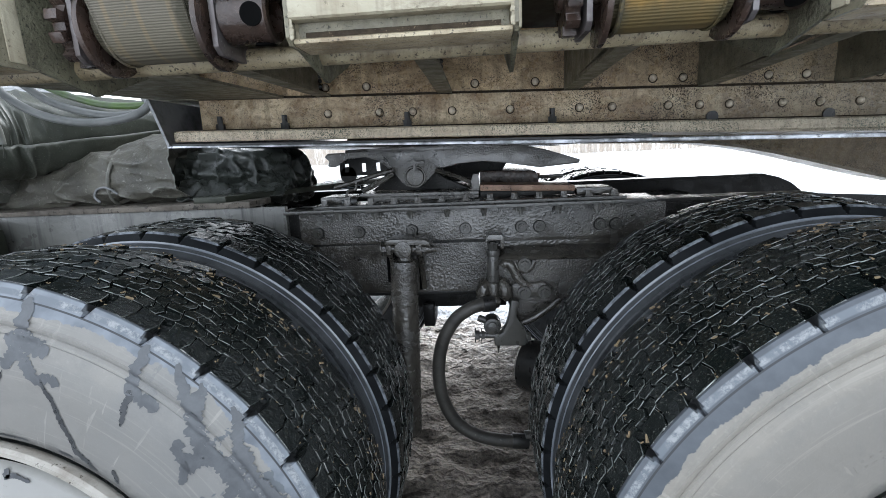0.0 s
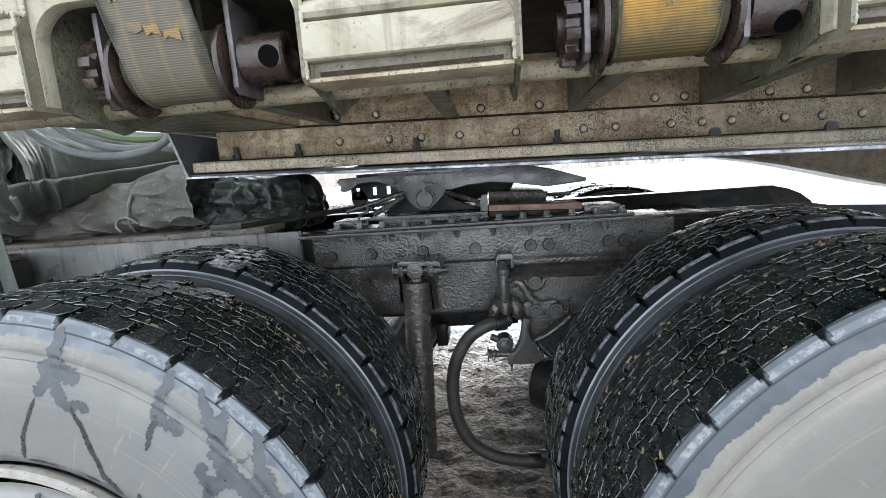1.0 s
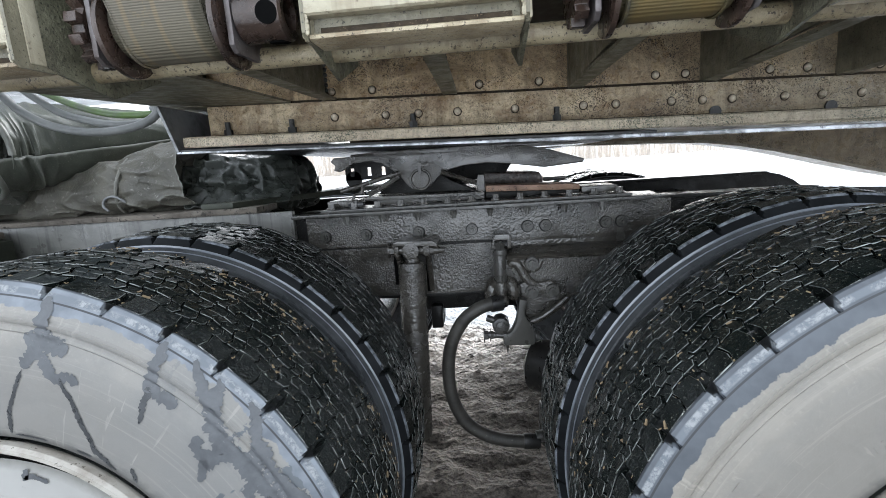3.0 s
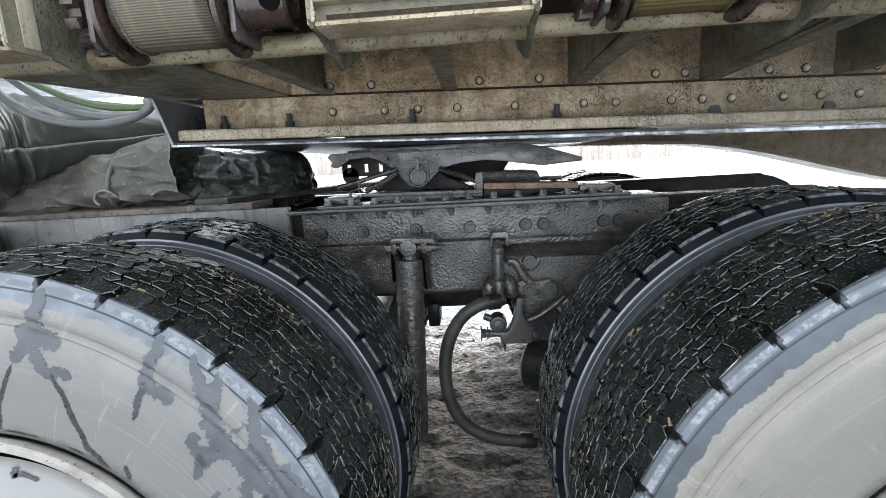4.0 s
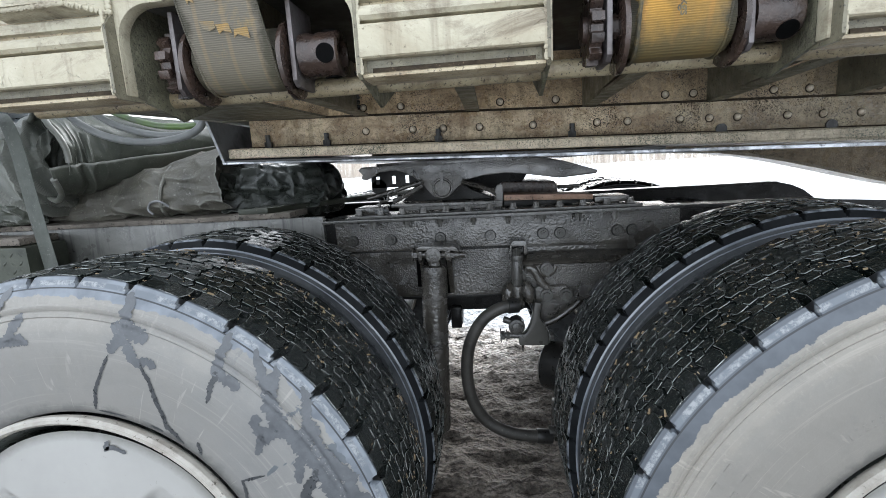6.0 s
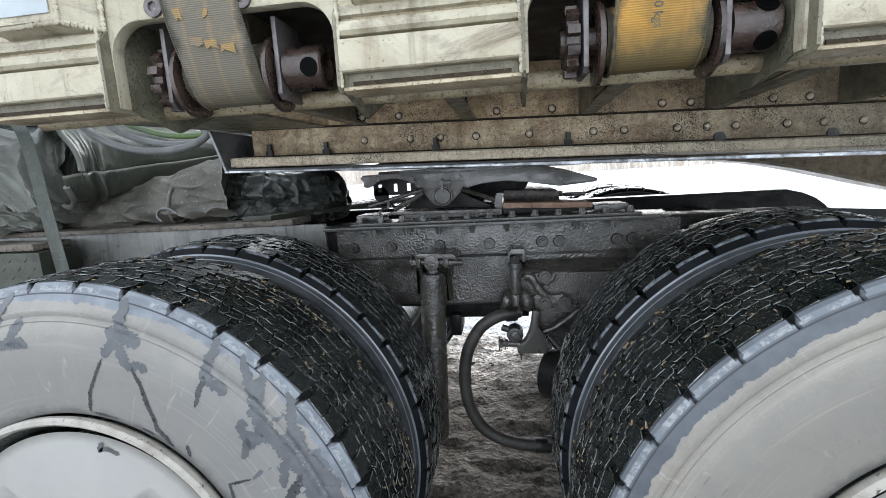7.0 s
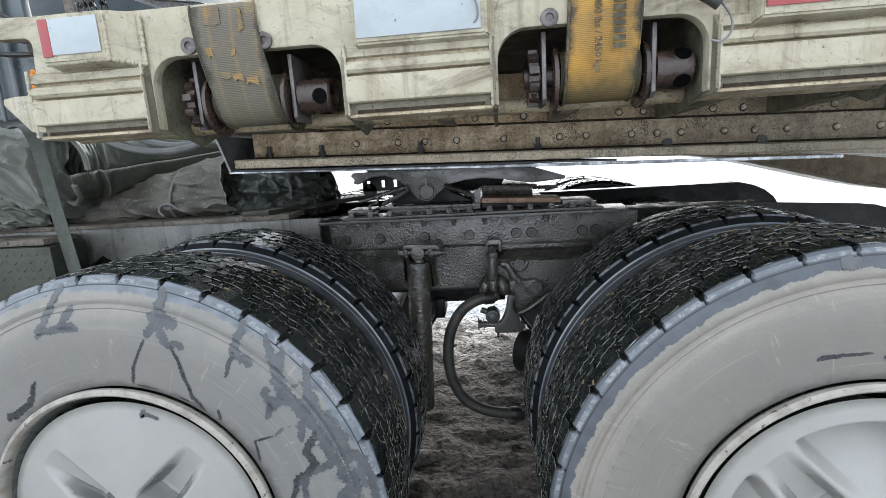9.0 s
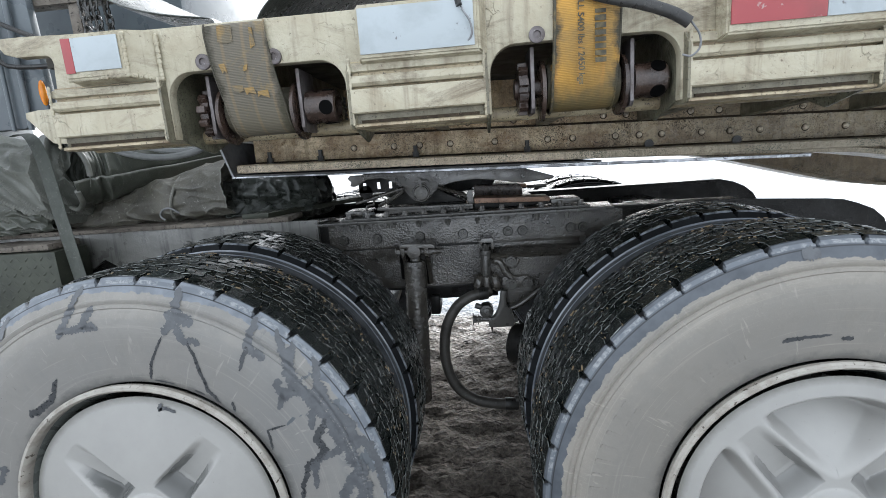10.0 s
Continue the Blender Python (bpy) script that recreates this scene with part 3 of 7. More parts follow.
def webbing(name, yarn, grime, grime_at, stripe, mid, ribs, low):
    """Woven strap: cross ribs, lengthwise yarn and soaked-in dirt."""
    m, nt, bsdf, vec = blank(name)
    w = nt.nodes.new("ShaderNodeTexWave")
    w.wave_type, w.bands_direction = "BANDS", "Z"
    w.inputs["Scale"].default_value, w.inputs["Distortion"].default_value = 120.0, 0.8
    w.inputs["Detail"].default_value = 1.0
    nt.links.new(vec, w.inputs["Vector"])
    w2 = nt.nodes.new("ShaderNodeTexWave")
    w2.wave_type, w2.bands_direction = "BANDS", "X"
    w2.inputs["Scale"].default_value, w2.inputs["Distortion"].default_value = 8.2, 0.6
    nt.links.new(vec, w2.inputs["Vector"])
    cloud = ramp_of(nt, noise_of(nt, vec, 13, 6.0, 0.7, 0.4), *grime_at)
    col = mix_of(nt, cloud, yarn, grime)
    col = mix_of(nt, math_of(nt, "MULTIPLY", ramp_of(nt, w2.outputs["Fac"], 0.90, 0.99), 0.18), col, stripe)
    col = mix_of(nt, math_of(nt, "MULTIPLY", w.outputs["Fac"], ribs), col, tuple(c * 0.35 for c in grime))
    sep = nt.nodes.new("ShaderNodeSeparateXYZ")
    nt.links.new(vec, sep.inputs[0])
    off = math_of(nt, "ABSOLUTE", math_of(nt, "SUBTRACT", sep.outputs[0], mid))
    off = math_of(nt, "ADD", off, math_of(nt, "MULTIPLY", math_of(nt, "SUBTRACT", noise_of(nt, vec, 26, 5.0, 0.7), 0.5), 0.045))
    col = mix_of(nt, ramp_of(nt, off, 0.042, 0.054), col, (0.05, 0.045, 0.03))
    soaked = math_of(nt, "ADD", sep.outputs[2], math_of(nt, "MULTIPLY", math_of(nt, "SUBTRACT", noise_of(nt, vec, 18, 5.0, 0.7), 0.5), 0.08))
    col = mix_of(nt, math_of(nt, "MULTIPLY", ramp_of(nt, soaked, 1.345, 1.300), low), col, (0.085, 0.070, 0.030))
    nt.links.new(col, bsdf.inputs["Base Color"])
    bsdf.inputs["Roughness"].default_value = 0.75
    bump_in(nt, bsdf, w.outputs["Fac"], 0.4, 0.0012)
    return m


STRAP_GREY = webbing("grimy_strap_webbing", (0.27, 0.195, 0.085), (0.155, 0.138, 0.105), (0.30, 0.44), (0.45, 0.28, 0.10), -0.332, 0.40, 0.25)
STRAP_GOLD = webbing("gold_strap_webbing", (0.50, 0.275, 0.05), (0.26, 0.17, 0.06), (0.40, 0.68), (0.72, 0.30, 0.06), 0.260, 0.22, 0.85)
YELLOW_PRINT = webbing("faded_yellow_print", (0.29, 0.185, 0.06), (0.165, 0.140, 0.095), (0.44, 0.58), (0.45, 0.28, 0.10), -0.332, 0.35, 0.0)
STRAP_DARK = worn("dark_web_strap", (0.085, 0.092, 0.08), (0.05, 0.055, 0.047), 12, (0.4, 0.7), (0.15, 0.15, 0.135), 120, (0.60, 0.7), (0.6, 0.8), 0, 0.4, 160, 0.001)


def ground_material():
    m, nt, bsdf, vec = blank("wet_mud_and_snow")
    sep = nt.nodes.new("ShaderNodeSeparateXYZ")
    nt.links.new(vec, sep.inputs[0])
    ragged = noise_of(nt, vec, 0.9, 5.0, 0.6)
    off = math_of(nt, "SUBTRACT", sep.outputs[1], 1.85)
    away = math_of(nt, "MAXIMUM", off, math_of(nt, "MULTIPLY", off, -0.45))
    snow = ramp_of(nt, math_of(nt, "ADD", away, math_of(nt, "MULTIPLY", ragged, 1.0)), 1.75, 2.0)
    stones = nt.nodes.new("ShaderNodeTexVoronoi")
    stones.inputs["Scale"].default_value = 38.0
    nt.links.new(stretched(nt, vec, 1.0, 1.2, 1.0), stones.inputs["Vector"])
    fine = noise_of(nt, vec, 60, 5.0, 0.7)
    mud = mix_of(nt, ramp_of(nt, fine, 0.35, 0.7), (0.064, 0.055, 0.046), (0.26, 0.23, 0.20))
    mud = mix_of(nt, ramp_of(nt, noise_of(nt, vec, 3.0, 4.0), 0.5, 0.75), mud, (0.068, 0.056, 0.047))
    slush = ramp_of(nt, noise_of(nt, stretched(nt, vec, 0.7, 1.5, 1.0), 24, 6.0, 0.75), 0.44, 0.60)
    # Paling away from the truck: slush, plus far-side light put into the colour.
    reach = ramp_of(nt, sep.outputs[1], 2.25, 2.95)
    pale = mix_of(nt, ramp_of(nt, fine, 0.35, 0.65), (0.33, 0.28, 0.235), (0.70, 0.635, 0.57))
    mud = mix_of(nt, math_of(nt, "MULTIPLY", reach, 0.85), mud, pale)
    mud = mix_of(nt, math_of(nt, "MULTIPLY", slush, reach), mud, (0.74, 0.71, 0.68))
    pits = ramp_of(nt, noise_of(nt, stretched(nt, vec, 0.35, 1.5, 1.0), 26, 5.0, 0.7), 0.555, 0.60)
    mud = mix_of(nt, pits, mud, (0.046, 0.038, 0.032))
    white = mix_of(nt, ramp_of(nt, noise_of(nt, vec, 0.25, 5.0), 0.45, 0.8), (0.70, 0.715, 0.73), (0.60, 0.615, 0.64))
    nt.links.new(mix_of(nt, snow, mud, white), bsdf.inputs["Base Color"])
    rough = nt.nodes.new("ShaderNodeMapRange")
    rough.inputs["To Min"].default_value, rough.inputs["To Max"].default_value = 0.50, 0.85
    bsdf.inputs["Specular IOR Level"].default_value = 0.25
    nt.links.new(math_of(nt, "MAXIMUM", snow, ramp_of(nt, fine, 0.4, 0.6)), rough.inputs["Value"])
    nt.links.new(rough.outputs[0], bsdf.inputs["Roughness"])
    bump_in(nt, bsdf, math_of(nt, "ADD", fine, stones.outputs["Distance"]), 0.8, 0.025)
    return m


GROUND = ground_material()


# ---- building helpers ----
def part(name, bm, material, parent=None, label="", smooth=True):
    """Links a bmesh as one mesh object, under a thing or a part if one is given."""
    me = bpy.data.meshes.new(name)
    bm.to_mesh(me)
    bm.free()
    me.materials.append(material)
    if smooth:
        for p in me.polygons:
            p.use_smooth = True
        me.set_sharp_from_angle(angle=radians(38))
    ob = new(name, me)
    if parent is not None:
        ob.parent = parent
    if label:
        ob["label"] = label
    return ob


def thing(name, x, y, z, label, category, group="", kind=""):
    ob = new(name)
    ob.location = (x, y, z)
    ob.empty_display_size = 0.05
    return tagged(ob, label, category, group, kind)


def box(bm, x0, x1, y0, y1, z0, z1, bevel=0.0, turn=None):
    m = Matrix.LocRotScale(((x0 + x1) / 2, (y0 + y1) / 2, (z0 + z1) / 2), turn, (abs(x1 - x0), abs(y1 - y0), abs(z1 - z0)))
    made = bmesh.ops.create_cube(bm, size=1.0, matrix=m)["verts"]
    if bevel:
        edges = list({e for v in made for e in v.link_edges})
        bmesh.ops.bevel(bm, geom=edges, offset=bevel, segments=2, affect="EDGES", profile=0.6)


def rod(bm, a, b, r, seg=20, r2=None, bevel=0.0):
    a, b = Vector(a), Vector(b)
    turn = (b - a).to_track_quat("Z", "Y").to_matrix().to_4x4()
    m = Matrix.Translation((a + b) / 2) @ turn
    made = bmesh.ops.create_cone(bm, cap_ends=True, segments=seg, radius1=r, radius2=r if r2 is None else r2, depth=(b - a).length, matrix=m)["verts"]
    if bevel:
        axis = (b - a).normalized()
        edges = [e for e in {e for v in made for e in v.link_edges} if abs((e.verts[0].co - e.verts[1].co).normalized().dot(axis)) < 0.2]
        bmesh.ops.bevel(bm, geom=edges, offset=bevel, segments=2, affect="EDGES", profile=0.6)


def slab(bm, outline, axis, lo, hi, bevel=0.0):
    """A flat outline of (u, v) pairs drawn out along an axis from lo to hi."""
    def at(u, v, w):
        return {"x": (w, u, v), "y": (u, w, v), "z": (u, v, w)}[axis]
    a = [bm.verts.new(at(u, v, lo)) for u, v in outline]
    b = [bm.verts.new(at(u, v, hi)) for u, v in outline]
    n = len(outline)
    faces = [bm.faces.new(a), bm.faces.new(b[::-1])]
    for i in range(n):
        faces.append(bm.faces.new((a[i], b[i], b[(i + 1) % n], a[(i + 1) % n])))
    bmesh.ops.recalc_face_normals(bm, faces=faces)
    if bevel:
        bmesh.ops.bevel(bm, geom=list({e for f in faces for e in f.edges}), offset=bevel, segments=2, affect="EDGES", profile=0.6)


def tube(bm, points, r, seg=10, flat=1.0, steps=6):
    """A round or flattened tube along a smooth line through the points."""
    pts = [Vector(p) for p in points]
    line = []
    for i in range(len(pts) - 1):
        p0, p1, p2, p3 = pts[max(i - 1, 0)], pts[i], pts[i + 1], pts[min(i + 2, len(pts) - 1)]
        for k in range(steps):
            t = k / steps
            line.append(0.5 * ((2 * p1) + (p2 - p0) * t + (2 * p0 - 5 * p1 + 4 * p2 - p3) * t * t + (3 * p1 - p0 - 3 * p2 + p3) * t ** 3))
    line.append(pts[-1])
    rings, side = [], None
    for i, p in enumerate(line):
        way = (line[min(i + 1, len(line) - 1)] - line[max(i - 1, 0)]).normalized()
        ref = side if side is not None else Vector((0, 1, 0) if abs(way.y) < 0.9 else (1, 0, 0))
        u = (ref - way * ref.dot(way)).normalized()
        side = u
        v = way.cross(u)
        rings.append([bm.verts.new(p + (u * math.cos(2 * math.pi * k / seg) * flat + v * math.sin(2 * math.pi * k / seg)) * r) for k in range(seg)])
    for a, b in zip(rings, rings[1:]):
        for k in range(seg):
            bm.faces.new((a[k], a[(k + 1) % seg], b[(k + 1) % seg], b[k]))
    bm.faces.new(rings[0][::-1]), bm.faces.new(rings[-1])


def lathe(bm, profile, seg, closed=False):
    """Turns (y, radius) pairs about the y axis."""
    rings = [[bm.verts.new((r * math.cos(2 * math.pi * k / seg), y, r * math.sin(2 * math.pi * k / seg))) for k in range(seg)] for y, r in profile]
    pairs = list(zip(rings, rings[1:]))
    if closed:
        pairs.append((rings[-1], rings[0]))
    for a, b in pairs:
        for k in range(seg):
            bm.faces.new((a[k], b[k], b[(k + 1) % seg], a[(k + 1) % seg]))
    bmesh.ops.recalc_face_normals(bm, faces=bm.faces[:])


def hexbolt(bm, x, y, z, r, deep, way="y"):
    off = {"y": (0, -deep, 0), "z": (0, 0, deep), "x": (deep, 0, 0)}[way]
    p = Vector((x, y, z))
    rod(bm, p, p + Vector(off) * 0.25, r * 1.45, 14)
    rod(bm, p, p + Vector(off), r, 6, r * 0.93)


def dome(bm, x, y, z, r, deep):
    m = Matrix.LocRotScale((x, y, z), None, (r, deep, r))
    bmesh.ops.create_uvsphere(bm, u_segments=10, v_segments=6, radius=1.0, matrix=m)


def ground_sheet():
    bm = bmesh.new()
    xs = [-400, -120, -40, -15, -6] + [-3, -2.2, -1.5] + [-1.0 + 0.02 * i for i in range(101)] + [1.5, 2.2, 3] + [6, 15, 40, 120, 400]
    ys = [-200, -60, -20, -8, -3] + [-1, 0, 0.6] + [1.0 + 0.02 * i for i in range(151)] + [4.5, 5.2, 6.5] + [8, 15, 40, 120, 500]
    grid = []
    for y in ys:
        row = []
        for x in xs:
            near = 1.0 if -3.5 < x < 3.5 and -1.5 < y < 6.5 else 0.0
            h = near * 0.035 * (noise.fractal(Vector((x * 2.6, y * 5.0, 0.3)), 0.9, 2.0, 5) - 0.3)
            h += near * 0.020 * noise.noise(Vector((x * 6, y * 13, 4)))
            h += near * 0.022 * max(0.0, 0.6 - noise.voronoi(Vector((x * 15, y * 17, 2)))[0][0])
            h += near * 0.012 * noise.noise(Vector((x * 30, y * 34, 7)))
            h += near * 0.016 * abs(math.sin(y * 24 + 2.0 * noise.noise(Vector((x * 3, y * 3, 5))))) * (0.6 + 0.8 * noise.noise(Vector((x * 5, y * 2, 9))))
            row.append(bm.verts.new((x, y, h - 0.012 * near)))
        grid.append(row)
    for a, b in zip(grid, grid[1:]):
        for i in range(len(xs) - 1):
            bm.faces.new((a[i], a[i + 1], b[i + 1], b[i]))
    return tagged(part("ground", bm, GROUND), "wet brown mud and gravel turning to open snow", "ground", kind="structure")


ground_sheet()


def far_woods():
    verts, faces = [], []
    rng = random.Random(5)

    def stick(a, b, r0, r1):
        n = len(verts)
        for p, r in ((a, r0), (b, r1)):
            for k in range(3):
                verts.append((p[0] + r * math.cos(2.1 * k), p[1] + r * math.sin(2.1 * k), p[2]))
        for k in range(3):
            j = (k + 1) % 3
            faces.append((n + k, n + j, n + 3 + j, n + 3 + k))

    for i in range(2600):
        x, y = rng.uniform(-90, 170), rng.uniform(92, 125)
        h, r = rng.uniform(3, 11), rng.choice((0.05, 0.08, 0.14, 0.3)) * rng.uniform(0.7, 1.3)
        lean = rng.uniform(-0.8, 0.8)
        stick((x, y, -0.2), (x + lean, y, h), r, r * 0.3)
        for k in range(6):
            z0 = h * rng.uniform(0.08, 0.95)
            t, s = rng.uniform(0, 6.28), rng.uniform(0.6, 2.0)
            stick((x + lean * z0 / h, y, z0), (x + lean * z0 / h + math.cos(t) * s, y + math.sin(t) * s, z0 + s * 0.8), r * 0.3, 0.02)
    me = bpy.data.meshes.new("far_woods")
    me.from_pydata(verts, [], faces)
    me.materials.append(BARK)
    return tagged(new("far_woods", me), "bare winter trees along the edge of the snowfield", "trees", kind="stuff")


far_woods()


# ---- tractor wheels ----
WHEEL_Z, TYRE_R, GROWTH = 0.5115, 0.512, 1.097


def grown(bm):
    """Stretches a tyre outwards from its bead to the full height of the wall."""
    for v in bm.verts:
        r = math.hypot(v.co.x, v.co.z)
        if r > 0.306:
            k = (0.306 + (r - 0.306) * GROWTH) / r
            v.co.x *= k
            v.co.z *= k
    return bm


def tread_blocks(rng, near_count=46, start=0.0):
    """Separate rubber blocks round a tyre in ribs, parted by wandering grooves and fine cross cuts."""
    bm = bmesh.new()
    pitch = 2 * math.pi / near_count

    def wave(a):
        u = (a / pitch) % 1.0
        return 0.0034 * (4 * abs(u - 0.5) - 1)

    def put(y0, y1, a0, a1, r0, r1, skew, w0=1.0, w1=1.0):
        lean_y, lean_a = rng.uniform(-0.06, 0.06), rng.uniform(-0.09, 0.09)
        # a block seen from above, its long sides following the wandering grooves
        plan = []
        for i in range(5):
            a = a0 + (a1 - a0) * i / 4
            plan.append((y0 + w0 * wave(a), a))
        plan.append(((y0 + y1) / 2, a1 + skew))
        for i in range(4, -1, -1):
            a = a0 + (a1 - a0) * i / 4
            plan.append((y1 + w1 * wave(a), a))
        plan.append(((y0 + y1) / 2, a0 + skew))
        low, rim, top = [], [], []
        ca, cy = (a0 + a1) / 2 + skew * 0.3, (y0 + y1) / 2
        for y, a in plan:
            low.append(bm.verts.new((r0 * math.cos(a), y, r0 * math.sin(a))))
            for ring, ky, ka, down in ((rim, 0.990, 0.985, 0.0012), (top, 0.955, 0.945, 0.0)):
                y2, a2 = cy + (y - cy) * ky, ca + (a - ca) * ka
                rr = r1 - down - (0.0035 if y2 < 0 else 0.0095) * (abs(y2) / 0.13) ** 2 + lean_y * (y2 - cy) + lean_a * (a2 - ca) * r1
                ring.append(bm.verts.new((rr * math.cos(a2), y2, rr * math.sin(a2))))
        bm.faces.new(top)
        n = len(plan)
        for i in range(n):
            j = (i + 1) % n
            bm.faces.new((low[i], low[j], rim[j], rim[i]))
            bm.faces.new((rim[i], rim[j], top[j], top[i])).material_index = 1

    edges = [-0.0875 + 0.175 * k / 8 for k in range(9)]
    for k in range(len(edges) - 1):
        y0, y1 = edges[k] + 0.0017, edges[k + 1] - 0.0017
        shift = rng.random()
        for i in range(near_count):
            a0 = pitch * (i + shift)
            zig = (0.05 if k % 2 else -0.05) * rng.uniform(0.8, 1.15) * pitch
            cuts = [0.0] + [n / 4 + rng.uniform(-0.05, 0.05) for n in (1, 2, 3)] + [1.0]
            for c0, c1 in zip(cuts, cuts[1:]):
                gap = 0.030 if c0 == 0.0 else 0.012
                put(y0, y1, a0 + (c0 + gap) * pitch, a0 + (c1 - 0.012) * pitch, 0.494, TYRE_R + rng.uniform(-0.0032, 0.0016), zig)
    for side in (-1, 1):
        for i in range(near_count):
            a0 = pitch * (i + start + (0.5 if side > 0 else 0.0))
            for lo, hi in ((0.17, 0.57), (0.59, 1.0)) if side < 0 else ((0.20, 1.0),):
                if side < 0:
                    put(-0.1285, -0.0890, a0 + lo * pitch, a0 + hi * pitch, 0.488, TYRE_R - 0.001, -0.05 * pitch, 0.0, 1.0)
                else:
                    put(0.0890, 0.1190, a0 + lo * pitch, a0 + hi * pitch, 0.480, TYRE_R - 0.001, 0.05 * pitch, 1.0, 0.0)
    bmesh.ops.recalc_face_normals(bm, faces=bm.faces[:])
    return bm


def shoulder_ring(side=-1, count=46, shift=0.0, drop=0.0):
    """The shoulder as one ring of rubber, notched between the blocks and running down on to the wall."""
    bm = bmesh.new()
    per = 25
    prof = ((0.1270, 0.5075), (0.1310, 0.5065), (0.1365, 0.4990), (0.1400, 0.4930), (0.1415, 0.4905), (0.1450, 0.4830), (0.1490, 0.4690))
    wide = (0.088, 0.066, 0.028, 0.0, 0.0, 0.0, 0.0)
    deep = (1.0, 1.0, 0.6, 0.0, 0.0, 0.0, 0.0)
    rings = []
    for k in range(count * per):
        phase = (k / per) % 1.0
        a = 2 * math.pi * (k / per + shift) / count
        row = []
        for i, (y, r) in enumerate(prof):
            s = 0.0
            if wide[i]:
                s = max(0.0, min(1.0, (wide[i] - abs(phase - 0.085)) / 0.03)) * deep[i]
            rr, yy = r - 0.011 * s - drop, y - 0.017 * s
            row.append(bm.verts.new((rr * math.cos(a), side * yy, rr * math.sin(a))))
        rings.append(row)
    n = len(rings)
    for k in range(n):
        u, v = rings[k], rings[(k + 1) % n]
        for i in range(len(prof) - 1):
            bm.faces.new((u[i], u[i + 1], v[i + 1], v[i]))
    bmesh.ops.recalc_face_normals(bm, faces=bm.faces[:])
    return bm


CARCASS = [(-0.134, 0.300), (-0.146, 0.306), (-0.1500, 0.318), (-0.1535, 0.345), (-0.1562, 0.372), (-0.1582, 0.390), (-0.1594, 0.405), (-0.1592, 0.418),
           (-0.1582, 0.430), (-0.1567, 0.440), (-0.1550, 0.447), (-0.1530, 0.452), (-0.1545, 0.454), (-0.1535, 0.459), (-0.150, 0.461), (-0.1525, 0.4655), (-0.1525, 0.469), (-0.1470, 0.4715),
           (-0.138, 0.487), (-0.124, 0.4935), (-0.122, 0.490), (-0.090, 0.4935), (-0.0795, 0.5030), (0.0, 0.5045)]


def carcass_half(side):
    prof = [(y * side, r) for y, r in CARCASS]
    bm = bmesh.new()
    lathe(bm, prof[:19], 160)
    return bm


def crown_band():
    bm = bmesh.new()
    prof = CARCASS[22:] + [(-y, r) for y, r in CARCASS[22:-1]][::-1]
    lathe(bm, prof, 160)
    return bm


def shoulder_bed(side):
    bm = bmesh.new()
    lathe(bm, [(y * -side, r) for y, r in CARCASS[18:23]], 160)
    return bm


def cover_face(first, dish):
    """A moulded wheel cover: shallow dome with four scooped pockets and a raised hub."""
    bm = bmesh.new()
    seg, rings = 480, 130
    r_out = 0.274

    def ease(u):
        u = max(0.0, min(1.0, u))
        return u * u * (3 - 2 * u)

    grid = []
    for j in range(rings + 1):
        r = r_out * j / rings
        row = []
        for k in range(seg):
            a = 2 * math.pi * k / seg
            y = -0.004 - 0.0216 * (1 - (r / r_out) ** 2)
            turn = ((a - first) / (math.pi / 2) + 0.5) % 1.0 - 0.5
            across = math.sin(turn * math.pi / 2) * r
            along = math.cos(turn * math.pi / 2) * r
            half = 0.022 - 0.010 * (along - 0.07) / 0.15 + (0.004 if across > 0 else 0.0)
            side = ease((half + 0.019 - abs(across)) / 0.019)
            ramp = max(0.0, min(1.0, (0.228 - along) / 0.125))
            y += 0.040 * ramp * side * ease((along - 0.066) / 0.026)
            y += dish * ease((0.238 - r) / 0.035) * max(0.0, min(1.0, (r - 0.08) / 0.13)) * ease((abs(across) - half - 0.022) / 0.025)
            if r < 0.062:
                y -= 0.014 * ease((0.062 - r) / 0.012)
            row.append(bm.verts.new((r * math.cos(a), y, r * math.sin(a))) if j else None)
        grid.append(row)
    mid = bm.verts.new((0, grid[1][0].co.y, 0))
    for k in range(seg):
        bm.faces.new((mid, grid[1][k], grid[1][(k + 1) % seg]))
    for j in range(1, rings):
        for k in range(seg):
            bm.faces.new((grid[j][k], grid[j + 1][k], grid[j + 1][(k + 1) % seg], grid[j][(k + 1) % seg]))
    bmesh.ops.recalc_face_normals(bm, faces=bm.faces[:])
    for f in bm.faces:
        if f.normal.y > 0:
            f.normal_flip()
    return bm


def wall_letters(count, r0, tall, a0, step, deep, rng):
    """Raised bars where the maker's words are moulded."""
    bm = bmesh.new()
    for i in range(count):
        a = a0 - step * i
        wide = tall * rng.uniform(0.28, 0.5)
        for r_, w_, h_ in ((r0, wide, tall * 0.22), (r0 + tall * 0.8, wide, tall * 0.22)) if rng.random() < 0.6 else ((r0 + tall * 0.4, tall * 0.2, tall),):
            m = Matrix.Rotation(-a + math.pi / 2, 4, "Y") @ Matrix.LocRotScale((0, wall_y(r_), r_), None, (w_, deep, h_))
            bmesh.ops.create_cube(bm, size=1.0, matrix=m)
    return bm


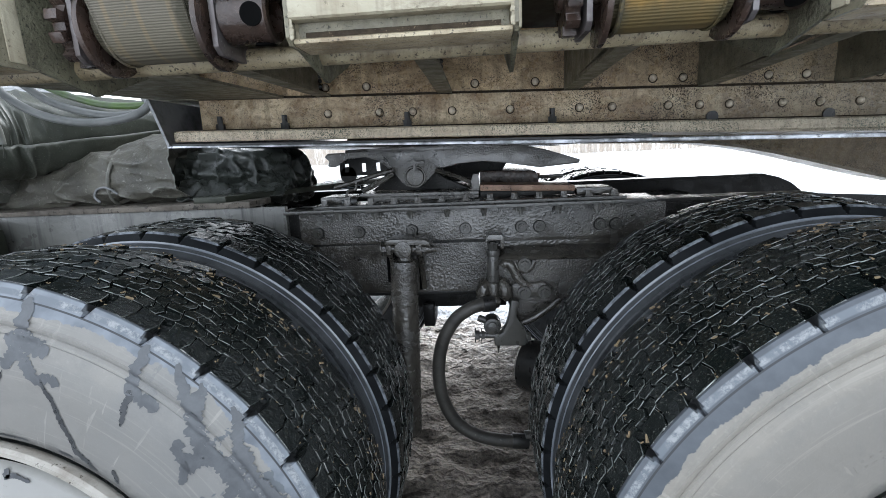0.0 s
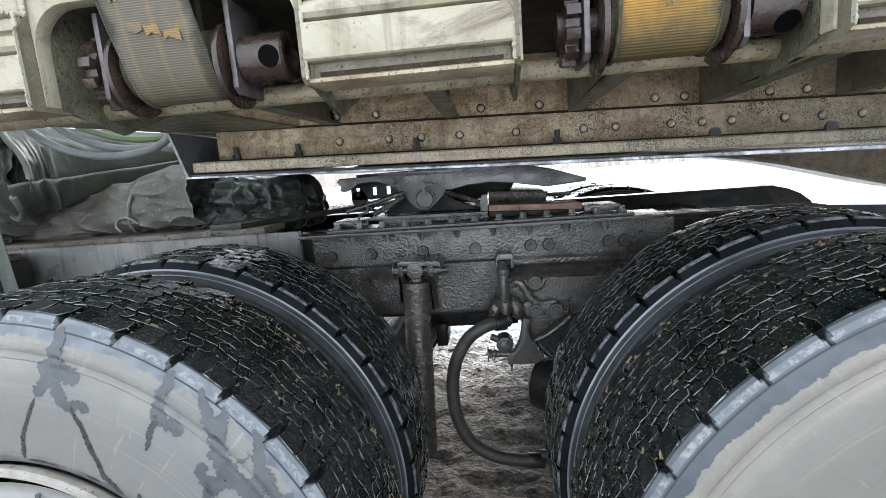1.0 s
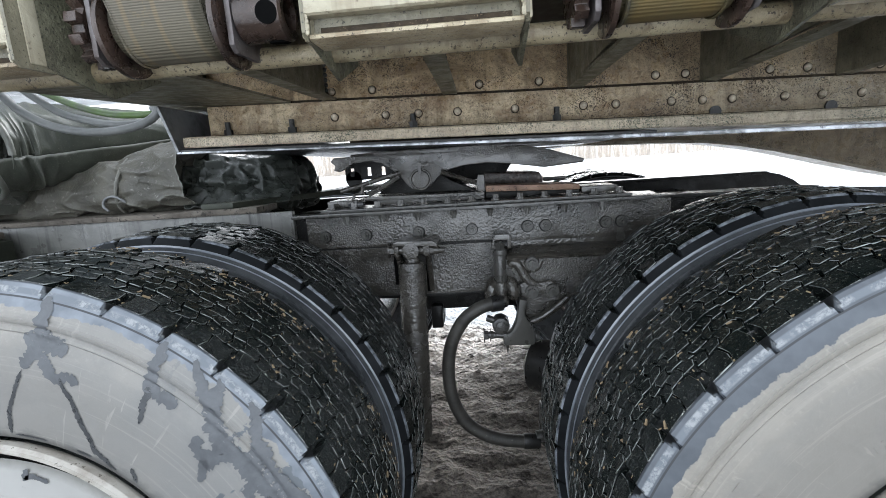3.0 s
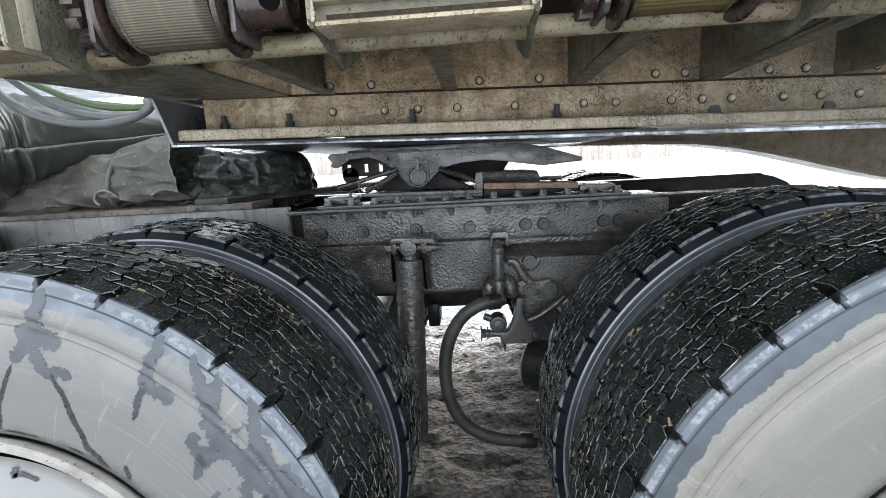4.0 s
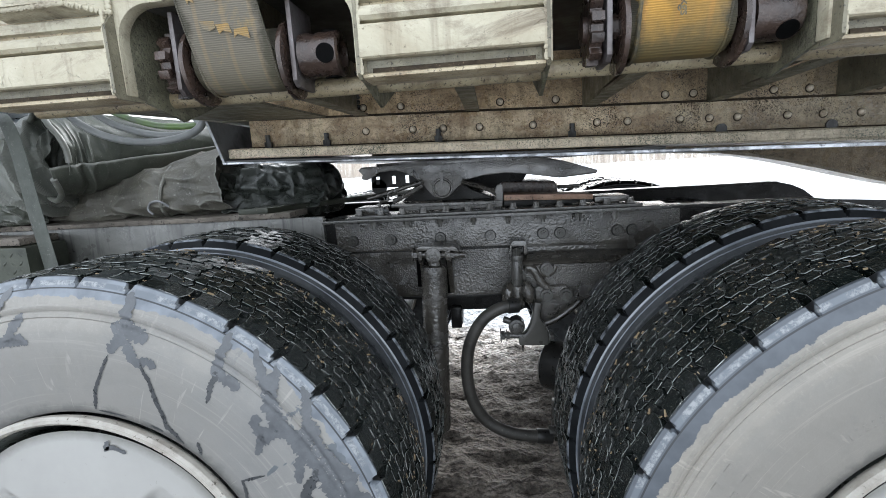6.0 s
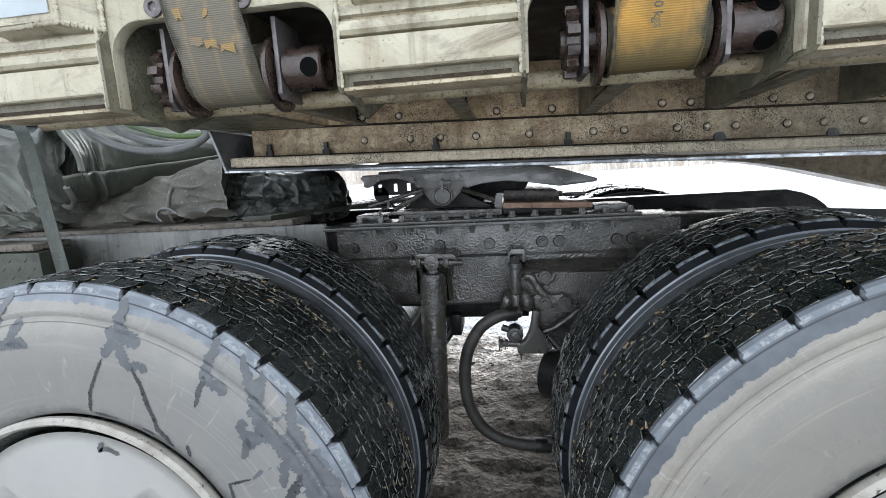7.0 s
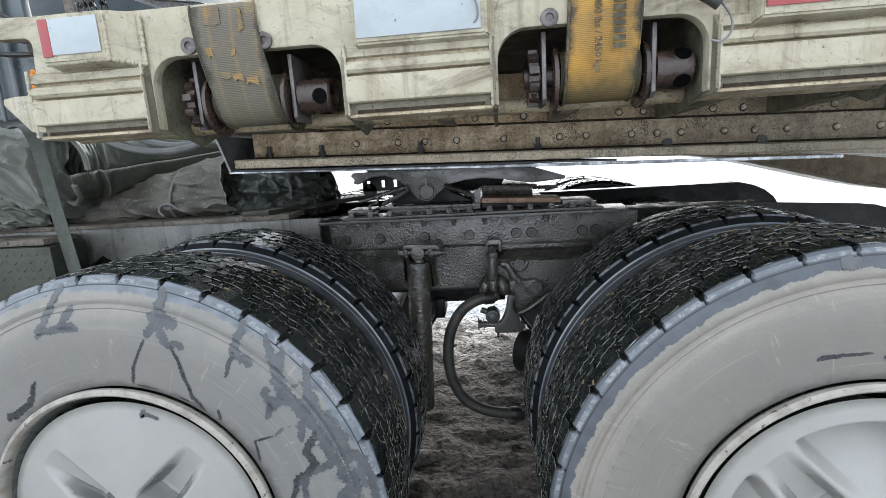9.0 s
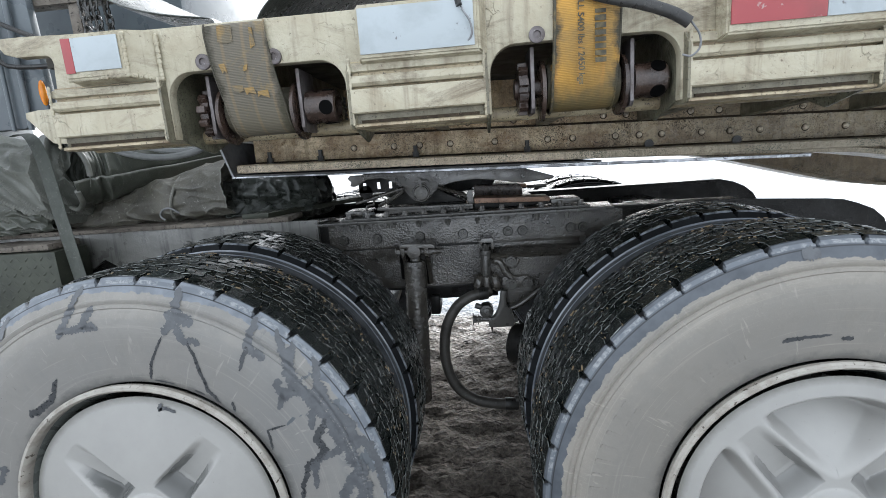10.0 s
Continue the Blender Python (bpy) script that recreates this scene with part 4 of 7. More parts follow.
def tyre_and_rim(parent, y, wall_out, wall_in, rng, shown, name="tyre", count=40, start=0.0):
    tyre = part(name, grown(carcass_half(1)), wall_out, parent)
    tyre.location = (0, y, 0)
    inner = part("inner_sidewall", grown(carcass_half(-1)), wall_in, tyre)
    part("groove_bed", grown(crown_band()), TREAD, tyre)
    for side in (-1, 1):
        part("shoulder_bed", grown(shoulder_bed(side)), TREAD, tyre)
    tread = tagged(part("tread", grown(tread_blocks(rng, count, start)), TREAD, tyre, "wet black rubber tread blocks", smooth=False), kind="stuff")
    tread.data.materials.append(GROOVE)
    part("shoulder", grown(shoulder_ring(-1, count, start)), wall_out if shown else SHOULDER_INNER, tyre)
    part("inner_shoulder", grown(shoulder_ring(1, count, start + 0.5, 0.030)), SHOULDER_WET, tyre)
    if not shown:
        bead = bmesh.new()
        for r_, w_, yy in ((0.4885, 0.0030, -0.1424), (0.4800, 0.0014, -0.1462)):
            lathe(bead, [(yy, r_ - w_), (yy - 0.0022, r_), (yy, r_ + w_), (yy + 0.003, r_)], 160, closed=True)
        part("shoulder_bead", grown(bead), BEAD, tyre)
    rim = bmesh.new()
    lathe(rim, [(-0.1555, 0.2915), (-0.166, 0.2935), (-0.170, 0.298), (-0.169, 0.3035), (-0.1645, 0.3070), (-0.1565, 0.3065), (-0.145, 0.300), (-0.140, 0.2915)], 120, closed=True)
    part("rim_flange", rim, RIM_PAINT, parent, "chipped white steel rim flange").location = (0, y, 0)
    well = bmesh.new()
    lathe(well, [(-0.1455, 0.2910), (-0.105, 0.283), (-0.04, 0.255), (0.04, 0.255), (0.085, 0.287), (0.125, 0.302), (0.13, 0.306), (0.128, 0.290), (0.11, 0.272), (0.04, 0.240), (-0.04, 0.240), (-0.10, 0.268), (-0.130, 0.281)], 120, closed=True)
    part("rim_well", well, PLASTIC, parent).location = (0, y, 0)
    return tyre


def wall_y(r):
    """How far the tyre wall bulges at a given radius."""
    line = [(q, p) for p, q in CARCASS[:17]] + [(0.483, -0.1450), (0.4905, -0.1415), (0.493, -0.1400), (0.499, -0.1365)]
    for (ra, ya), (rb, yb) in zip(line, line[1:]):
        if ra <= r <= rb:
            return ya + (yb - ya) * (r - ra) / (rb - ra)
    return line[-1][1]


def melt_stain(bm, path, w0, w1, rng, lift=0.0007, level=None):
    """A ragged film of melt water running over the tyre wall along a line of angle and radius."""
    pts = []
    for (a0, r0), (a1, r1) in zip(path, path[1:]):
        n = max(2, int(math.hypot(radians(a1 - a0) * r0, r1 - r0) / 0.0022))
        for i in range(n):
            pts.append((radians(a0 + (a1 - a0) * i / n), r0 + (r1 - r0) * i / n))
    flat = [Vector((r * math.cos(a), r * math.sin(a))) for a, r in pts]
    seed = rng.uniform(0, 50)
    rows = []
    for i, p in enumerate(flat):
        d = (flat[min(i + 1, len(flat) - 1)] - flat[max(i - 1, 0)]).normalized()
        side = Vector((-d.y, d.x))
        f = i / max(1, len(flat) - 1)
        w = w0 + (w1 - w0) * f
        taper = min(1.0, 0.35 + 6 * f, 0.35 + 6 * (1 - f))
        row = []
        for k in range(7):
            u = k / 3 - 1
            jag = 0.55 + 0.75 * (0.5 + 0.5 * noise.noise(Vector((i * 0.22, seed, 3.0 if u < 0 else 9.0)))) + rng.uniform(-0.22, 0.22) + 0.5 * noise.noise(Vector((i * 0.7, seed, 1.0 if u < 0 else 5.0)))
            q = p + side * u * w * jag * taper + side * 0.6 * w * noise.noise(Vector((i * 0.09, seed, 20)))
            r = q.length
            y = (wall_y(r) if level is None else level) - lift
            row.append(bm.verts.new((q.x, y, q.y)))
        rows.append(row)
    for u, v in zip(rows, rows[1:]):
        for k in range(6):
            bm.faces.new((u[k], u[k + 1], v[k + 1], v[k]))


def dual_wheel(x, y, z, wall, seed, turn, dish, letters, stains, label, count, start):
    rng = random.Random(seed)
    wheel = thing("dual_wheel", x, y, z, label, "wheel", "dual wheels of the tractor")
    tyre = tyre_and_rim(wheel, 0.0, wall, WALL_WET, rng, True, "outer_tyre", count, start)
    tyre_and_rim(wheel, 0.365, WALL_WET, WALL_WET, rng, False, "inner_tyre", count, start + 0.3)
    well = bmesh.new()
    rod(well, (0, -0.06, 0), (0, 0.36, 0), 0.236, 60)
    part("wheel_disc", well, GREASE_SMOOTH, wheel)
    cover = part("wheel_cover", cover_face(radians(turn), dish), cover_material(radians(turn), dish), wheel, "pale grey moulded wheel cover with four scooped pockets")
    cover.location = (0, -0.1455, 0)
    cap = bmesh.new()
    lathe(cap, [(-0.055, 0.0), (-0.055, 0.040), (-0.052, 0.047), (-0.030, 0.052), (0.0, 0.054)], 48)
    hub = part("hub_cap", cap, STEEL_EDGE, wheel, "worn steel hub cap")
    hub.location = (0, -0.1455, 0)
    for number, r0, tall, a0, step in letters:
        tagged(part("moulded_lettering", grown(wall_letters(number, r0, tall, a0, step, 0.0012, rng)), wall, tyre, smooth=False), kind="stuff")
    for name, mat, thin in (("melt_stains", STAIN, False), ("melt_water", STAIN_DARK, True)):
        film = bmesh.new()
        for path, w0, w1 in stains:
            if (min(w0, w1) < 0.0056) == thin:
                melt_stain(film, path, w0 * (0.75 if thin else 1.0), w1 * (0.75 if thin else 1.0), rng)
        if film.faces:
            bmesh.ops.recalc_face_normals(film, faces=film.faces[:])
            for f in film.faces:
                if f.normal.y > 0:
                    f.normal_flip()
            tagged(part(name, grown(film), mat, tyre, "dark runs of melt water"), kind="stuff")
        else:
            film.free()
    return wheel


RUNS_A = [([(74.9, 0.4985), (74.1, 0.453), (69.9, 0.443)], 0.008, 0.013), ([(74.5, 0.445), (76.7, 0.409)], 0.012, 0.007),
          ([(76.7, 0.409), (80.6, 0.348), (81.3, 0.312)], 0.003, 0.005), ([(73.3, 0.435), (70.7, 0.412), (65.8, 0.410)], 0.012, 0.007),
          ([(69.6, 0.41), (65.9, 0.372), (60.1, 0.327), (53.0, 0.313)], 0.005, 0.0055), ([(56.3, 0.4985), (54.9, 0.446), (49.2, 0.447)], 0.007, 0.010),
          ([(54.9, 0.446), (53.9, 0.412), (53.4, 0.395)], 0.009, 0.004), ([(77, 0.449), (69, 0.447)], 0.009, 0.011)]
RUNS_B = [([(51.5, 0.497), (41.5, 0.445), (31.8, 0.448), (20.8, 0.45), (11.4, 0.459), (1.4, 0.455), (-12, 0.45)], 0.009, 0.016),
          ([(47.0, 0.497), (43.9, 0.46), (38.3, 0.436), (39.9, 0.398)], 0.008, 0.013), ([(41.5, 0.497), (35.2, 0.472), (22.8, 0.458)], 0.007, 0.010),
          ([(24.3, 0.45), (16.7, 0.490), (3.3, 0.492)], 0.010, 0.006), ([(32.4, 0.373), (34.2, 0.335), (26.5, 0.314)], 0.003, 0.004),
          ([(28, 0.445), (24.3, 0.41), (20.4, 0.414), (17.4, 0.369), (9.7, 0.34), (2.1, 0.326)], 0.012, 0.005), ([(18.7, 0.447), (18.6, 0.399), (15.4, 0.364)], 0.009, 0.006),
          ([(50.3, 0.331), (47.2, 0.313)], 0.005, 0.004), ([(12, 0.45), (6, 0.42), (-4, 0.40), (-12, 0.37)], 0.012, 0.008)]
RUNS_B += [([(36, 0.470), (30, 0.43), (27, 0.41)], 0.012, 0.007), ([(31, 0.46), (24, 0.475), (17, 0.468)], 0.009, 0.012), ([(8, 0.47), (2, 0.44), (-6, 0.43)], 0.010, 0.012),
           ([(20, 0.40), (14, 0.375), (8, 0.365)], 0.006, 0.0058), ([(44, 0.43), (40, 0.41), (37, 0.385)], 0.009, 0.007)]
RUNS_C = [([(97.4, 0.498), (102.2, 0.454), (107.1, 0.415)], 0.006, 0.008), ([(95.1, 0.46), (99.9, 0.425), (94.5, 0.419)], 0.007, 0.009), ([(107, 0.431), (95.6, 0.42)], 0.008, 0.006),
          ([(118.2, 0.498), (128.1, 0.459), (133.7, 0.443), (138.5, 0.418)], 0.007, 0.010), ([(115.7, 0.353), (124.1, 0.325), (135.9, 0.331)], 0.005, 0.012),
          ([(155.4, 0.373), (162.9, 0.37)], 0.006, 0.006), ([(159.6, 0.345), (168.2, 0.353)], 0.008, 0.006), ([(64.2, 0.3135), (59.8, 0.3135)], 0.003, 0.003), ([(80.6, 0.3125), (71.8, 0.3125)], 0.002, 0.002),
          ([(172, 0.47), (176, 0.42), (183, 0.38)], 0.008, 0.010)]
RUNS_D = [([(106.4, 0.354), (102.3, 0.353), (92.6, 0.35)], 0.006, 0.0025), ([(90.4, 0.343), (86.6, 0.341)], 0.004, 0.006), ([(98.2, 0.485), (94.5, 0.485)], 0.012, 0.008)]
left_wheel = dual_wheel(-0.673, 0.718, 0.503, WALL_STAINED, 11, 46, 0.0, [(5, 0.412, 0.026, radians(146), 0.075), (6, 0.385, 0.012, radians(144), 0.05)], RUNS_A + RUNS_B + RUNS_C,
           "grey dusty dual truck wheel streaked with melt water", 39, 0.1267)
dual_wheel(0.687, 0.692, 0.5115, WALL_DUSTY, 12, 42, 0.075, [(8, 0.350, 0.010, radians(129), 0.030), (7, 0.405, 0.030, radians(172), 0.07)], RUNS_D,
           "pale dusty dual truck wheel with a wet shoulder", 41, 0.721)
film = bmesh.new()
rng_f = random.Random(31)
for path, w in (([(76.9, 0.266), (78.1, 0.247)], 0.0042), ([(78.1, 0.247), (75.4, 0.257), (71.5, 0.255), (69.0, 0.253)], 0.0034)):
    melt_stain(film, path, w, w * 1.2, rng_f, 0.0008, -0.1535)
bmesh.ops.recalc_face_normals(film, faces=film.faces[:])
for f in film.faces:
    if f.normal.y > 0:
        f.normal_flip()
part("melt_water", film, STAIN, left_wheel)
for fx in (-0.733, 0.687):
    far = thing("dual_wheel", fx, 3.0, WHEEL_Z, "dark wet dual truck wheel behind the frame", "wheel", "dual wheels of the tractor")
    rng_far = random.Random(int(fx * 10))
    tyre_and_rim(far, 0.0, WALL_WET, WALL_WET, rng_far, False, "outer_tyre")
    tyre_and_rim(far, -0.365, WALL_WET, WALL_WET, rng_far, False, "inner_tyre")


def tread_litter():
    """Straw and grit caught on the treads."""
    bm = bmesh.new()
    rng = random.Random(3)
    for cx, cy, cz, lo, hi in ((-0.673, 0.718, 0.503, 0, 95), (0.687, 0.692, 0.5115, 85, 180)):
        for i in range(760):
            a = radians(rng.uniform(lo, hi))
            y = cy + rng.uniform(-0.125, 0.11)
            r = 0.5290 - 0.0035 * (abs(y - cy) / 0.13) ** 2
            p = Vector((cx + r * math.cos(a), y, cz + r * math.sin(a)))
            size = rng.choice((0.0008, 0.0009, 0.001, 0.0012, 0.0015, 0.0028)) * rng.uniform(0.6, 1.2)
            m = Matrix.Translation(p) @ Matrix.Rotation(math.pi / 2 - a, 4, "Y") @ Matrix.Rotation(rng.uniform(0, 6.28), 4, "Z")
            bmesh.ops.create_cube(bm, size=1.0, matrix=m @ Matrix.Diagonal((size * rng.uniform(1, 4.5), size, size * 0.7, 1)))
    return tagged(part("tread_litter", bm, STRAW, smooth=False), "straw bits and grit stuck on the wet treads", "litter", kind="stuff")


tread_litter()

# ---- tractor frame ----
RAIL_Y, RAIL_FAR = 1.385, 2.305
tractor = thing("tractor_frame", 0, RAIL_Y, 0.9, "black greasy truck frame with rails and crossmembers", "truck frame")


def under(bm, mat, name, parent, label="", smooth=True):
    ob = part(name, bm, mat, parent, label, smooth)
    ob.matrix_parent_inverse = Matrix.Translation(-parent.location)
    return ob


def rail(y, inward, tail, flat):
    """A frame rail: web with a rounded tail, and flanges as far as the top runs flat."""
    bm = bmesh.new()
    slab(bm, [(-3.2, 0.75), (tail[0][0] - 0.14, 0.75)] + tail + [(-3.2, 1.008)], "y", y, y + 0.009 * inward)
    box(bm, -3.2, flat, min(y - 0.003 * inward, y + 0.085 * inward), max(y - 0.003 * inward, y + 0.085 * inward), 0.999, 1.0105, 0.002)
    box(bm, -3.2, tail[0][0] - 0.12, min(y - 0.003 * inward, y + 0.085 * inward), max(y - 0.003 * inward, y + 0.085 * inward), 0.7475, 0.757, 0.002)
    return bm


TAIL_NEAR = [(1.25, 0.78), (1.42, 0.85), (1.436, 0.880), (1.422, 0.915), (1.385, 0.948), (1.335, 0.970), (1.29, 0.985), (1.24, 0.991), (0.97, 1.008)]
TAIL_FAR = [(1.32, 0.78), (1.52, 0.85), (1.525, 0.885), (1.50, 0.925), (1.455, 0.962), (1.40, 0.988), (1.345, 1.002), (1.315, 1.008)]
under(rail(RAIL_Y, 1, TAIL_NEAR, 0.96), GREASE_DARK, "frame_rail", tractor)
under(rail(RAIL_FAR, -1, TAIL_FAR, 1.30), GREASE_DARK, "frame_rail", tractor)

bm = bmesh.new()
slab(bm, [(-0.485, 0.912), (-0.10, 0.905), (-0.085, 0.915), (0.05, 0.915), (0.065, 0.905), (0.56, 0.905), (0.56, 1.004), (-0.485, 1.004)], "y", 1.376, 1.384, 0.001)
under(bm, GREASE, "angle_plate", tractor, "black angle plate caked in oily grime")
bm = bmesh.new()
slab(bm, [(-0.50, 1.303), (-0.36, 1.312), (-0.355, 1.300), (0.40, 1.300), (0.51, 1.303), (0.535, 1.47), (-0.50, 1.47)], "z", 1.011, 1.020, 0.001)
under(bm, GREASE_SMOOTH, "top_flange", tractor)
bm = bmesh.new()
slab(bm, [(-0.42, 1.325), (0.44, 1.325), (0.44, 1.46), (-0.42, 1.46)], "z", 1.0205, 1.028, 0.001)
under(bm, GREASE_SMOOTH, "wear_strip", tractor)


def crust(x0, x1, z0, z1, y, step, high, seed, keep=None):
    """A skin of lumpy dried grease on an upright face."""
    bm = bmesh.new()
    nx, nz = int((x1 - x0) / step), int((z1 - z0) / step)
    grid = []
    for j in range(nz + 1):
        row = []
        for i in range(nx + 1):
            x, z = x0 + (x1 - x0) * i / nx, z0 + (z1 - z0) * j / nz
            d = noise.voronoi(Vector((x * 130, seed, z * 165)))[0]
            patch = max(0.0, min(1.0, 0.55 + 1.9 * noise.noise(Vector((x * 6, seed + 3, z * 8)))))
            lump = max(0.0, 0.6 - d[0]) * 1.1 * patch + 0.12 * abs(noise.noise(Vector((x * 150, seed, z * 150))))
            rim_ = min(1.0, min(i, nx - i, j, nz - j) / 2.0)
            row.append(bm.verts.new((x, y - high * lump * rim_, z)))
        grid.append(row)
    for a, b in zip(grid, grid[1:]):
        for i in range(nx):
            bm.faces.new((a[i], a[i + 1], b[i + 1], b[i]))
    return bm


under(crust(-0.52, 0.53, 0.756, 0.904, 1.3842, 0.0022, 0.0024, 1.0), GREASE, "web_crust", tractor)
under(crust(-0.483, 0.558, 0.914, 1.002, 1.3755, 0.0022, 0.0024, 6.0), GREASE, "plate_crust", tractor)

for bx in (-0.43, -0.307, -0.151, 0.004, 0.163, 0.214, 0.382, 0.425):
    # Dark disc round each bolt.
    bm = bmesh.new()
    rod(bm, (bx, 1.3765, 0.946), (bx, 1.3725, 0.946), 0.0185, 24, 0.0165)
    under(bm, GREASE_DARK, "oily_ring", tractor)
    bm = bmesh.new()
    rod(bm, (bx, 1.373, 0.947), (bx, 1.3695, 0.947), 0.0140, 20, bevel=0.0012)
    hexbolt(bm, bx, 1.370, 0.947, 0.0105, 0.014)
    rod(bm, (bx, 1.358, 0.947), (bx, 1.350, 0.947), 0.0062, 10, 0.0050)
    under(bm, BOLT_STEEL, "rail_bolt", tractor)
for i in range(13):
    bx = -0.40 + 0.068 * i
    bm = bmesh.new()
    hexbolt(bm, bx, 1.365, 1.028, 0.010, 0.016, "z")
    under(bm, GREASE, "flange_bolt", tractor, smooth=False)
for i in range(8):
    bx = -0.350 + 0.102 * i
    bm = bmesh.new()
    rod(bm, (bx, 1.335, 1.011), (bx, 1.335, 0.9955), 0.0105, 6)
    rod(bm, (bx, 1.335, 0.996), (bx, 1.335, 0.986), 0.0058, 10)
    under(bm, BOLT_STEEL, "flange_nut", tractor, smooth=False)
bm = bmesh.new()
rod(bm, (0.006, 1.392, 0.878), (0.006, 1.3855, 0.878), 0.006, 12)
under(bm, HOLE, "web_hole", tractor)
for cx, cz0, cz1 in ((-0.75, 0.76, 0.95), (0.85, 0.76, 0.95), (-1.6, 0.76, 0.95)):
    bm = bmesh.new()
    box(bm, cx - 0.10, cx + 0.10, RAIL_Y + 0.0095, RAIL_FAR - 0.0095, cz1 - 0.03, cz1, 0.004)
    box(bm, cx - 0.012, cx + 0.012, RAIL_Y + 0.0095, RAIL_FAR - 0.0095, cz0 + 0.05, cz1 - 0.03)
    under(bm, GREASE_SMOOTH, "crossmember", tractor)
bm = bmesh.new()
box(bm, -0.19, 0.12, 1.44, 2.25, 0.690, 0.7470, 0.004)
box(bm, -0.135, -0.100, 1.40, 1.52, 0.640, 0.7115, 0.006)
under(bm, GREASE_DARK, "torque_crossmember", tractor)
for ax in (-0.673, 0.687):
    bm = bmesh.new()
    rod(bm, (ax, 0.75, WHEEL_Z), (ax, 2.95, WHEEL_Z), 0.075, 24)
    rod(bm, (ax, 1.72, WHEEL_Z), (ax, 2.0, WHEEL_Z), 0.20, 32, bevel=0.05)
    under(bm, GREASE_SMOOTH, "axle", tractor)

# pale, dusty front stretch of the frame behind the cab
bm = bmesh.new()
slab(bm, [(-3.2, 0.80), (-1.50, 0.80), (-1.44, 0.88), (-1.36, 0.93), (-1.28, 0.88), (-1.22, 0.80), (-0.52, 0.80), (-0.52, 1.030), (-3.2, 1.030)], "y", 1.366, 1.3845, 0.001)
under(bm, RAIL_DUSTY, "dusty_side_plate", tractor, "dusty grey side plate of the frame")
for bx, bz in ((-1.02, 0.955), (-0.965, 0.955)):
    bm = bmesh.new()
    hexbolt(bm, bx, 1.366, bz, 0.018, 0.03)
    under(bm, RAIL_DUSTY, "plate_bolt", tractor, smooth=False)


# ---- shock absorber ----
def grimy(bm, amount, scale):
    """Lumps of caked dirt pushed out along the normals."""
    bm.normal_update()
    for v in bm.verts:
        d = noise.voronoi(v.co * scale)[0]
        v.co += v.normal * amount * max(0.0, 0.6 - d[0])
    return bm


shock = thing("shock_absorber", -0.165, 1.28, 0.9, "black shock absorber crusted with oily dirt", "shock absorber")
bm = bmesh.new()
rod(bm, (-0.165, 1.285, 0.879), (-0.180, 1.27, 0.36), 0.0375, 40, bevel=0.013)
bmesh.ops.subdivide_edges(bm, edges=[e for e in bm.edges if e.calc_length() > 0.2], cuts=150)
under(grimy(bm, 0.0042, 125), GREASE, "shock_body", shock)
bm = bmesh.new()
rod(bm, (-0.163, 1.285, 0.875), (-0.163, 1.285, 0.905), 0.020, 18, 0.016)
rod(bm, (-0.163, 1.258, 0.911), (-0.163, 1.312, 0.911), 0.024, 24, bevel=0.005)
under(bm, GREASE, "shock_eye", shock)
bm = bmesh.new()
rod(bm, (-0.214, 1.285, 0.912), (-0.088, 1.285, 0.907), 0.0115, 16)
hexbolt(bm, -0.226, 1.285, 0.912, 0.0145, 0.015, "x")
hexbolt(bm, -0.116, 1.285, 0.908, 0.0145, 0.014, "x")
rod(bm, (-0.100, 1.285, 0.908), (-0.072, 1.285, 0.906), 0.0085, 12)
for i in range(4):
    rod(bm, (-0.094 + 0.006 * i, 1.285, 0.907), (-0.091 + 0.006 * i, 1.285, 0.907), 0.0098, 12)
under(bm, GREASE, "mount_pin", shock)
bm = bmesh.new()
slab(bm, [(-0.213, 0.925), (-0.208, 0.936), (-0.196, 0.940), (-0.102, 0.936), (-0.092, 0.930), (-0.088, 0.918), (-0.100, 0.922), (-0.200, 0.926)], "y", 1.262, 1.376, 0.002)
under(bm, GREASE, "mount_cap", shock, "rolled cap over the upper pin")
for x0, x1 in ((-0.210, -0.196), (-0.128, -0.112)):
    bm = bmesh.new()
    slab(bm, [(1.268, 0.897), (1.264, 0.924), (1.376, 0.930), (1.376, 0.775), (1.350, 0.775), (1.300, 0.880)], "x", x0, x1, 0.003)
    under(bm, GREASE, "mount_bracket", shock)
# Black strips laid on the web as the shade beside the bracket ears.
for x0, x1, z0 in ((-0.233, -0.219, 0.79), (-0.138, -0.126, 0.765)):
    bm = bmesh.new()
    box(bm, x0, x1, 1.3795, 1.3838, z0, 0.878)
    under(bm, HOLE, "bracket_slot", shock)

# ---- torque rod hanger and air hose ----
hanger = thing("torque_rod_hanger", 0.16, 1.33, 0.8, "cast black suspension hanger caked in grime", "suspension bracket")
bm = bmesh.new()
slab(bm, [(0.072, 0.866), (0.30, 0.866), (0.50, 0.872), (0.53, 0.83), (0.40, 0.77), (0.290, 0.745), (0.240, 0.712), (0.195, 0.688), (0.155, 0.673), (0.137, 0.690), (0.128, 0.755), (0.105, 0.80), (0.072, 0.82)], "y", 1.332, 1.374, 0.008)
bmesh.ops.subdivide_edges(bm, edges=[e for e in bm.edges if e.calc_length() > 0.03], cuts=4, use_grid_fill=True)
under(bm, GREASE, "hanger_plate", hanger)
under(crust(0.115, 0.42, 0.775, 0.860, 1.3316, 0.0022, 0.0026, 12.0), GREASE, "plate_crust", hanger)
bm = bmesh.new()
slab(bm, [(1.376, 0.892), (1.322, 0.872), (1.314, 0.866), (1.318, 0.861), (1.376, 0.868)], "x", 0.075, 0.50, 0.002)
under(bm, GREASE, "hanger_ledge", hanger)
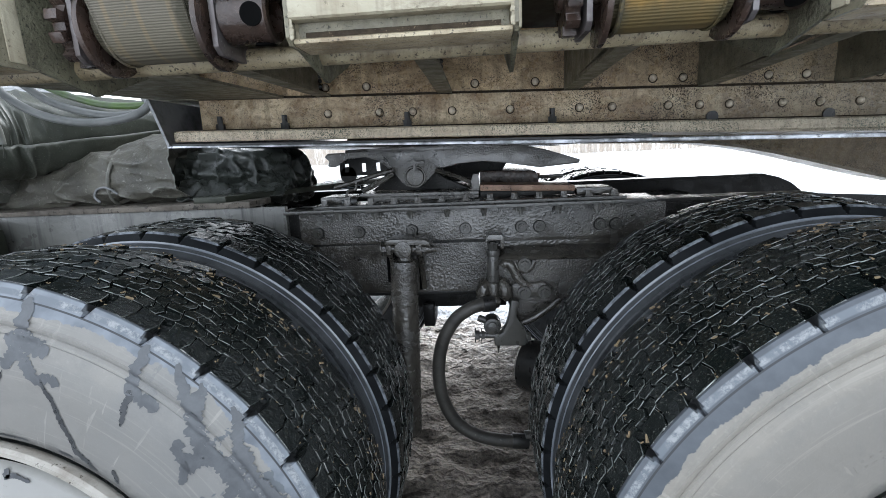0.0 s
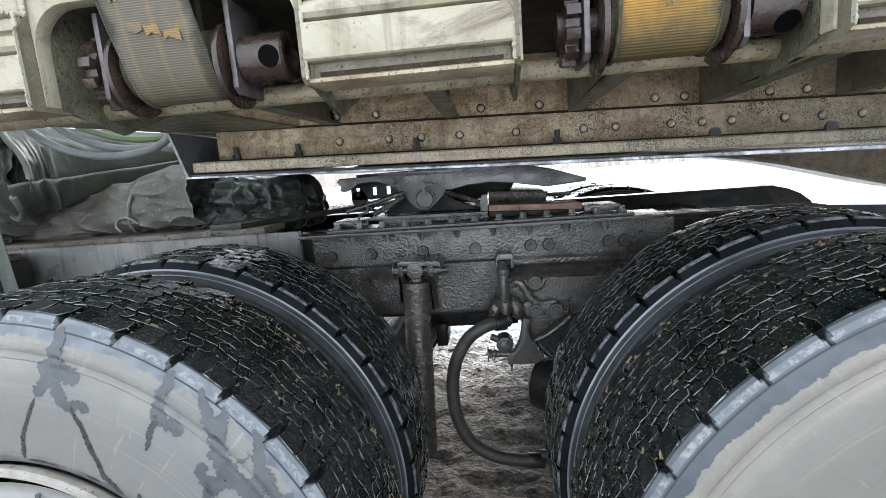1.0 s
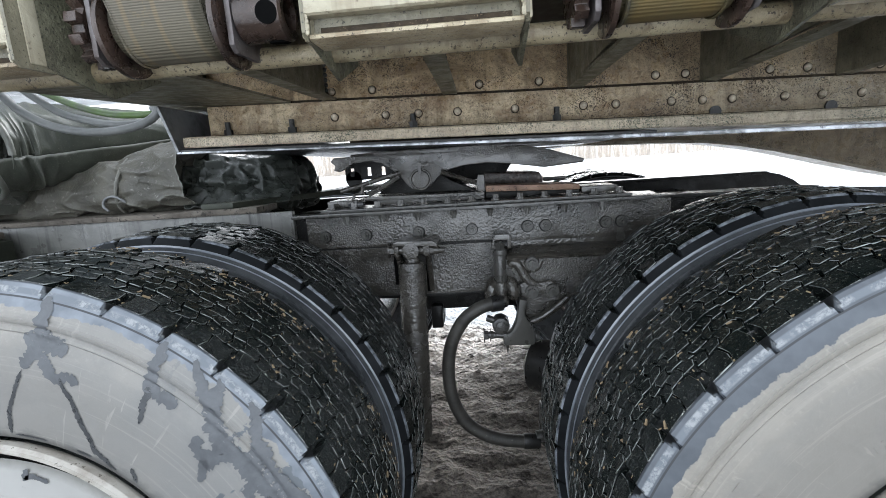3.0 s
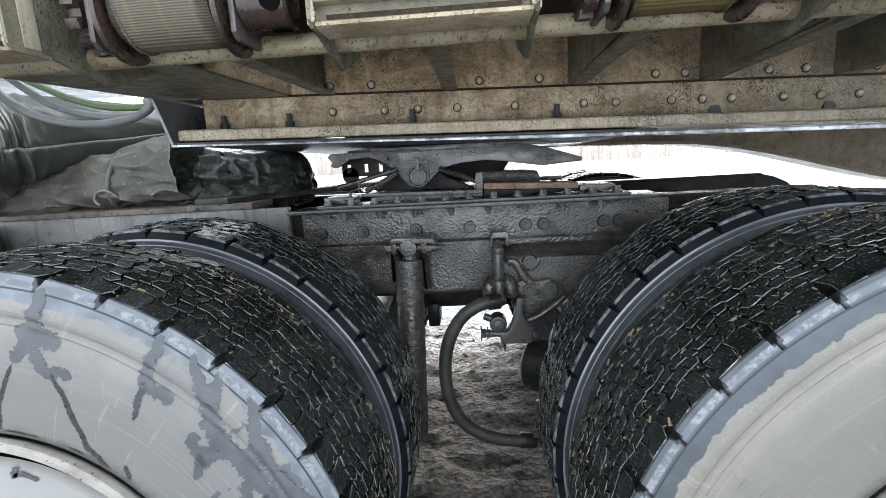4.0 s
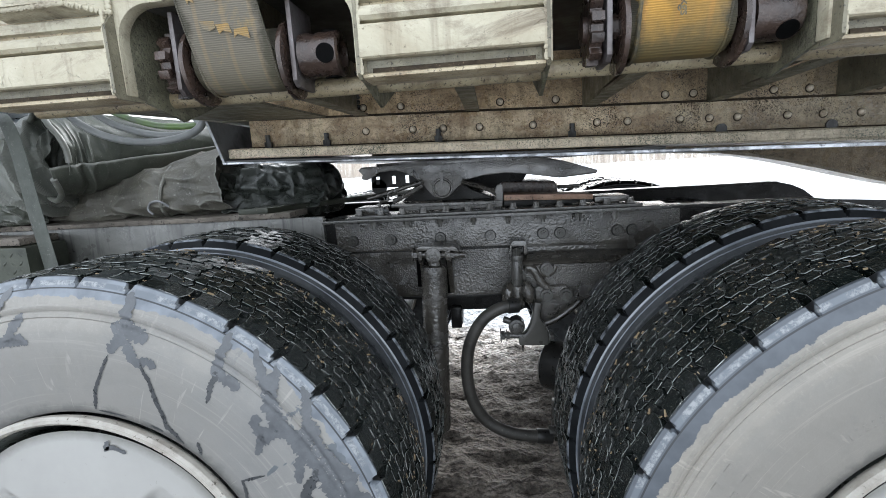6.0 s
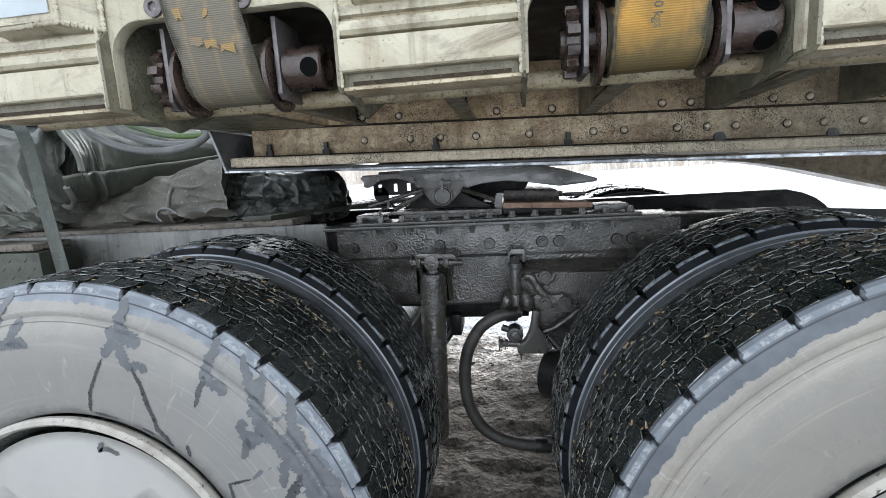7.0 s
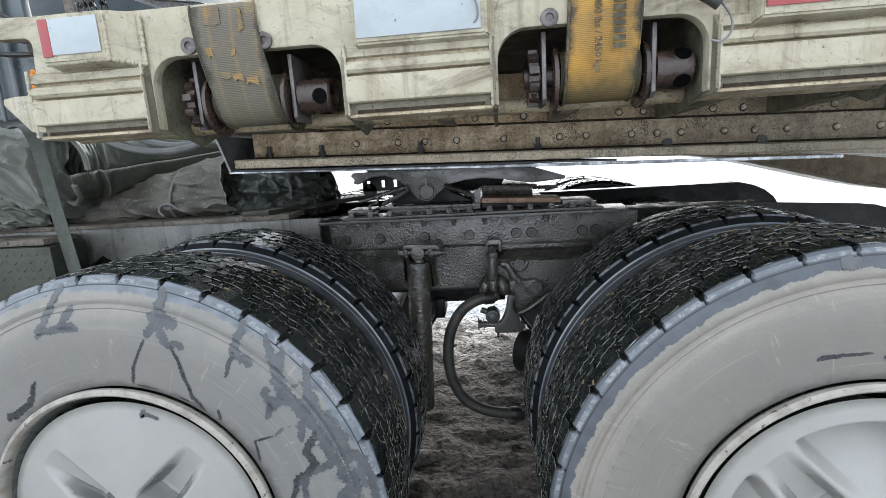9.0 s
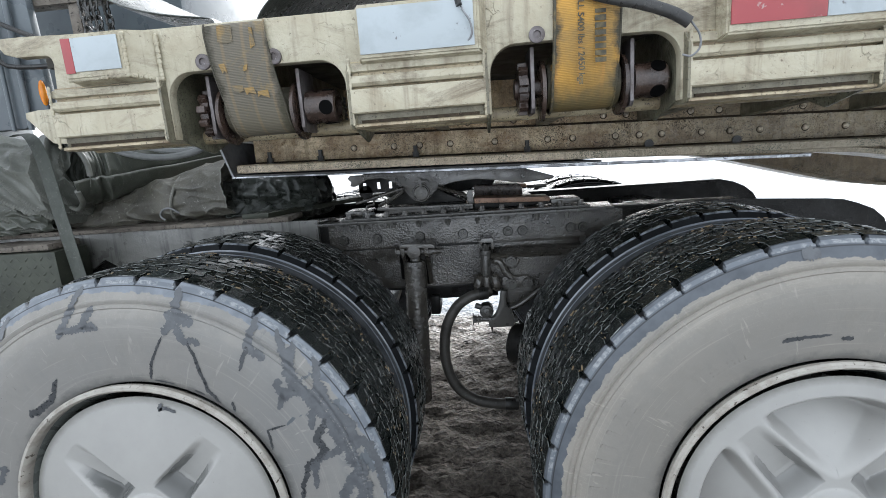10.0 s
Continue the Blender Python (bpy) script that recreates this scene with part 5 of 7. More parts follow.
# raised rib: from the corner round the upper boss, down to the two lower bosses
bm = bmesh.new()
tube(bm, [(0.106, 1.326, 0.846), (0.116, 1.322, 0.853), (0.128, 1.320, 0.846), (0.138, 1.320, 0.828), (0.150, 1.320, 0.806), (0.166, 1.320, 0.790)], 0.0125, 12, steps=5)
tube(bm, [(0.140, 1.324, 0.852), (0.150, 1.322, 0.836), (0.166, 1.322, 0.829), (0.183, 1.322, 0.838), (0.192, 1.324, 0.856)], 0.0075, 10, steps=5)
tube(bm, [(0.166, 1.320, 0.790), (0.190, 1.322, 0.786), (0.212, 1.322, 0.790), (0.228, 1.326, 0.784)], 0.010, 10, steps=5)
under(grimy(bm, 0.0025, 130), GREASE, "cast_rib", hanger)
bm = bmesh.new()
slab(bm, [(0.128, 0.792), (0.160, 0.802), (0.182, 0.792), (0.214, 0.796), (0.240, 0.786), (0.243, 0.766), (0.232, 0.750), (0.205, 0.754), (0.185, 0.757), (0.146, 0.746), (0.132, 0.752)], "y", 1.312, 1.333, 0.006)
under(bm, GREASE, "hanger_ear", hanger)
bm = bmesh.new()
tube(bm, [(0.150, 1.322, 0.676), (0.185, 1.318, 0.690), (0.225, 1.318, 0.716), (0.262, 1.322, 0.745)], 0.010, 10, steps=5)
under(bm, GREASE, "wear_pad", hanger)
for bx, bz in ((0.165, 0.852), (0.163, 0.771), (0.219, 0.772)):
    bm = bmesh.new()
    rod(bm, (bx, 1.330, bz), (bx, 1.302, bz), 0.0200, 24, 0.0175, bevel=0.003)
    hexbolt(bm, bx, 1.303, bz, 0.0125, 0.010)
    under(bm, BOLT_STEEL, "hanger_bolt", hanger)
bm = bmesh.new()
rod(bm, (0.079, 1.305, 0.880), (0.077, 1.305, 0.800), 0.0155, 26, 0.0170, bevel=0.003)
rod(bm, (0.079, 1.305, 0.896), (0.079, 1.305, 0.879), 0.0185, 24, bevel=0.003)
rod(bm, (0.079, 1.305, 0.915), (0.079, 1.305, 0.895), 0.0135, 6)
rod(bm, (0.079, 1.305, 0.918), (0.079, 1.305, 0.914), 0.0075, 10)
under(bm, GREASE_SMOOTH, "hanger_post", hanger)
bm = bmesh.new()
slab(bm, [(0.062, 0.930), (0.070, 0.938), (0.104, 0.938), (0.110, 0.930), (0.110, 0.900), (0.100, 0.897), (0.100, 0.922), (0.066, 0.922), (0.062, 0.90), (0.056, 0.90)], "y", 1.300, 1.376, 0.002)
under(bm, GREASE, "post_cap", hanger)
# the bushing: two fat lobes with the post end between them
for cx, rx in ((0.049, 0.0185), (0.110, 0.0185)):
    bm = bmesh.new()
    bmesh.ops.create_uvsphere(bm, u_segments=40, v_segments=28, radius=1.0, matrix=Matrix.LocRotScale((cx, 1.300, 0.783), Euler((0, radians(12 if cx < 0.08 else -12), 0)), (rx, 0.030, 0.034)))
    under(grimy(bm, 0.006, 110), GREASE, "bushing", hanger)
bm = bmesh.new()
rod(bm, (0.078, 1.300, 0.806), (0.078, 1.300, 0.752), 0.0185, 26, 0.0165, bevel=0.006)
bmesh.ops.create_uvsphere(bm, u_segments=28, v_segments=18, radius=1.0, matrix=Matrix.LocRotScale((0.079, 1.292, 0.752), None, (0.019, 0.022, 0.020)))
under(grimy(bm, 0.004, 120), GREASE, "bushing_core", hanger)
# smooth forged leg down to the clamp
bm = bmesh.new()
slab(bm, [(0.126, 0.757), (0.148, 0.752), (0.141, 0.725), (0.142, 0.702), (0.161, 0.676), (0.166, 0.650), (0.164, 0.622), (0.078, 0.622), (0.076, 0.650), (0.100, 0.662), (0.113, 0.690), (0.119, 0.715)][::-1], "y", 1.284, 1.318, 0.006)
under(bm, BOLT_STEEL, "forged_leg", hanger, "smooth worn steel leg")
bm = bmesh.new()
rod(bm, (0.030, 1.296, 0.652), (0.176, 1.296, 0.648), 0.0095, 14)
hexbolt(bm, 0.022, 1.296, 0.652, 0.0145, 0.014, "x")
hexbolt(bm, 0.040, 1.296, 0.652, 0.0130, 0.010, "x")
hexbolt(bm, 0.166, 1.296, 0.646, 0.0135, 0.013, "x")
under(bm, GREASE_SMOOTH, "clamp_bolt", hanger)
bm = bmesh.new()
rod(bm, (0.072, 1.283, 0.680), (0.072, 1.335, 0.680), 0.024, 26, bevel=0.006)
rod(bm, (0.072, 1.278, 0.680), (0.072, 1.285, 0.680), 0.015, 20, bevel=0.003)
rod(bm, (0.034, 1.305, 0.700), (0.058, 1.305, 0.690), 0.010, 12)
under(grimy(bm, 0.002, 120), GREASE_SMOOTH, "clamp_eye", hanger)
bm = bmesh.new()
rod(bm, (0.088, 1.29, 0.624), (0.088, 1.29, 0.600), 0.005, 8, 0.001)
under(bm, GREASE, "grease_drip", hanger)

hose = thing("air_hose", 0.06, 1.25, 0.74, "thick black air hose hanging in a loop", "hose")
bm = bmesh.new()
tube(bm, [(0.072, 1.272, 0.752), (0.040, 1.262, 0.752), (0.006, 1.255, 0.741), (-0.032, 1.25, 0.712), (-0.066, 1.246, 0.652), (-0.080, 1.244, 0.575), (-0.074, 1.242, 0.495), (-0.046, 1.242, 0.425), (0.000, 1.24, 0.384), (0.058, 1.24, 0.362), (0.14, 1.245, 0.350)], 0.0180, 18)
under(bm, HOSE, "hose_line", hose)
for a, b in (((0.118, 1.245, 0.353), (0.165, 1.25, 0.348)), ((0.045, 1.264, 0.752), (0.078, 1.275, 0.752))):
    bm = bmesh.new()
    rod(bm, a, b, 0.0215, 16, bevel=0.004)
    under(bm, RUBBER, "hose_end", hose)

chamber = thing("brake_chamber", 0.2, 1.2, 0.5, "round black brake chamber above the axle", "brake chamber")
bm = bmesh.new()
lathe(bm, [(0.10, 0.0), (0.10, 0.05), (0.085, 0.075), (0.02, 0.082), (0.012, 0.09), (-0.012, 0.09), (-0.02, 0.082), (-0.085, 0.078), (-0.105, 0.05), (-0.105, 0.0)], 36)
bmesh.ops.transform(bm, matrix=Matrix.Translation((0.245, 1.33, 0.525)) @ Matrix.Rotation(radians(60), 4, "Z"), verts=bm.verts[:])
under(bm, RUBBER, "chamber_body", chamber)
bm = bmesh.new()
box(bm, 0.17, 0.30, 1.27, 1.33, 0.31, 0.44, 0.02)
rod(bm, (0.155, 1.25, 0.364), (0.25, 1.26, 0.362), 0.016, 10)
under(bm, GREASE_SMOOTH, "chamber_bracket", chamber)

# ---- fifth wheel ----
fifth = thing("fifth_wheel", -0.14, 1.845, 1.1, "black greasy fifth wheel coupling under the trailer", "coupling")
bm = bmesh.new()
# top plate with open throat and two sloping tails
plan = [(-0.40, 1.62), (-0.37, 1.52), (-0.28, 1.45), (0.08, 1.445), (0.20, 1.47), (0.36, 1.56), (0.38, 1.64), (0.16, 1.76), (0.10, 1.80),
        (0.10, 1.89), (0.10, 1.90), (0.38, 2.05), (0.36, 2.13), (0.20, 2.22), (0.08, 2.245), (-0.28, 2.24), (-0.37, 2.17), (-0.40, 2.07)]
slab(bm, plan, "z", 1.172, 1.185, 0.002)
under(bm, GREASE, "top_plate", fifth)
for y, s in ((1.448, 1), (2.242, -1)):
    bm = bmesh.new()
    skirt = [(-0.405, 1.176), (-0.416, 1.166), (-0.402, 1.152), (-0.408, 1.138), (-0.392, 1.134), (-0.375, 1.140), (-0.345, 1.157), (-0.29, 1.160), (-0.25, 1.147), (-0.212, 1.117), (-0.186, 1.083), (-0.166, 1.066), (-0.138, 1.064),
             (-0.115, 1.076), (-0.092, 1.099), (-0.066, 1.117), (-0.014, 1.128), (0.057, 1.133), (0.127, 1.125), (0.225, 1.108), (0.338, 1.116), (0.342, 1.126), (0.24, 1.160), (0.17, 1.176), (-0.10, 1.180)]
    if s < 0:
        skirt = [(px, max(pz, 1.140) if px < -0.22 or px > -0.06 else pz) for px, pz in skirt]
    slab(bm, skirt, "y", y, y + 0.022 * s, 0.003)
    under(bm, GREASE, "side_skirt", fifth)
    bm = bmesh.new()
    rod(bm, (-0.143, y + 0.03 * s, 1.096), (-0.143, y - 0.012 * s, 1.096), 0.026, 24, bevel=0.004)
    under(bm, GREASE, "pivot_pin", fifth)
    bm = bmesh.new()
    lathe(bm, [(0.0, 0.033), (-0.007, 0.033), (-0.009, 0.031), (-0.009, 0.028), (-0.007, 0.0265), (0.0, 0.0265)], 40, closed=True)
    bmesh.ops.transform(bm, matrix=Matrix.Translation((-0.143, y, 1.096)) @ Matrix.Scale(s, 4, (0, 1, 0)), verts=bm.verts[:])
    bmesh.ops.recalc_face_normals(bm, faces=bm.faces[:])
    under(bm, GREASE, "pin_boss", fifth)
    bm = bmesh.new()
    box(bm, -0.165, -0.112, y - 0.014 * s, y + 0.002 * s, 1.134, 1.144, 0.002)
    box(bm, -0.147, -0.138, y - 0.016 * s, y + 0.002 * s, 1.112, 1.150, 0.002)
    hexbolt(bm, -0.143, y, 1.139, 0.009, 0.018 * s)
    under(bm, GREASE, "pin_lock", fifth)
    for hx, hz in ((-0.24, 1.155), (-0.09, 1.158)):
        bm = bmesh.new()
        hexbolt(bm, hx, y, hz, 0.010, 0.012 * s)
        under(bm, GREASE, "skirt_bolt", fifth)
bm = bmesh.new()
slots = (-0.371, -0.316, -0.270)
left = -0.394
for hx in slots:
    box(bm, left, hx - 0.0065, 1.524, 1.534, 1.104, 1.170)
    box(bm, hx - 0.0065, hx + 0.0065, 1.524, 1.534, 1.104, 1.116)
    box(bm, hx - 0.0065, hx + 0.0065, 1.524, 1.534, 1.142, 1.170)
    left = hx + 0.0065
box(bm, left, -0.215, 1.524, 1.534, 1.100, 1.170)
bmesh.ops.remove_doubles(bm, verts=bm.verts[:], dist=1e-4)
rod(bm, (-0.368, 1.524, 1.107), (-0.368, 1.534, 1.107), 0.026, 24)
under(bm, GREASE_DARK, "locking_plate", fifth)
bm = bmesh.new()
tube(bm, [(-0.378, 1.40, 1.076), (-0.29, 1.405, 1.098), (-0.20, 1.42, 1.121)], 0.0070, 10, steps=3)
tube(bm, [(-0.345, 1.40, 1.040), (-0.338, 1.40, 1.064), (-0.315, 1.402, 1.070), (-0.312, 1.40, 1.092)], 0.0045, 8, steps=3)
under(bm, GREASE, "release_handle", fifth)
for s, y in ((1, 1.45), (-1, 2.24)):
    bm = bmesh.new()
    slab(bm, [(-0.302, 1.046), (-0.302, 1.056), (0.045, 1.051), (0.045, 1.040)], "y", y - 0.062 * s, y + 0.09 * s, 0.002)
    slab(bm, [(-0.275, 1.030), (-0.275, 1.046), (0.045, 1.040), (0.045, 1.030)], "y", y - 0.045 * s, y + 0.09 * s, 0.002)
    under(bm, GREASE, "mounting_base", fifth)
    bm = bmesh.new()
    slab(bm, [(-0.285, 1.0565), (-0.225, 1.100), (-0.170, 1.125), (-0.110, 1.125), (-0.050, 1.085), (0.020, 1.052)], "y", y + 0.030 * s, y + 0.075 * s, 0.004)
    under(bm, GREASE_DARK, "saddle", fifth)
    bm = bmesh.new()
    tube(bm, [(-0.300, y - 0.03 * s, 1.062), (-0.255, y - 0.03 * s, 1.082), (-0.205, y - 0.028 * s, 1.108)], 0.008, 8, steps=2)
    under(bm, GREASE, "saddle_brace", fifth)
    bm = bmesh.new()
    tube(bm, [(-0.080, y - 0.020 * s, 1.114), (-0.02, y - 0.022 * s, 1.094), (0.030, y - 0.025 * s, 1.073)], 0.0075, 8, steps=2)
    under(bm, GREASE, "saddle_brace", fifth)
    bm = bmesh.new()
    slab(bm, [(0.026, 1.052), (0.024, 1.080), (0.030, 1.100), (0.046, 1.100), (0.048, 1.052)], "y", y - 0.055 * s, y - 0.045 * s, 0.002)
    under(bm, GREASE, "base_tab", fifth)
    bm = bmesh.new()
    slab(bm, [(0.050, 1.050), (0.050, 1.068), (0.316, 1.057), (0.316, 1.041)], "y", y - 0.055 * s, y + 0.07 * s, 0.002)
    under(bm, RUST_BAR, "slide_rail", fifth, "rust-brown sliding rail")
    bm = bmesh.new()
    slab(bm, [(0.050, 1.031), (0.050, 1.0490), (0.316, 1.0400), (0.316, 1.031)], "y", y - 0.050 * s, y + 0.06 * s, 0.002)
    under(bm, GREASE_DARK, "rail_foot", fifth)
    for x0, x1 in ((-0.42, -0.33), (0.32, 0.42)):
        bm = bmesh.new()
        box(bm, x0, x1, y - 0.06 * s, y + 0.05 * s, 1.030, 1.049, 0.004)
        under(bm, GREASE, "stop_block", fifth)
bm = bmesh.new()
rod(bm, (-0.355, 1.385, 1.033), (-0.315, 1.40, 1.036), 0.007, 10)
under(bm, STEEL_EDGE, "release_pin", fifth, "bright steel pin end")
bm = bmesh.new()
box(bm, -0.30, 0.28, 1.545, 2.15, 1.030, 1.048, 0.004)
under(bm, GREASE_SMOOTH, "slide_plate", fifth)
bm = bmesh.new()
slab(bm, [(-0.075, 1.075), (-0.08, 1.12), (-0.06, 1.171), (0.135, 1.171), (0.150, 1.13), (0.125, 1.092), (0.045, 1.090), (0.030, 1.075)], "y", 1.69, 2.0, 0.006)
under(bm, GREASE_DARK, "lock_housing", fifth)
bm = bmesh.new()
slab(bm, [(0.050, 1.049), (0.050, 1.098), (0.236, 1.090), (0.246, 1.070), (0.246, 1.049)], "y", 1.65, 2.04, 0.004)
under(bm, RUST, "slide_carrier", fifth)

# ---- trailer ----
trailer = thing("trailer_frame", 0, 1.2, 1.2, "cream flatbed trailer frame with riveted beams", "trailer")
# beam web behind the bolted channel, deepening towards the rear
for y, s in ((1.205, 1), (2.50, -1)):
    bm = bmesh.new()
    low = [(-0.63, 1.222), (0.95, 1.204)]
    curve = [(0.95 + 0.16 * i, 1.204 - 0.23 * (1 - math.cos(math.pi * min(1.0, i / 9))) / 2) for i in range(1, 10)]
    end = [(4.0, curve[-1][1])]
    slab(bm, low + curve + end + [(4.0, 1.438), (-0.63, 1.438)], "y", y, y + 0.010 * s)
    under(bm, WEB, "beam_web", trailer)
    bm = bmesh.new()
    line = [(x, z) for x, z in low + curve + end]
    for (xa, za), (xb, zb) in zip(line, line[1:]):
        y0, y1 = (y - 0.085, y + 0.085)
        a = [bm.verts.new((xa, yy, zz)) for yy, zz in ((y0, za - 0.014), (y1, za - 0.014), (y1, za), (y0, za))]
        b = [bm.verts.new((xb, yy, zz)) for yy, zz in ((y0, zb - 0.014), (y1, zb - 0.014), (y1, zb), (y0, zb))]
        for i in range(4):
            bm.faces.new((a[i], a[(i + 1) % 4], b[(i + 1) % 4], b[i]))
    bmesh.ops.remove_doubles(bm, verts=bm.verts[:], dist=1e-5)
    bmesh.ops.recalc_face_normals(bm, faces=bm.faces[:])
    under(bm, LIP, "lower_flange", trailer)

bm = bmesh.new()
slab(bm, [(1.189, 1.2230), (1.189, 1.297), (1.2045, 1.297), (1.2045, 1.2230)], "x", -0.632, 1.60, 0.002)
slab(bm, [(1.192, 1.294), (1.192, 1.302), (1.2045, 1.302), (1.2045, 1.294)], "x", 1.605, 3.0, 0.001)
under(bm, BEAM, "bolted_channel", trailer)
bm = bmesh.new()
slab(bm, [(1.111, 1.1960), (1.108, 1.1985), (1.108, 1.2170), (1.112, 1.2205), (1.1885, 1.2225), (1.1885, 1.2130), (1.1195, 1.2110), (1.1195, 1.1960)][::-1], "x", -0.655, 1.75)
under(bm, LIP, "channel_lip", trailer, "pale painted lip of the coupler channel")
bm = bmesh.new()
box(bm, -0.667, 0.42, 1.099, 2.60, 1.1860, 1.1915, 0.001)
under(bm, RUBBER, "coupler_plate", trailer)
# Narrow strip of plate whose colour carries its underside's snow reflection.
bm = bmesh.new()
box(bm, 0.425, 0.98, 1.099, 1.118, 1.1775, 1.1855, 0.001)
under(bm, WET_GLEAM_EDGE, "coupler_edge_bar", trailer)
bm = bmesh.new()
slab(bm, [(-0.667, 1.1820), (-0.667, 1.1860), (-0.655, 1.1870), (0.20, 1.1855), (0.98, 1.1860), (0.98, 1.1770), (0.20, 1.1770), (-0.20, 1.1805)], "y", 1.0935, 1.0988, 0.001)
under(bm, WET_GLEAM_EDGE, "plate_edge", trailer, "wet bare steel edge of the coupler plate with painted snow gleam")
bm = bmesh.new()
slab(bm, [(-0.667, 1.1862), (-0.700, 1.290), (-0.694, 1.292), (-0.661, 1.1875)], "y", 1.095, 2.60)
under(bm, STEEL_EDGE, "end_plate", trailer, "bare steel end plate of the coupler")
for i, bx in enumerate((-0.58, -0.417, -0.118, 0.221)):
    bm = bmesh.new()
    rod(bm, (bx, 1.181, 1.236), (bx, 1.181, 1.2575), 0.0065, 10)
    rod(bm, (bx, 1.181, 1.2225), (bx, 1.181, 1.2390), 0.0105, 6)
    under(bm, RUBBER, "stud", trailer, smooth=False)
for bx in (0.58, 0.83):
    bm = bmesh.new()
    rod(bm, (bx, 1.189, 1.231), (bx, 1.184, 1.231), 0.013, 20)
    under(bm, RUBBER, "plug", trailer)
for bx in (-0.311, -0.185, -0.105, -0.011, 0.125, 0.284, 0.358, 0.483, 0.552, 0.617, 0.731, 0.811, 0.895, 1.02, 1.13):
    bm = bmesh.new()
    dome(bm, bx, 1.188, 1.259, 0.0080, 0.0100)
    under(bm, RIVET, "rivet", trailer)
    # Dark ring round the rivet, set slightly low.
    bm = bmesh.new()
    lathe(bm, [(1.1888, 0.0080), (1.1876, 0.0087), (1.1880, 0.0098), (1.1892, 0.0106)], 14)
    bmesh.ops.translate(bm, verts=bm.verts[:], vec=(bx, 0, 1.258))
    under(bm, SEAM_DARK, "dirt_collar", trailer)
for bx in (-0.317, -0.216, 0.044, 0.185, 0.452, 0.519, 0.705, 0.786, 0.94, 1.02, 1.18):
    bm = bmesh.new()
    dome(bm, bx, 1.204, 1.321, 0.0080, 0.0100)
    under(bm, RIVET, "rivet", trailer)
    bm = bmesh.new()
    lathe(bm, [(1.2043, 0.0080), (1.2031, 0.0087), (1.2035, 0.0098), (1.2047, 0.0106)], 14)
    bmesh.ops.translate(bm, verts=bm.verts[:], vec=(bx, 0, 1.320))
    under(bm, SEAM_DARK, "dirt_collar", trailer)
for bx in (0.585, 0.70, 0.76):
    bm = bmesh.new()
    hexbolt(bm, bx, 1.105, 1.1855, 0.008, -0.008, "z")
    under(bm, GREASE_SMOOTH, "plate_bolt", trailer, smooth=False)
# cross plates between beam and side rail
for gx in (-0.335, -0.04, 0.255, 0.555, 0.85, 1.15):
    bm = bmesh.new()
    slab(bm, [(0.68, 1.318), (1.2045, 1.302), (1.2045, 1.436), (0.68, 1.436)], "x", gx - 0.004, gx + 0.004)
    box(bm, gx - 0.004, gx + 0.03, 0.70, 1.204, 1.300, 1.306)
    under(bm, OLIVE, "cross_plate", trailer)
    bm = bmesh.new()
    for k in range(9):
        dome(bm, gx + 0.006, 1.202, 1.312 + 0.012 * k, 0.006, 0.005)
    tagged(under(bm, GREASE_SMOOTH, "weld_bead", trailer), kind="stuff")
bm = bmesh.new()
box(bm, -0.74, 4.0, 0.61, 3.10, 1.4385, 1.468)
under(bm, DECK_UNDER, "deck", trailer)
bm = bmesh.new()
rod(bm, (-0.72, 0.668, 1.292), (4.0, 0.668, 1.292), 0.0135, 18)
under(bm, PIPE, "side_pipe", trailer)
bm = bmesh.new()
box(bm, -0.74, -0.63, 1.17, 2.55, 1.296, 1.4380, 0.004)
box(bm, -0.72, -0.42, 0.70, 1.20, 1.299, 1.304)
under(bm, OLIVE, "front_bolster", trailer)

# dark seams above and below the bolted channel
for z0, z1, y0 in ((1.2972, 1.3036, 1.2010), (1.2228, 1.2275, 1.1862)):
    bm = bmesh.new()
    box(bm, -0.63, 1.60, y0, y0 + 0.0025, z0, z1)
    under(bm, SEAM_DARK, "seam", trailer)
# the beams slope slightly down towards the rear
for child in trailer.children:
    for v in child.data.vertices:
        v.co.z -= 0.028 * v.co.x * max(0.0, min(1.0, (v.co.y - 0.70) / 0.38))

# side rail outline with winch windows open at the bottom and a hooked front end
def arc(cx, cz, r, a0, a1, n=7):
    return [(cx + r * math.cos(radians(a0 + (a1 - a0) * i / n)), cz + r * math.sin(radians(a0 + (a1 - a0) * i / n))) for i in range(n + 1)]


def window(x0, x1, top, r):
    # drawn from the right to the left along the lower edge
    return [(x1, 1.285)] + arc(x1 - r, top - r, r, 0, 90) + arc(x0 + r, top - r, r, 90, 180) + [(x0, 1.285)]


outline = [(-0.790, 1.474), (-0.782, 1.486), (-0.74, 1.486), (-0.50, 1.477), (4.0, 1.470), (4.0, 1.285)]
outline += window(0.735, 1.06, 1.400, 0.045)
outline += window(0.098, 0.413, 1.398, 0.045)
outline += window(-0.480, -0.155, 1.400, 0.045)
outline += [(-0.66, 1.290), (-0.722, 1.296), (-0.766, 1.345), (-0.764, 1.355), (-0.740, 1.358)] + arc(-0.708, 1.372, 0.014, 270, 360, 4) + arc(-0.702, 1.436, 0.014, 0, 90, 4) + [(-0.755, 1.451), (-0.778, 1.458)]
bm = bmesh.new()
slab(bm, outline, "y", 0.566, 0.588, 0.003)
under(bm, CREAM, "side_rail", trailer, "chipped cream side rail")
bm = bmesh.new()
box(bm, -0.70, 4.0, 0.5885, 0.66, 1.455, 1.4695, 0.003)
under(bm, CREAM, "rail_top", trailer)


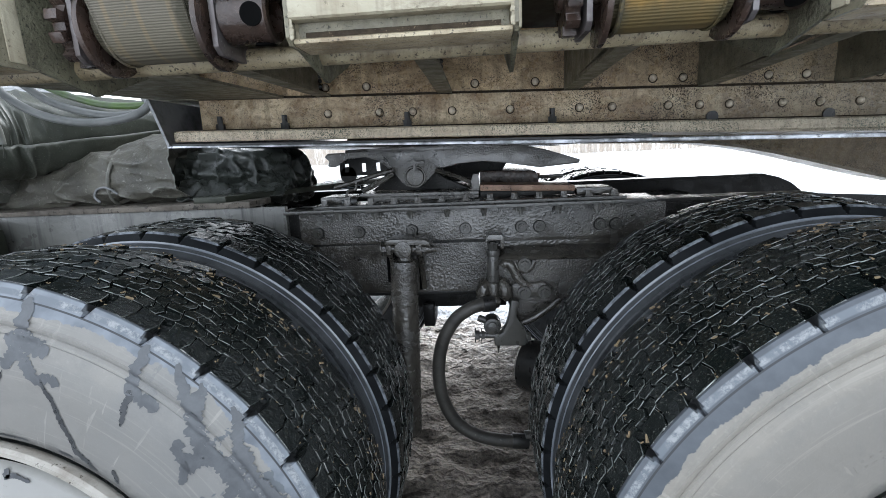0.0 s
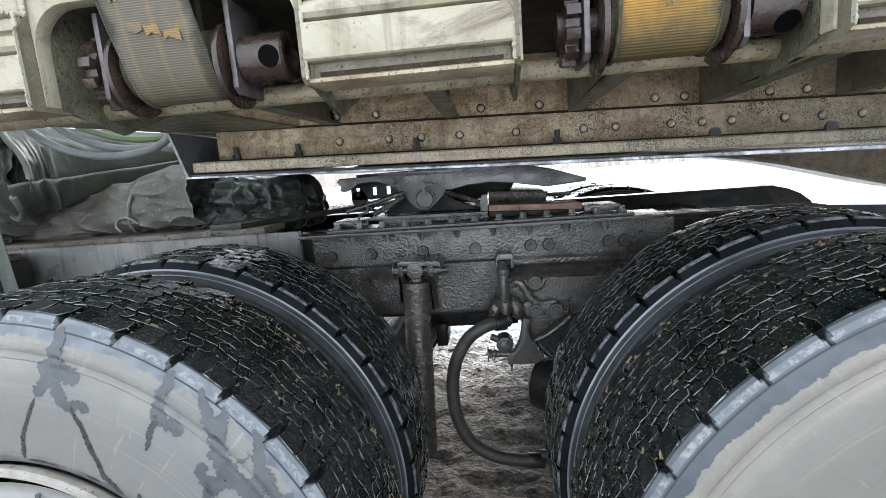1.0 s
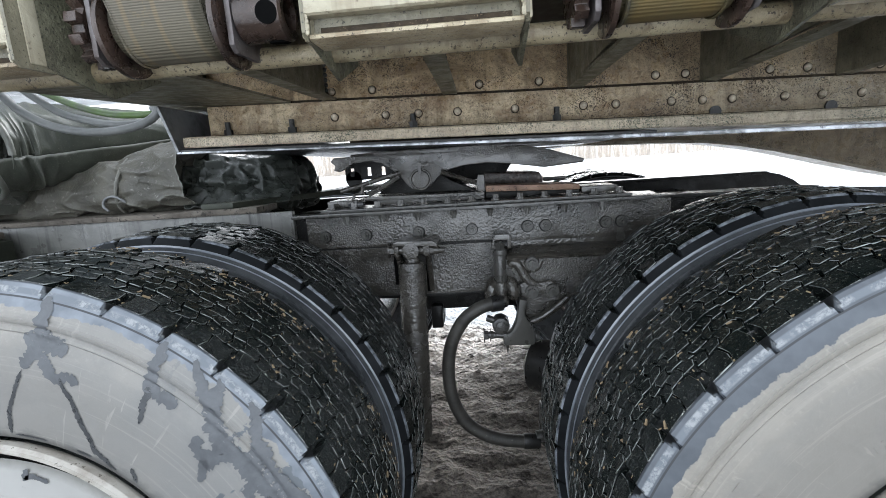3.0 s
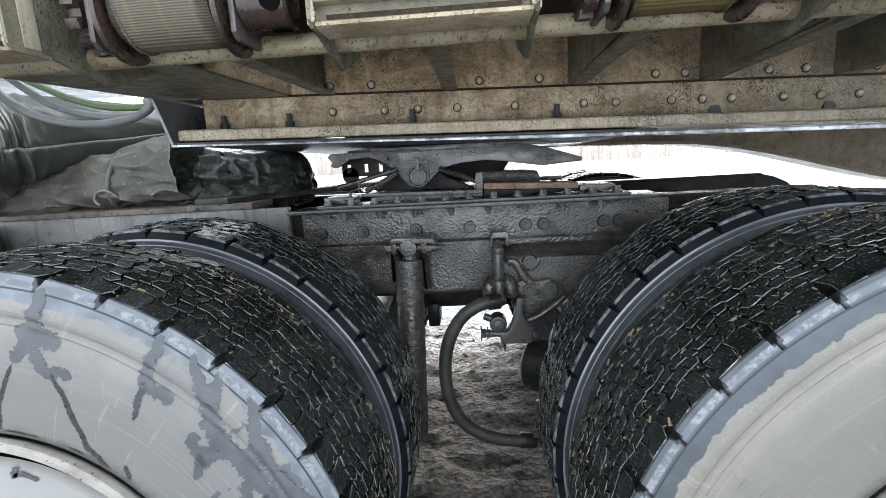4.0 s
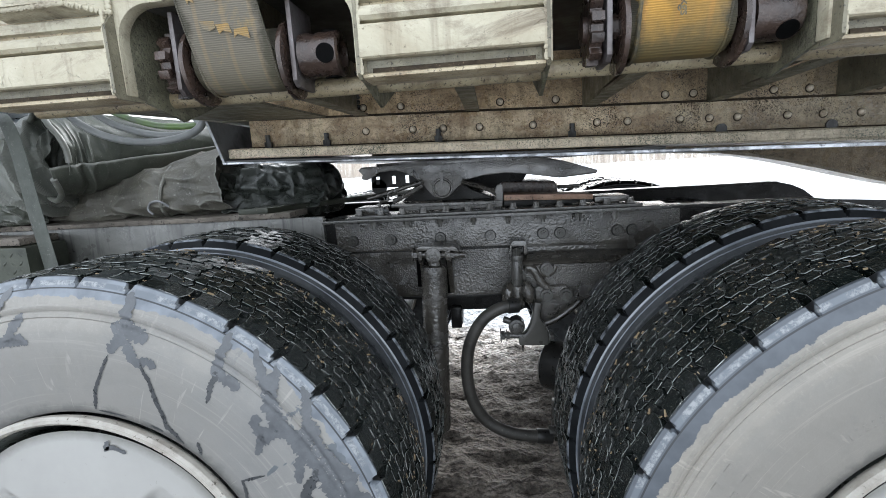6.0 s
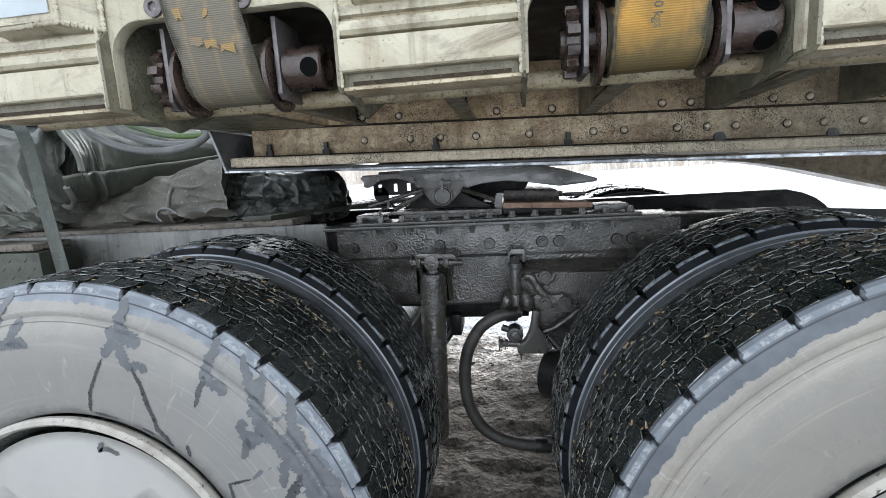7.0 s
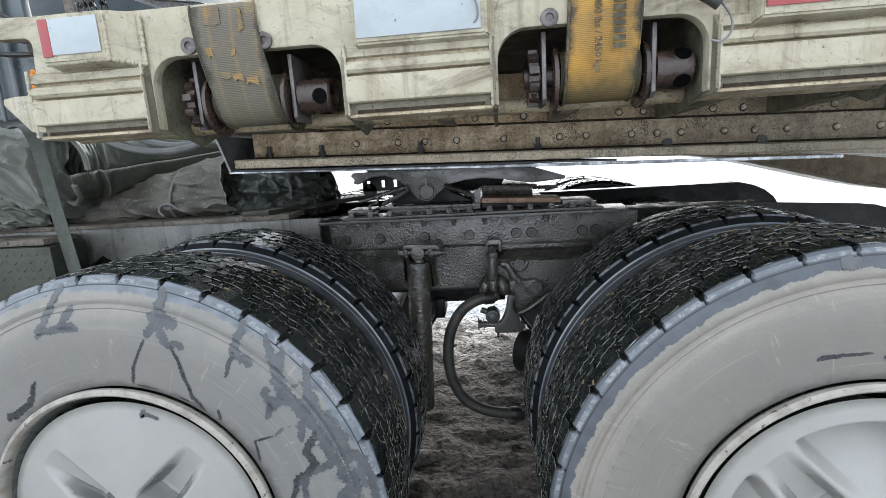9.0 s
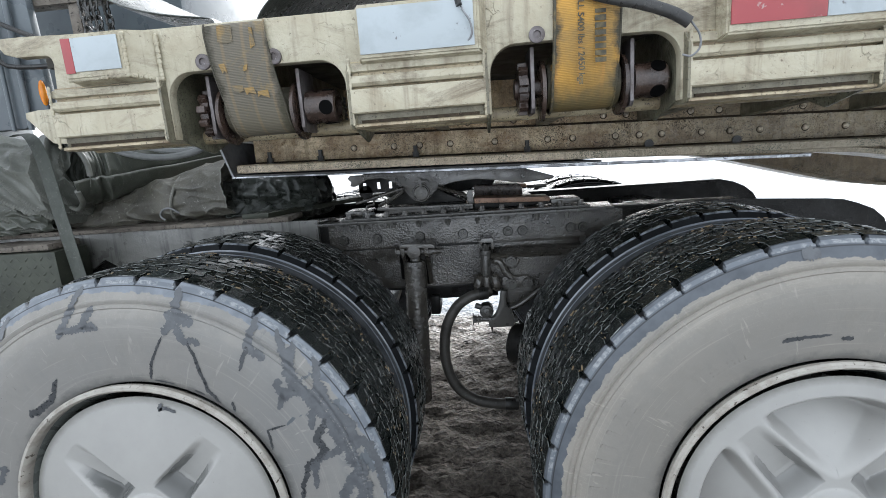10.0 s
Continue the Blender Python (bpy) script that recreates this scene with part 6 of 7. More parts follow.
BLOCK_FORMS = {
    "rail_step": [(0.5655, 1.390), (0.556, 1.386), (0.556, 1.374), (0.5655, 1.372)],
    "rail_rib": [(0.5655, 1.368), (0.553, 1.366), (0.549, 1.360), (0.549, 1.354), (0.553, 1.349), (0.5655, 1.348)],
    "rail_face": [(0.5655, 1.3455), (0.549, 1.3435), (0.5475, 1.341), (0.5475, 1.3050), (0.550, 1.3030), (0.5655, 1.3030)],
    "rail_back": [(0.600, 1.3025), (0.584, 1.3025), (0.584, 1.2872), (0.600, 1.2872)],
    "rail_lip": [(0.606, 1.2868), (0.560, 1.2868), (0.556, 1.2850), (0.556, 1.2812), (0.560, 1.2795), (0.606, 1.2795)],
}


def weld_line(points, r, rng):
    bm = bmesh.new()
    for (x0, y0, z0), (x1, y1, z1) in zip(points, points[1:]):
        d = math.dist((x0, y0, z0), (x1, y1, z1))
        n = max(2, int(d / (r * 0.5)))
        for i in range(n):
            t = i / n
            s = r * rng.uniform(0.55, 0.95)
            m = Matrix.LocRotScale((x0 + (x1 - x0) * t, y0 + (y1 - y0) * t, z0 + (z1 - z0) * t), None, (s, s * 0.8, s))
            bmesh.ops.create_icosphere(bm, subdivisions=1, radius=1.0, matrix=m)
    return bm


rng_w = random.Random(21)
for x0, x1 in ((-0.695, -0.487), (-0.143, 0.088), (0.422, 0.716), (1.08, 1.5)):
    for form, side in BLOCK_FORMS.items():
        bm = bmesh.new()
        slab(bm, side, "x", x0, x1)
        under(bm, CREAM_GRIMY if form in ("rail_lip", "rail_back") else CREAM, form, trailer)
    # Slot shade put into colour: olive back, dark strip along its foot.
    bm = bmesh.new()
    box(bm, x0 + 0.004, x1 - 0.004, 0.5630, 0.5654, 1.2872, 1.3026)
    under(bm, OLIVE, "block_recess", trailer)
    bm = bmesh.new()
    box(bm, x0 + 0.012, x1 - 0.012, 0.5605, 0.5628, 1.2870, 1.2925)
    under(bm, SEAM_DARK, "caked_dirt", trailer)
    bm = bmesh.new()
    box(bm, x0 + 0.001, x1 - 0.001, 0.5636, 0.5654, 1.3445, 1.3915)
    under(bm, CREAM_GRIMY, "groove_back", trailer)
    tagged(under(weld_line([(x0, 0.552, 1.392), (x0, 0.55, 1.345), (x0, 0.55, 1.284)], 0.0042, rng_w), CREAM, "weld_bead", trailer), kind="stuff")
    tagged(under(weld_line([(x1, 0.552, 1.392), (x1, 0.55, 1.345), (x1, 0.55, 1.284)], 0.0042, rng_w), CREAM, "weld_bead", trailer), kind="stuff")
    for bx in (x0 - 0.003, x1 + 0.003):
        if bx < -0.6:
            continue
        bm = bmesh.new()
        slab(bm, [(0.5475, 1.286), (0.5475, 1.372), (0.565, 1.392), (0.625, 1.392), (0.625, 1.290), (0.60, 1.279), (0.556, 1.279)], "x", bx - 0.0022, bx + 0.0022)
        under(bm, OLIVE, "end_plate", trailer)
# upper boxes that carry the reflectors
def reflector_box(x0, x1, z0, z1, y_front, slope):
    bm = bmesh.new()
    a = [bm.verts.new(p) for p in ((x0, 0.5655, z0 - 0.006), (x1 + slope, 0.5655, z0 - 0.006), (x1 + slope, 0.5655, z1 + 0.004), (x0, 0.5655, z1 + 0.004))]
    b = [bm.verts.new(p) for p in ((x0 + 0.004, y_front, z0), (x1, y_front, z0), (x1, y_front, z1), (x0 + 0.004, y_front, z1))]
    bm.faces.new(a), bm.faces.new(b[::-1])
    for i in range(4):
        bm.faces.new((a[i], a[(i + 1) % 4], b[(i + 1) % 4], b[i]))
    bmesh.ops.recalc_face_normals(bm, faces=bm.faces[:])
    bmesh.ops.bevel(bm, geom=bm.edges[:], offset=0.003, segments=2, affect="EDGES")
    return bm


under(reflector_box(-0.640, -0.522, 1.396, 1.470, 0.528, 0.036), CREAM, "marker_box", trailer)
tagged(under(weld_line([(-0.636, 0.535, 1.397), (-0.520, 0.529, 1.397), (-0.486, 0.562, 1.391)], 0.0050, rng_w), CREAM, "weld_bead", trailer), kind="stuff")
tagged(under(weld_line([(-0.484, 0.562, 1.392), (-0.484, 0.562, 1.468)], 0.006, rng_w), CREAM, "weld_bead", trailer), kind="stuff")
tagged(under(weld_line([(-0.521, 0.529, 1.400), (-0.521, 0.529, 1.466)], 0.0055, rng_w), CREAM, "weld_bead", trailer), kind="stuff")
bm = bmesh.new()
box(bm, -0.6145, -0.530, 0.5257, 0.5276, 1.408, 1.463, 0.0008)
under(bm, REFLECT_WHITE, "white_reflector", trailer, "scuffed white reflector tape")
bm = bmesh.new()
box(bm, -0.632, -0.6150, 0.5257, 0.5276, 1.406, 1.463, 0.0008)
under(bm, REFLECT_RED, "red_reflector", trailer, "faded red reflector tape")
under(reflector_box(-0.124, 0.082, 1.388, 1.474, 0.540, 0.014), CREAM, "marker_box", trailer)
bm = bmesh.new()
box(bm, -0.117, 0.074, 0.5370, 0.5396, 1.396, 1.468, 0.001)
under(bm, REFLECT_WHITE, "white_reflector", trailer, "scuffed white reflector plate")
under(reflector_box(0.464, 0.74, 1.376, 1.476, 0.532, 0.02), CREAM, "marker_box", trailer)
bm = bmesh.new()
box(bm, 0.472, 0.613, 0.5290, 0.5316, 1.389, 1.470, 0.0008)
under(bm, REFLECT_RED, "red_reflector", trailer, "red reflector tape")
bm = bmesh.new()
box(bm, 0.6135, 0.735, 0.5290, 0.5316, 1.389, 1.470, 0.0008)
under(bm, REFLECT_WHITE, "white_reflector", trailer, "white reflector tape")
tagged(under(weld_line([(0.468, 0.54, 1.379), (0.75, 0.536, 1.379)], 0.004, rng_w), CREAM, "weld_bead", trailer), kind="stuff")
# pocket walls and backs behind the windows
for x0, x1 in ((-0.480, -0.155), (0.098, 0.413), (0.735, 1.06)):
    for a, b in ((x0 - 0.006, x0 - 0.001), (x1 + 0.001, x1 + 0.006)):
        bm = bmesh.new()
        slab(bm, [(0.589, 1.284), (0.589, 1.41), (0.80, 1.43), (0.80, 1.300), (0.69, 1.260)], "x", a, b)
        under(bm, POCKET, "pocket_wall", trailer)
for bx, bz in ((0.178, 1.408), (-0.276, 1.412), (-0.405, 1.414)):
    bm = bmesh.new()
    lathe(bm, [(0.0, 0.0135), (-0.004, 0.0135), (-0.005, 0.012), (-0.005, 0.0065), (-0.002, 0.006), (-0.002, 0.0)], 20)
    bmesh.ops.transform(bm, matrix=Matrix.Translation((bx, 0.5655, bz)), verts=bm.verts[:])
    under(bm, WINCH_STEEL, "rail_bolt", trailer)


# ---- strap winches ----
def strap_winch(x, mat_strap, label, first):
    """A cargo winch: ratchet gear, side plates, drum wound with strap, slotted bar head."""
    w = thing("strap_winch", x, 0.63, 1.335, label, "winch", "strap winches")
    zc, yc = 1.330, 0.625
    for s in (-0.088, 0.082):
        bm = bmesh.new()
        slab(bm, [(0.590, 1.395), (0.590, 1.292), (0.60, 1.284), (0.655, 1.284), (0.665, 1.292), (0.665, 1.395)], "x", x + s - 0.0035, x + s + 0.0035, 0.0015)
        under(bm, WINCH_STEEL, "side_plate", w)
    bm = bmesh.new()
    n = 11
    pts = []
    for i in range(n):
        for k, r in ((0.0, 0.046), (0.45, 0.046), (0.5, 0.036), (0.95, 0.036)):
            a = 2 * math.pi * (i + k) / n
            pts.append((yc + r * math.cos(a), zc + r * math.sin(a)))
    slab(bm, pts, "x", x - 0.112, x - 0.096, 0.001)
    under(bm, RUST, "ratchet_gear", w, "rusty toothed ratchet wheel")
    for s in (-0.073, 0.066):
        bm = bmesh.new()
        rod(bm, (x + s, yc, zc - 0.006), (x + s + 0.007, yc, zc - 0.006), 0.053, 36, bevel=0.0015)
        under(bm, RUST, "drum_flange", w)
    bm = bmesh.new()
    rod(bm, (x - 0.118, yc, zc), (x + 0.10, yc, zc), 0.018, 20)
    under(bm, RUST, "drum_shaft", w)
    bm = bmesh.new()
    lathe(bm, [(0.088, 0.0), (0.088, 0.030), (0.094, 0.0305), (0.108, 0.029), (0.120, 0.0305), (0.142, 0.0305), (0.145, 0.028), (0.145, 0.020), (0.118, 0.019), (0.118, 0.0)], 40)
    bmesh.ops.transform(bm, matrix=Matrix.Translation((x, yc - 0.006, zc - 0.002)) @ Matrix.Rotation(radians(-90), 4, "Z"), verts=bm.verts[:])
    under(bm, RUST, "bar_head", w, "brown steel winch head with bar holes")
    for a in (first, first + 90, first + 180, first + 270):
        bm = bmesh.new()
        d = Vector((0, math.cos(radians(a)), math.sin(radians(a))))
        c = Vector((x + 0.128, yc - 0.006, zc - 0.002))
        rod(bm, c + d * 0.0285, c + d * 0.0309, 0.0128, 24)
        under(bm, HOLE, "bar_hole", w)
    bm = bmesh.new()
    lathe(bm, [(-0.062, 0.030), (-0.062, 0.040), (0.062, 0.039), (0.062, 0.030)], 40)
    bmesh.ops.transform(bm, matrix=Matrix.Translation((x, yc, zc)) @ Matrix.Rotation(radians(90), 4, "Z"), verts=bm.verts[:])
    under(bm, mat_strap, "wound_strap", w)
    return w


strap_winch(-0.330, STRAP_GREY, "rusty ratchet winch in the rail wound with grimy strap", 188)
strap_winch(0.260, STRAP_GOLD, "rusty ratchet winch in the rail wound with gold strap", 138)


def strap(name, x_top, x_low, half, mat, label):
    """Flat webbing from over the rail down round the winch drum."""
    t = thing(name, x_low, 0.56, 1.4, label, "strap", "cargo straps")
    bm = bmesh.new()
    side = [(0.95, 1.490, 0.0), (0.70, 1.484, 0.0), (0.600, 1.480, 0.0), (0.572, 1.477, 0.02), (0.562, 1.468, 0.05), (0.559, 1.44, 0.2), (0.561, 1.40, 0.45), (0.567, 1.365, 0.7), (0.5765, 1.335, 0.9),
            (0.586, 1.308, 1.0), (0.600, 1.291, 1.0), (0.622, 1.284, 1.0), (0.648, 1.290, 1.0), (0.664, 1.308, 1.0)]
    outer, inner = [], []
    nx = 8
    for y, z, k in side:
        xc = x_top + (x_low - x_top) * k
        outer.append([bm.verts.new((xc - half + 2 * half * i / nx, y - 0.0012 * math.sin(math.pi * i / nx), z)) for i in range(nx + 1)])
    for a, b in zip(outer, outer[1:]):
        for i in range(nx):
            bm.faces.new((a[i], a[i + 1], b[i + 1], b[i]))
    bmesh.ops.recalc_face_normals(bm, faces=bm.faces[:])
    ob = under(bm, mat, "webbing", t)
    sol = ob.modifiers.new("thick", "SOLIDIFY")
    sol.thickness, sol.offset = 0.003, 0.0
    sub = ob.modifiers.new("soft", "SUBSURF")
    sub.levels = sub.render_levels = 2
    for e in (-1, 1):
        bm = bmesh.new()
        tube(bm, [(x_top + (x_low - x_top) * k + e * (half - 0.0006), y + 0.0005, z) for y, z, k in side[2:]], 0.0028 if mat is STRAP_GOLD and e < 0 else 0.0019, 6, steps=3)
        under(bm, INK if e < 0 and mat is STRAP_GOLD else mat, "selvedge", t)
    return t


grey = strap("cargo_strap", -0.342, -0.325, 0.055, STRAP_GREY, "grimy grey and yellow ratchet strap over the rail")
gold = strap("cargo_strap", 0.262, 0.258, 0.054, STRAP_GOLD, "gold ratchet strap with faded black print")


def print_line(text, size, x, z, parent, mat):
    cu = bpy.data.curves.new("print", "FONT")
    cu.body, cu.size, cu.extrude, cu.offset = text, size, 0.0002, 0.00035
    tmp = bpy.data.objects.new("tmp_print", cu)
    me = bpy.data.meshes.new_from_object(tmp)
    bpy.data.objects.remove(tmp)
    me.materials.append(mat)
    ob = new("printed_text", me)
    ob.parent = parent
    ob.matrix_parent_inverse = Matrix.Translation(-parent.location)
    ob.matrix_basis = pose(x, 0.5545, z, 0, 0, 0) @ pose(0, 0, 0, 90, 90, 0)
    return ob


print_line("WLL 5400 lbs / 2450 kgs", 0.0145, 0.244, 1.468, gold, INK)
rng_p = random.Random(2)
z = 1.470
for i in range(11):
    h = rng_p.uniform(0.006, 0.009)
    if i != 2:
        bm = bmesh.new()
        box(bm, 0.271, 0.289, 0.5540, 0.5546, z - h, z)
        under(bm, INK, "printed_bar", gold)
    z -= h + 0.003


# faded yellow print on the grimy strap: plain shapes
rng_y = random.Random(17)
for x0, x1, z0, z1, y in ((-0.370, -0.344, 1.440, 1.470, 0.5590), (-0.313, -0.303, 1.428, 1.462, 0.5590), (-0.373, -0.362, 1.392, 1.404, 0.5612), (-0.334, -0.322, 1.392, 1.400, 0.5612),
                          (-0.358, -0.338, 1.358, 1.370, 0.5672), (-0.338, -0.318, 1.354, 1.365, 0.5680), (-0.318, -0.297, 1.348, 1.359, 0.5700)):
    bm = bmesh.new()
    slab(bm, [(px_ + rng_y.uniform(-0.0035, 0.0035), pz_ + rng_y.uniform(-0.0035, 0.0035)) for px_, pz_ in ((x0, z0), ((x0 + x1) / 2, z0), (x1, z0), (x1, z1), ((x0 + x1) / 2, z1), (x0, z1))], "y", y - 0.0030, y - 0.0024)
    under(bm, YELLOW_PRINT, "printed_bar", grey)


def hook(x, z, flip):
    h = thing("bungee_hook", x, 0.535, z, "black rubber strap end with a wire hook", "hook", "rubber straps with hooks")
    bm = bmesh.new()
    tube(bm, [(x, 0.545, z + 0.012), (x + 0.006 * flip, 0.532, z - 0.004), (x + 0.016 * flip, 0.530, z - 0.022), (x + 0.018 * flip, 0.534, z - 0.040), (x + 0.008 * flip, 0.54, z - 0.050), (x - 0.004 * flip, 0.545, z - 0.046)], 0.0017, 8)
    under(bm, STEEL_EDGE, "wire_hook", h)
    return h


h1 = hook(0.052, 1.452, 1)
bm = bmesh.new()
tube(bm, [(0.040, 0.66, 1.500), (0.042, 0.58, 1.492), (0.046, 0.545, 1.478), (0.052, 0.538, 1.456)], 0.010, 10, 0.5)
under(bm, RUBBER, "rubber_band", h1)
h2 = hook(0.410, 1.400, 1)
bm = bmesh.new()
tube(bm, [(0.17, 0.66, 1.500), (0.23, 0.58, 1.482), (0.283, 0.541, 1.450), (0.34, 0.533, 1.432), (0.385, 0.531, 1.414), (0.410, 0.531, 1.398)], 0.0095, 10, 0.7)
under(bm, RUBBER, "rubber_band", h2)


# ---- load on the tractor deck behind the cab ----
def bundle(name, spine, radii, mat, label, rough, scale, seed, flat=1.0, parent=None, seg=120, sharp=1.0):
    """A rolled or stuffed length of sheeting with folds along it."""
    bm = bmesh.new()
    pts = [Vector(p) for p in spine]
    n = 170
    rings = []
    for i in range(n + 1):
        t = i / n * (len(pts) - 1)
        k = min(int(t), len(pts) - 2)
        u = t - k
        p = pts[k].lerp(pts[k + 1], u * u * (3 - 2 * u) if len(pts) > 2 else u)
        r = radii[k] + (radii[k + 1] - radii[k]) * u
        way = (pts[k + 1] - pts[k]).normalized()
        a1 = way.cross(Vector((0, 0, 1))).normalized()
        a2 = a1.cross(way)
        row = []
        for j in range(seg):
            a = 2 * math.pi * j / seg
            d = a1 * math.cos(a) + a2 * math.sin(a) * flat
            q = p + d * r
            # sharp ridges where facets of the crumpled sheet meet
            w = Vector((q.x * 0.7 + q.z * 0.5, q.y, q.z - q.x * 0.35)) * scale
            w += noise.noise_vector(w * 0.5 + Vector((seed, 0, 0))) * 0.6
            big = noise.voronoi(w + Vector((seed, 0, seed)))[0]
            small = noise.voronoi(w * 2.3 + Vector((0, seed, 3)))[0]
            tiny = noise.voronoi(w * 5.1 + Vector((seed, 7, 0)))[0]
            high = 0.45 - (big[1] - big[0]) + (0.22 - 0.55 * (small[1] - small[0])) + sharp * (0.08 - 0.22 * (tiny[1] - tiny[0]))
            q = q + d * rough * high * 0.95
            row.append(bm.verts.new(q))
        rings.append(row)
    for a, b in zip(rings, rings[1:]):
        for j in range(seg):
            bm.faces.new((a[j], a[(j + 1) % seg], b[(j + 1) % seg], b[j]))
    for row, s in ((rings[0], -1), (rings[-1], 1)):
        mid = sum((v.co for v in row), Vector()) / seg
        # the tucked-in end
        inner = [bm.verts.new(mid + (v.co - mid) * 0.45 - (pts[-1] - pts[0]).normalized() * s * rough * 1.2) for v in row]
        for j in range(seg):
            bm.faces.new((row[j], row[(j + 1) % seg], inner[(j + 1) % seg], inner[j]))
        bm.faces.new(inner)
    bmesh.ops.smooth_vert(bm, verts=bm.verts[:], factor=0.5, use_axis_x=True, use_axis_y=True, use_axis_z=True)
    bmesh.ops.recalc_face_normals(bm, faces=bm.faces[:])
    if parent is not None:
        return under(bm, mat, name, parent)
    return tagged(part(name, bm, mat), label, "tarpaulin", "folded tarpaulins on the deck")


def tarp_roll(spine, radii, mat, parent, folds, depth, twist, seed, ragged=0.0, hollow=0.05, left_folds=0.0, tie=-9.0, crease=1.6):
    """A tied roll of heavy sheeting: long slanting folds, an open end with a ragged hem."""
    bm = bmesh.new()
    pts = [Vector(p) for p in spine]
    rng = random.Random(seed)
    creases = [(rng.uniform(0.6, len(pts) - 1.0), rng.uniform(0, 2 * math.pi), rng.uniform(-0.7, 0.7), rng.uniform(0.005, 0.012), rng.uniform(0.4, 1.0) * depth * crease) for _ in range(34)]
    n, seg = 200, 150
    rings = []
    for i in range(n + 1):
        t = i / n * (len(pts) - 1)
        k = min(int(t), len(pts) - 2)
        u = t - k
        e = u * u * (3 - 2 * u)
        p = pts[k].lerp(pts[k + 1], u)
        r = radii[k] + (radii[k + 1] - radii[k]) * (0.5 * u + 0.5 * e)
        way = (pts[-1] - pts[0]).normalized()
        a1 = way.cross(Vector((0, 0, 1))).normalized()
        a2 = a1.cross(way)
        row = []
        for j in range(seg):
            a = 2 * math.pi * j / seg
            d = a1 * math.cos(a) + a2 * math.sin(a)
            c = Vector((math.cos(a + twist * t), math.sin(a + twist * t), 0)) * folds
            soft = noise.noise(c + Vector((0, seed, t * 0.9)))
            sharp = 1.0 - 2.0 * abs(noise.noise(c * 1.7 + Vector((seed, 3, t * 1.6))))
            local = left_folds * max(0.0, 1.0 - t / 1.75) * (1.0 - 2.4 * abs(noise.noise(Vector((math.cos(a) * 2.2, math.sin(a) * 2.2, t * 5 + seed)))))
            near_tie = math.exp(-((t - tie) / 0.22) ** 2)
            pleat = 0.010 * near_tie * noise.noise(Vector((math.cos(a) * 3.5, math.sin(a) * 3.5, seed)))
            r_here = r * (1 - 0.12 * math.exp(-((t - tie) / 0.10) ** 2)) + pleat
            gather = 0.0
            if left_folds:
                s = p.x + 0.05 * math.sin(a * 1.5 + 0.6) + 0.03 * noise.noise(Vector((math.cos(a) * 2, math.sin(a) * 2, seed)))
                for at, high, wide in ((-1.52, 0.034, 0.040), (-1.435, 0.026, 0.022), (-1.36, 0.012, 0.014)):
                    gather += high * math.exp(-((s - at) / wide) ** 2)
                gather -= 0.03 * math.exp(-((s + 1.475) / 0.016) ** 2)
            r_here += gather
            pull = 0.0
            for at, side, lean, wide, high in creases:
                off = ((a - side - lean * (t - at) + math.pi) % (2 * math.pi) - math.pi) * r
                fade = max(0.0, 1.0 - ((t - at) / 0.8) ** 2)
                pull += high * fade * (math.exp(-abs(off) / wide) - 0.45 * math.exp(-abs(off - 2.6 * wide) / (1.6 * wide)))
            q = p + d * (r_here + depth * (soft + 0.7 * max(0.0, sharp) ** 2) + local + pull)
            if ragged and i > n - 8:
                q += way * ragged * (i - n + 8) / 8 * (noise.noise(Vector((a * 1.6, seed, 1))) * 1.5 + 0.35 * noise.noise(Vector((a * 5, seed, 2))))
            row.append(bm.verts.new(q))
        rings.append(row)
    for step in range(1, 5):
        last = rings[n]
        mid = sum((v.co for v in last), Vector()) / seg
        rings.append([bm.verts.new(mid + (v.co - mid) * (1 - 0.10 * step) - (pts[-1] - pts[0]).normalized() * hollow * step * 0.6) for v in last])
    for a, b in zip(rings, rings[1:]):
        for j in range(seg):
            bm.faces.new((a[j], a[(j + 1) % seg], b[(j + 1) % seg], b[j]))
    bm.faces.new(rings[0])
    bm.faces.new(rings[-1])
    bmesh.ops.recalc_face_normals(bm, faces=bm.faces[:])
    return under(bm, mat, "sheet", parent)


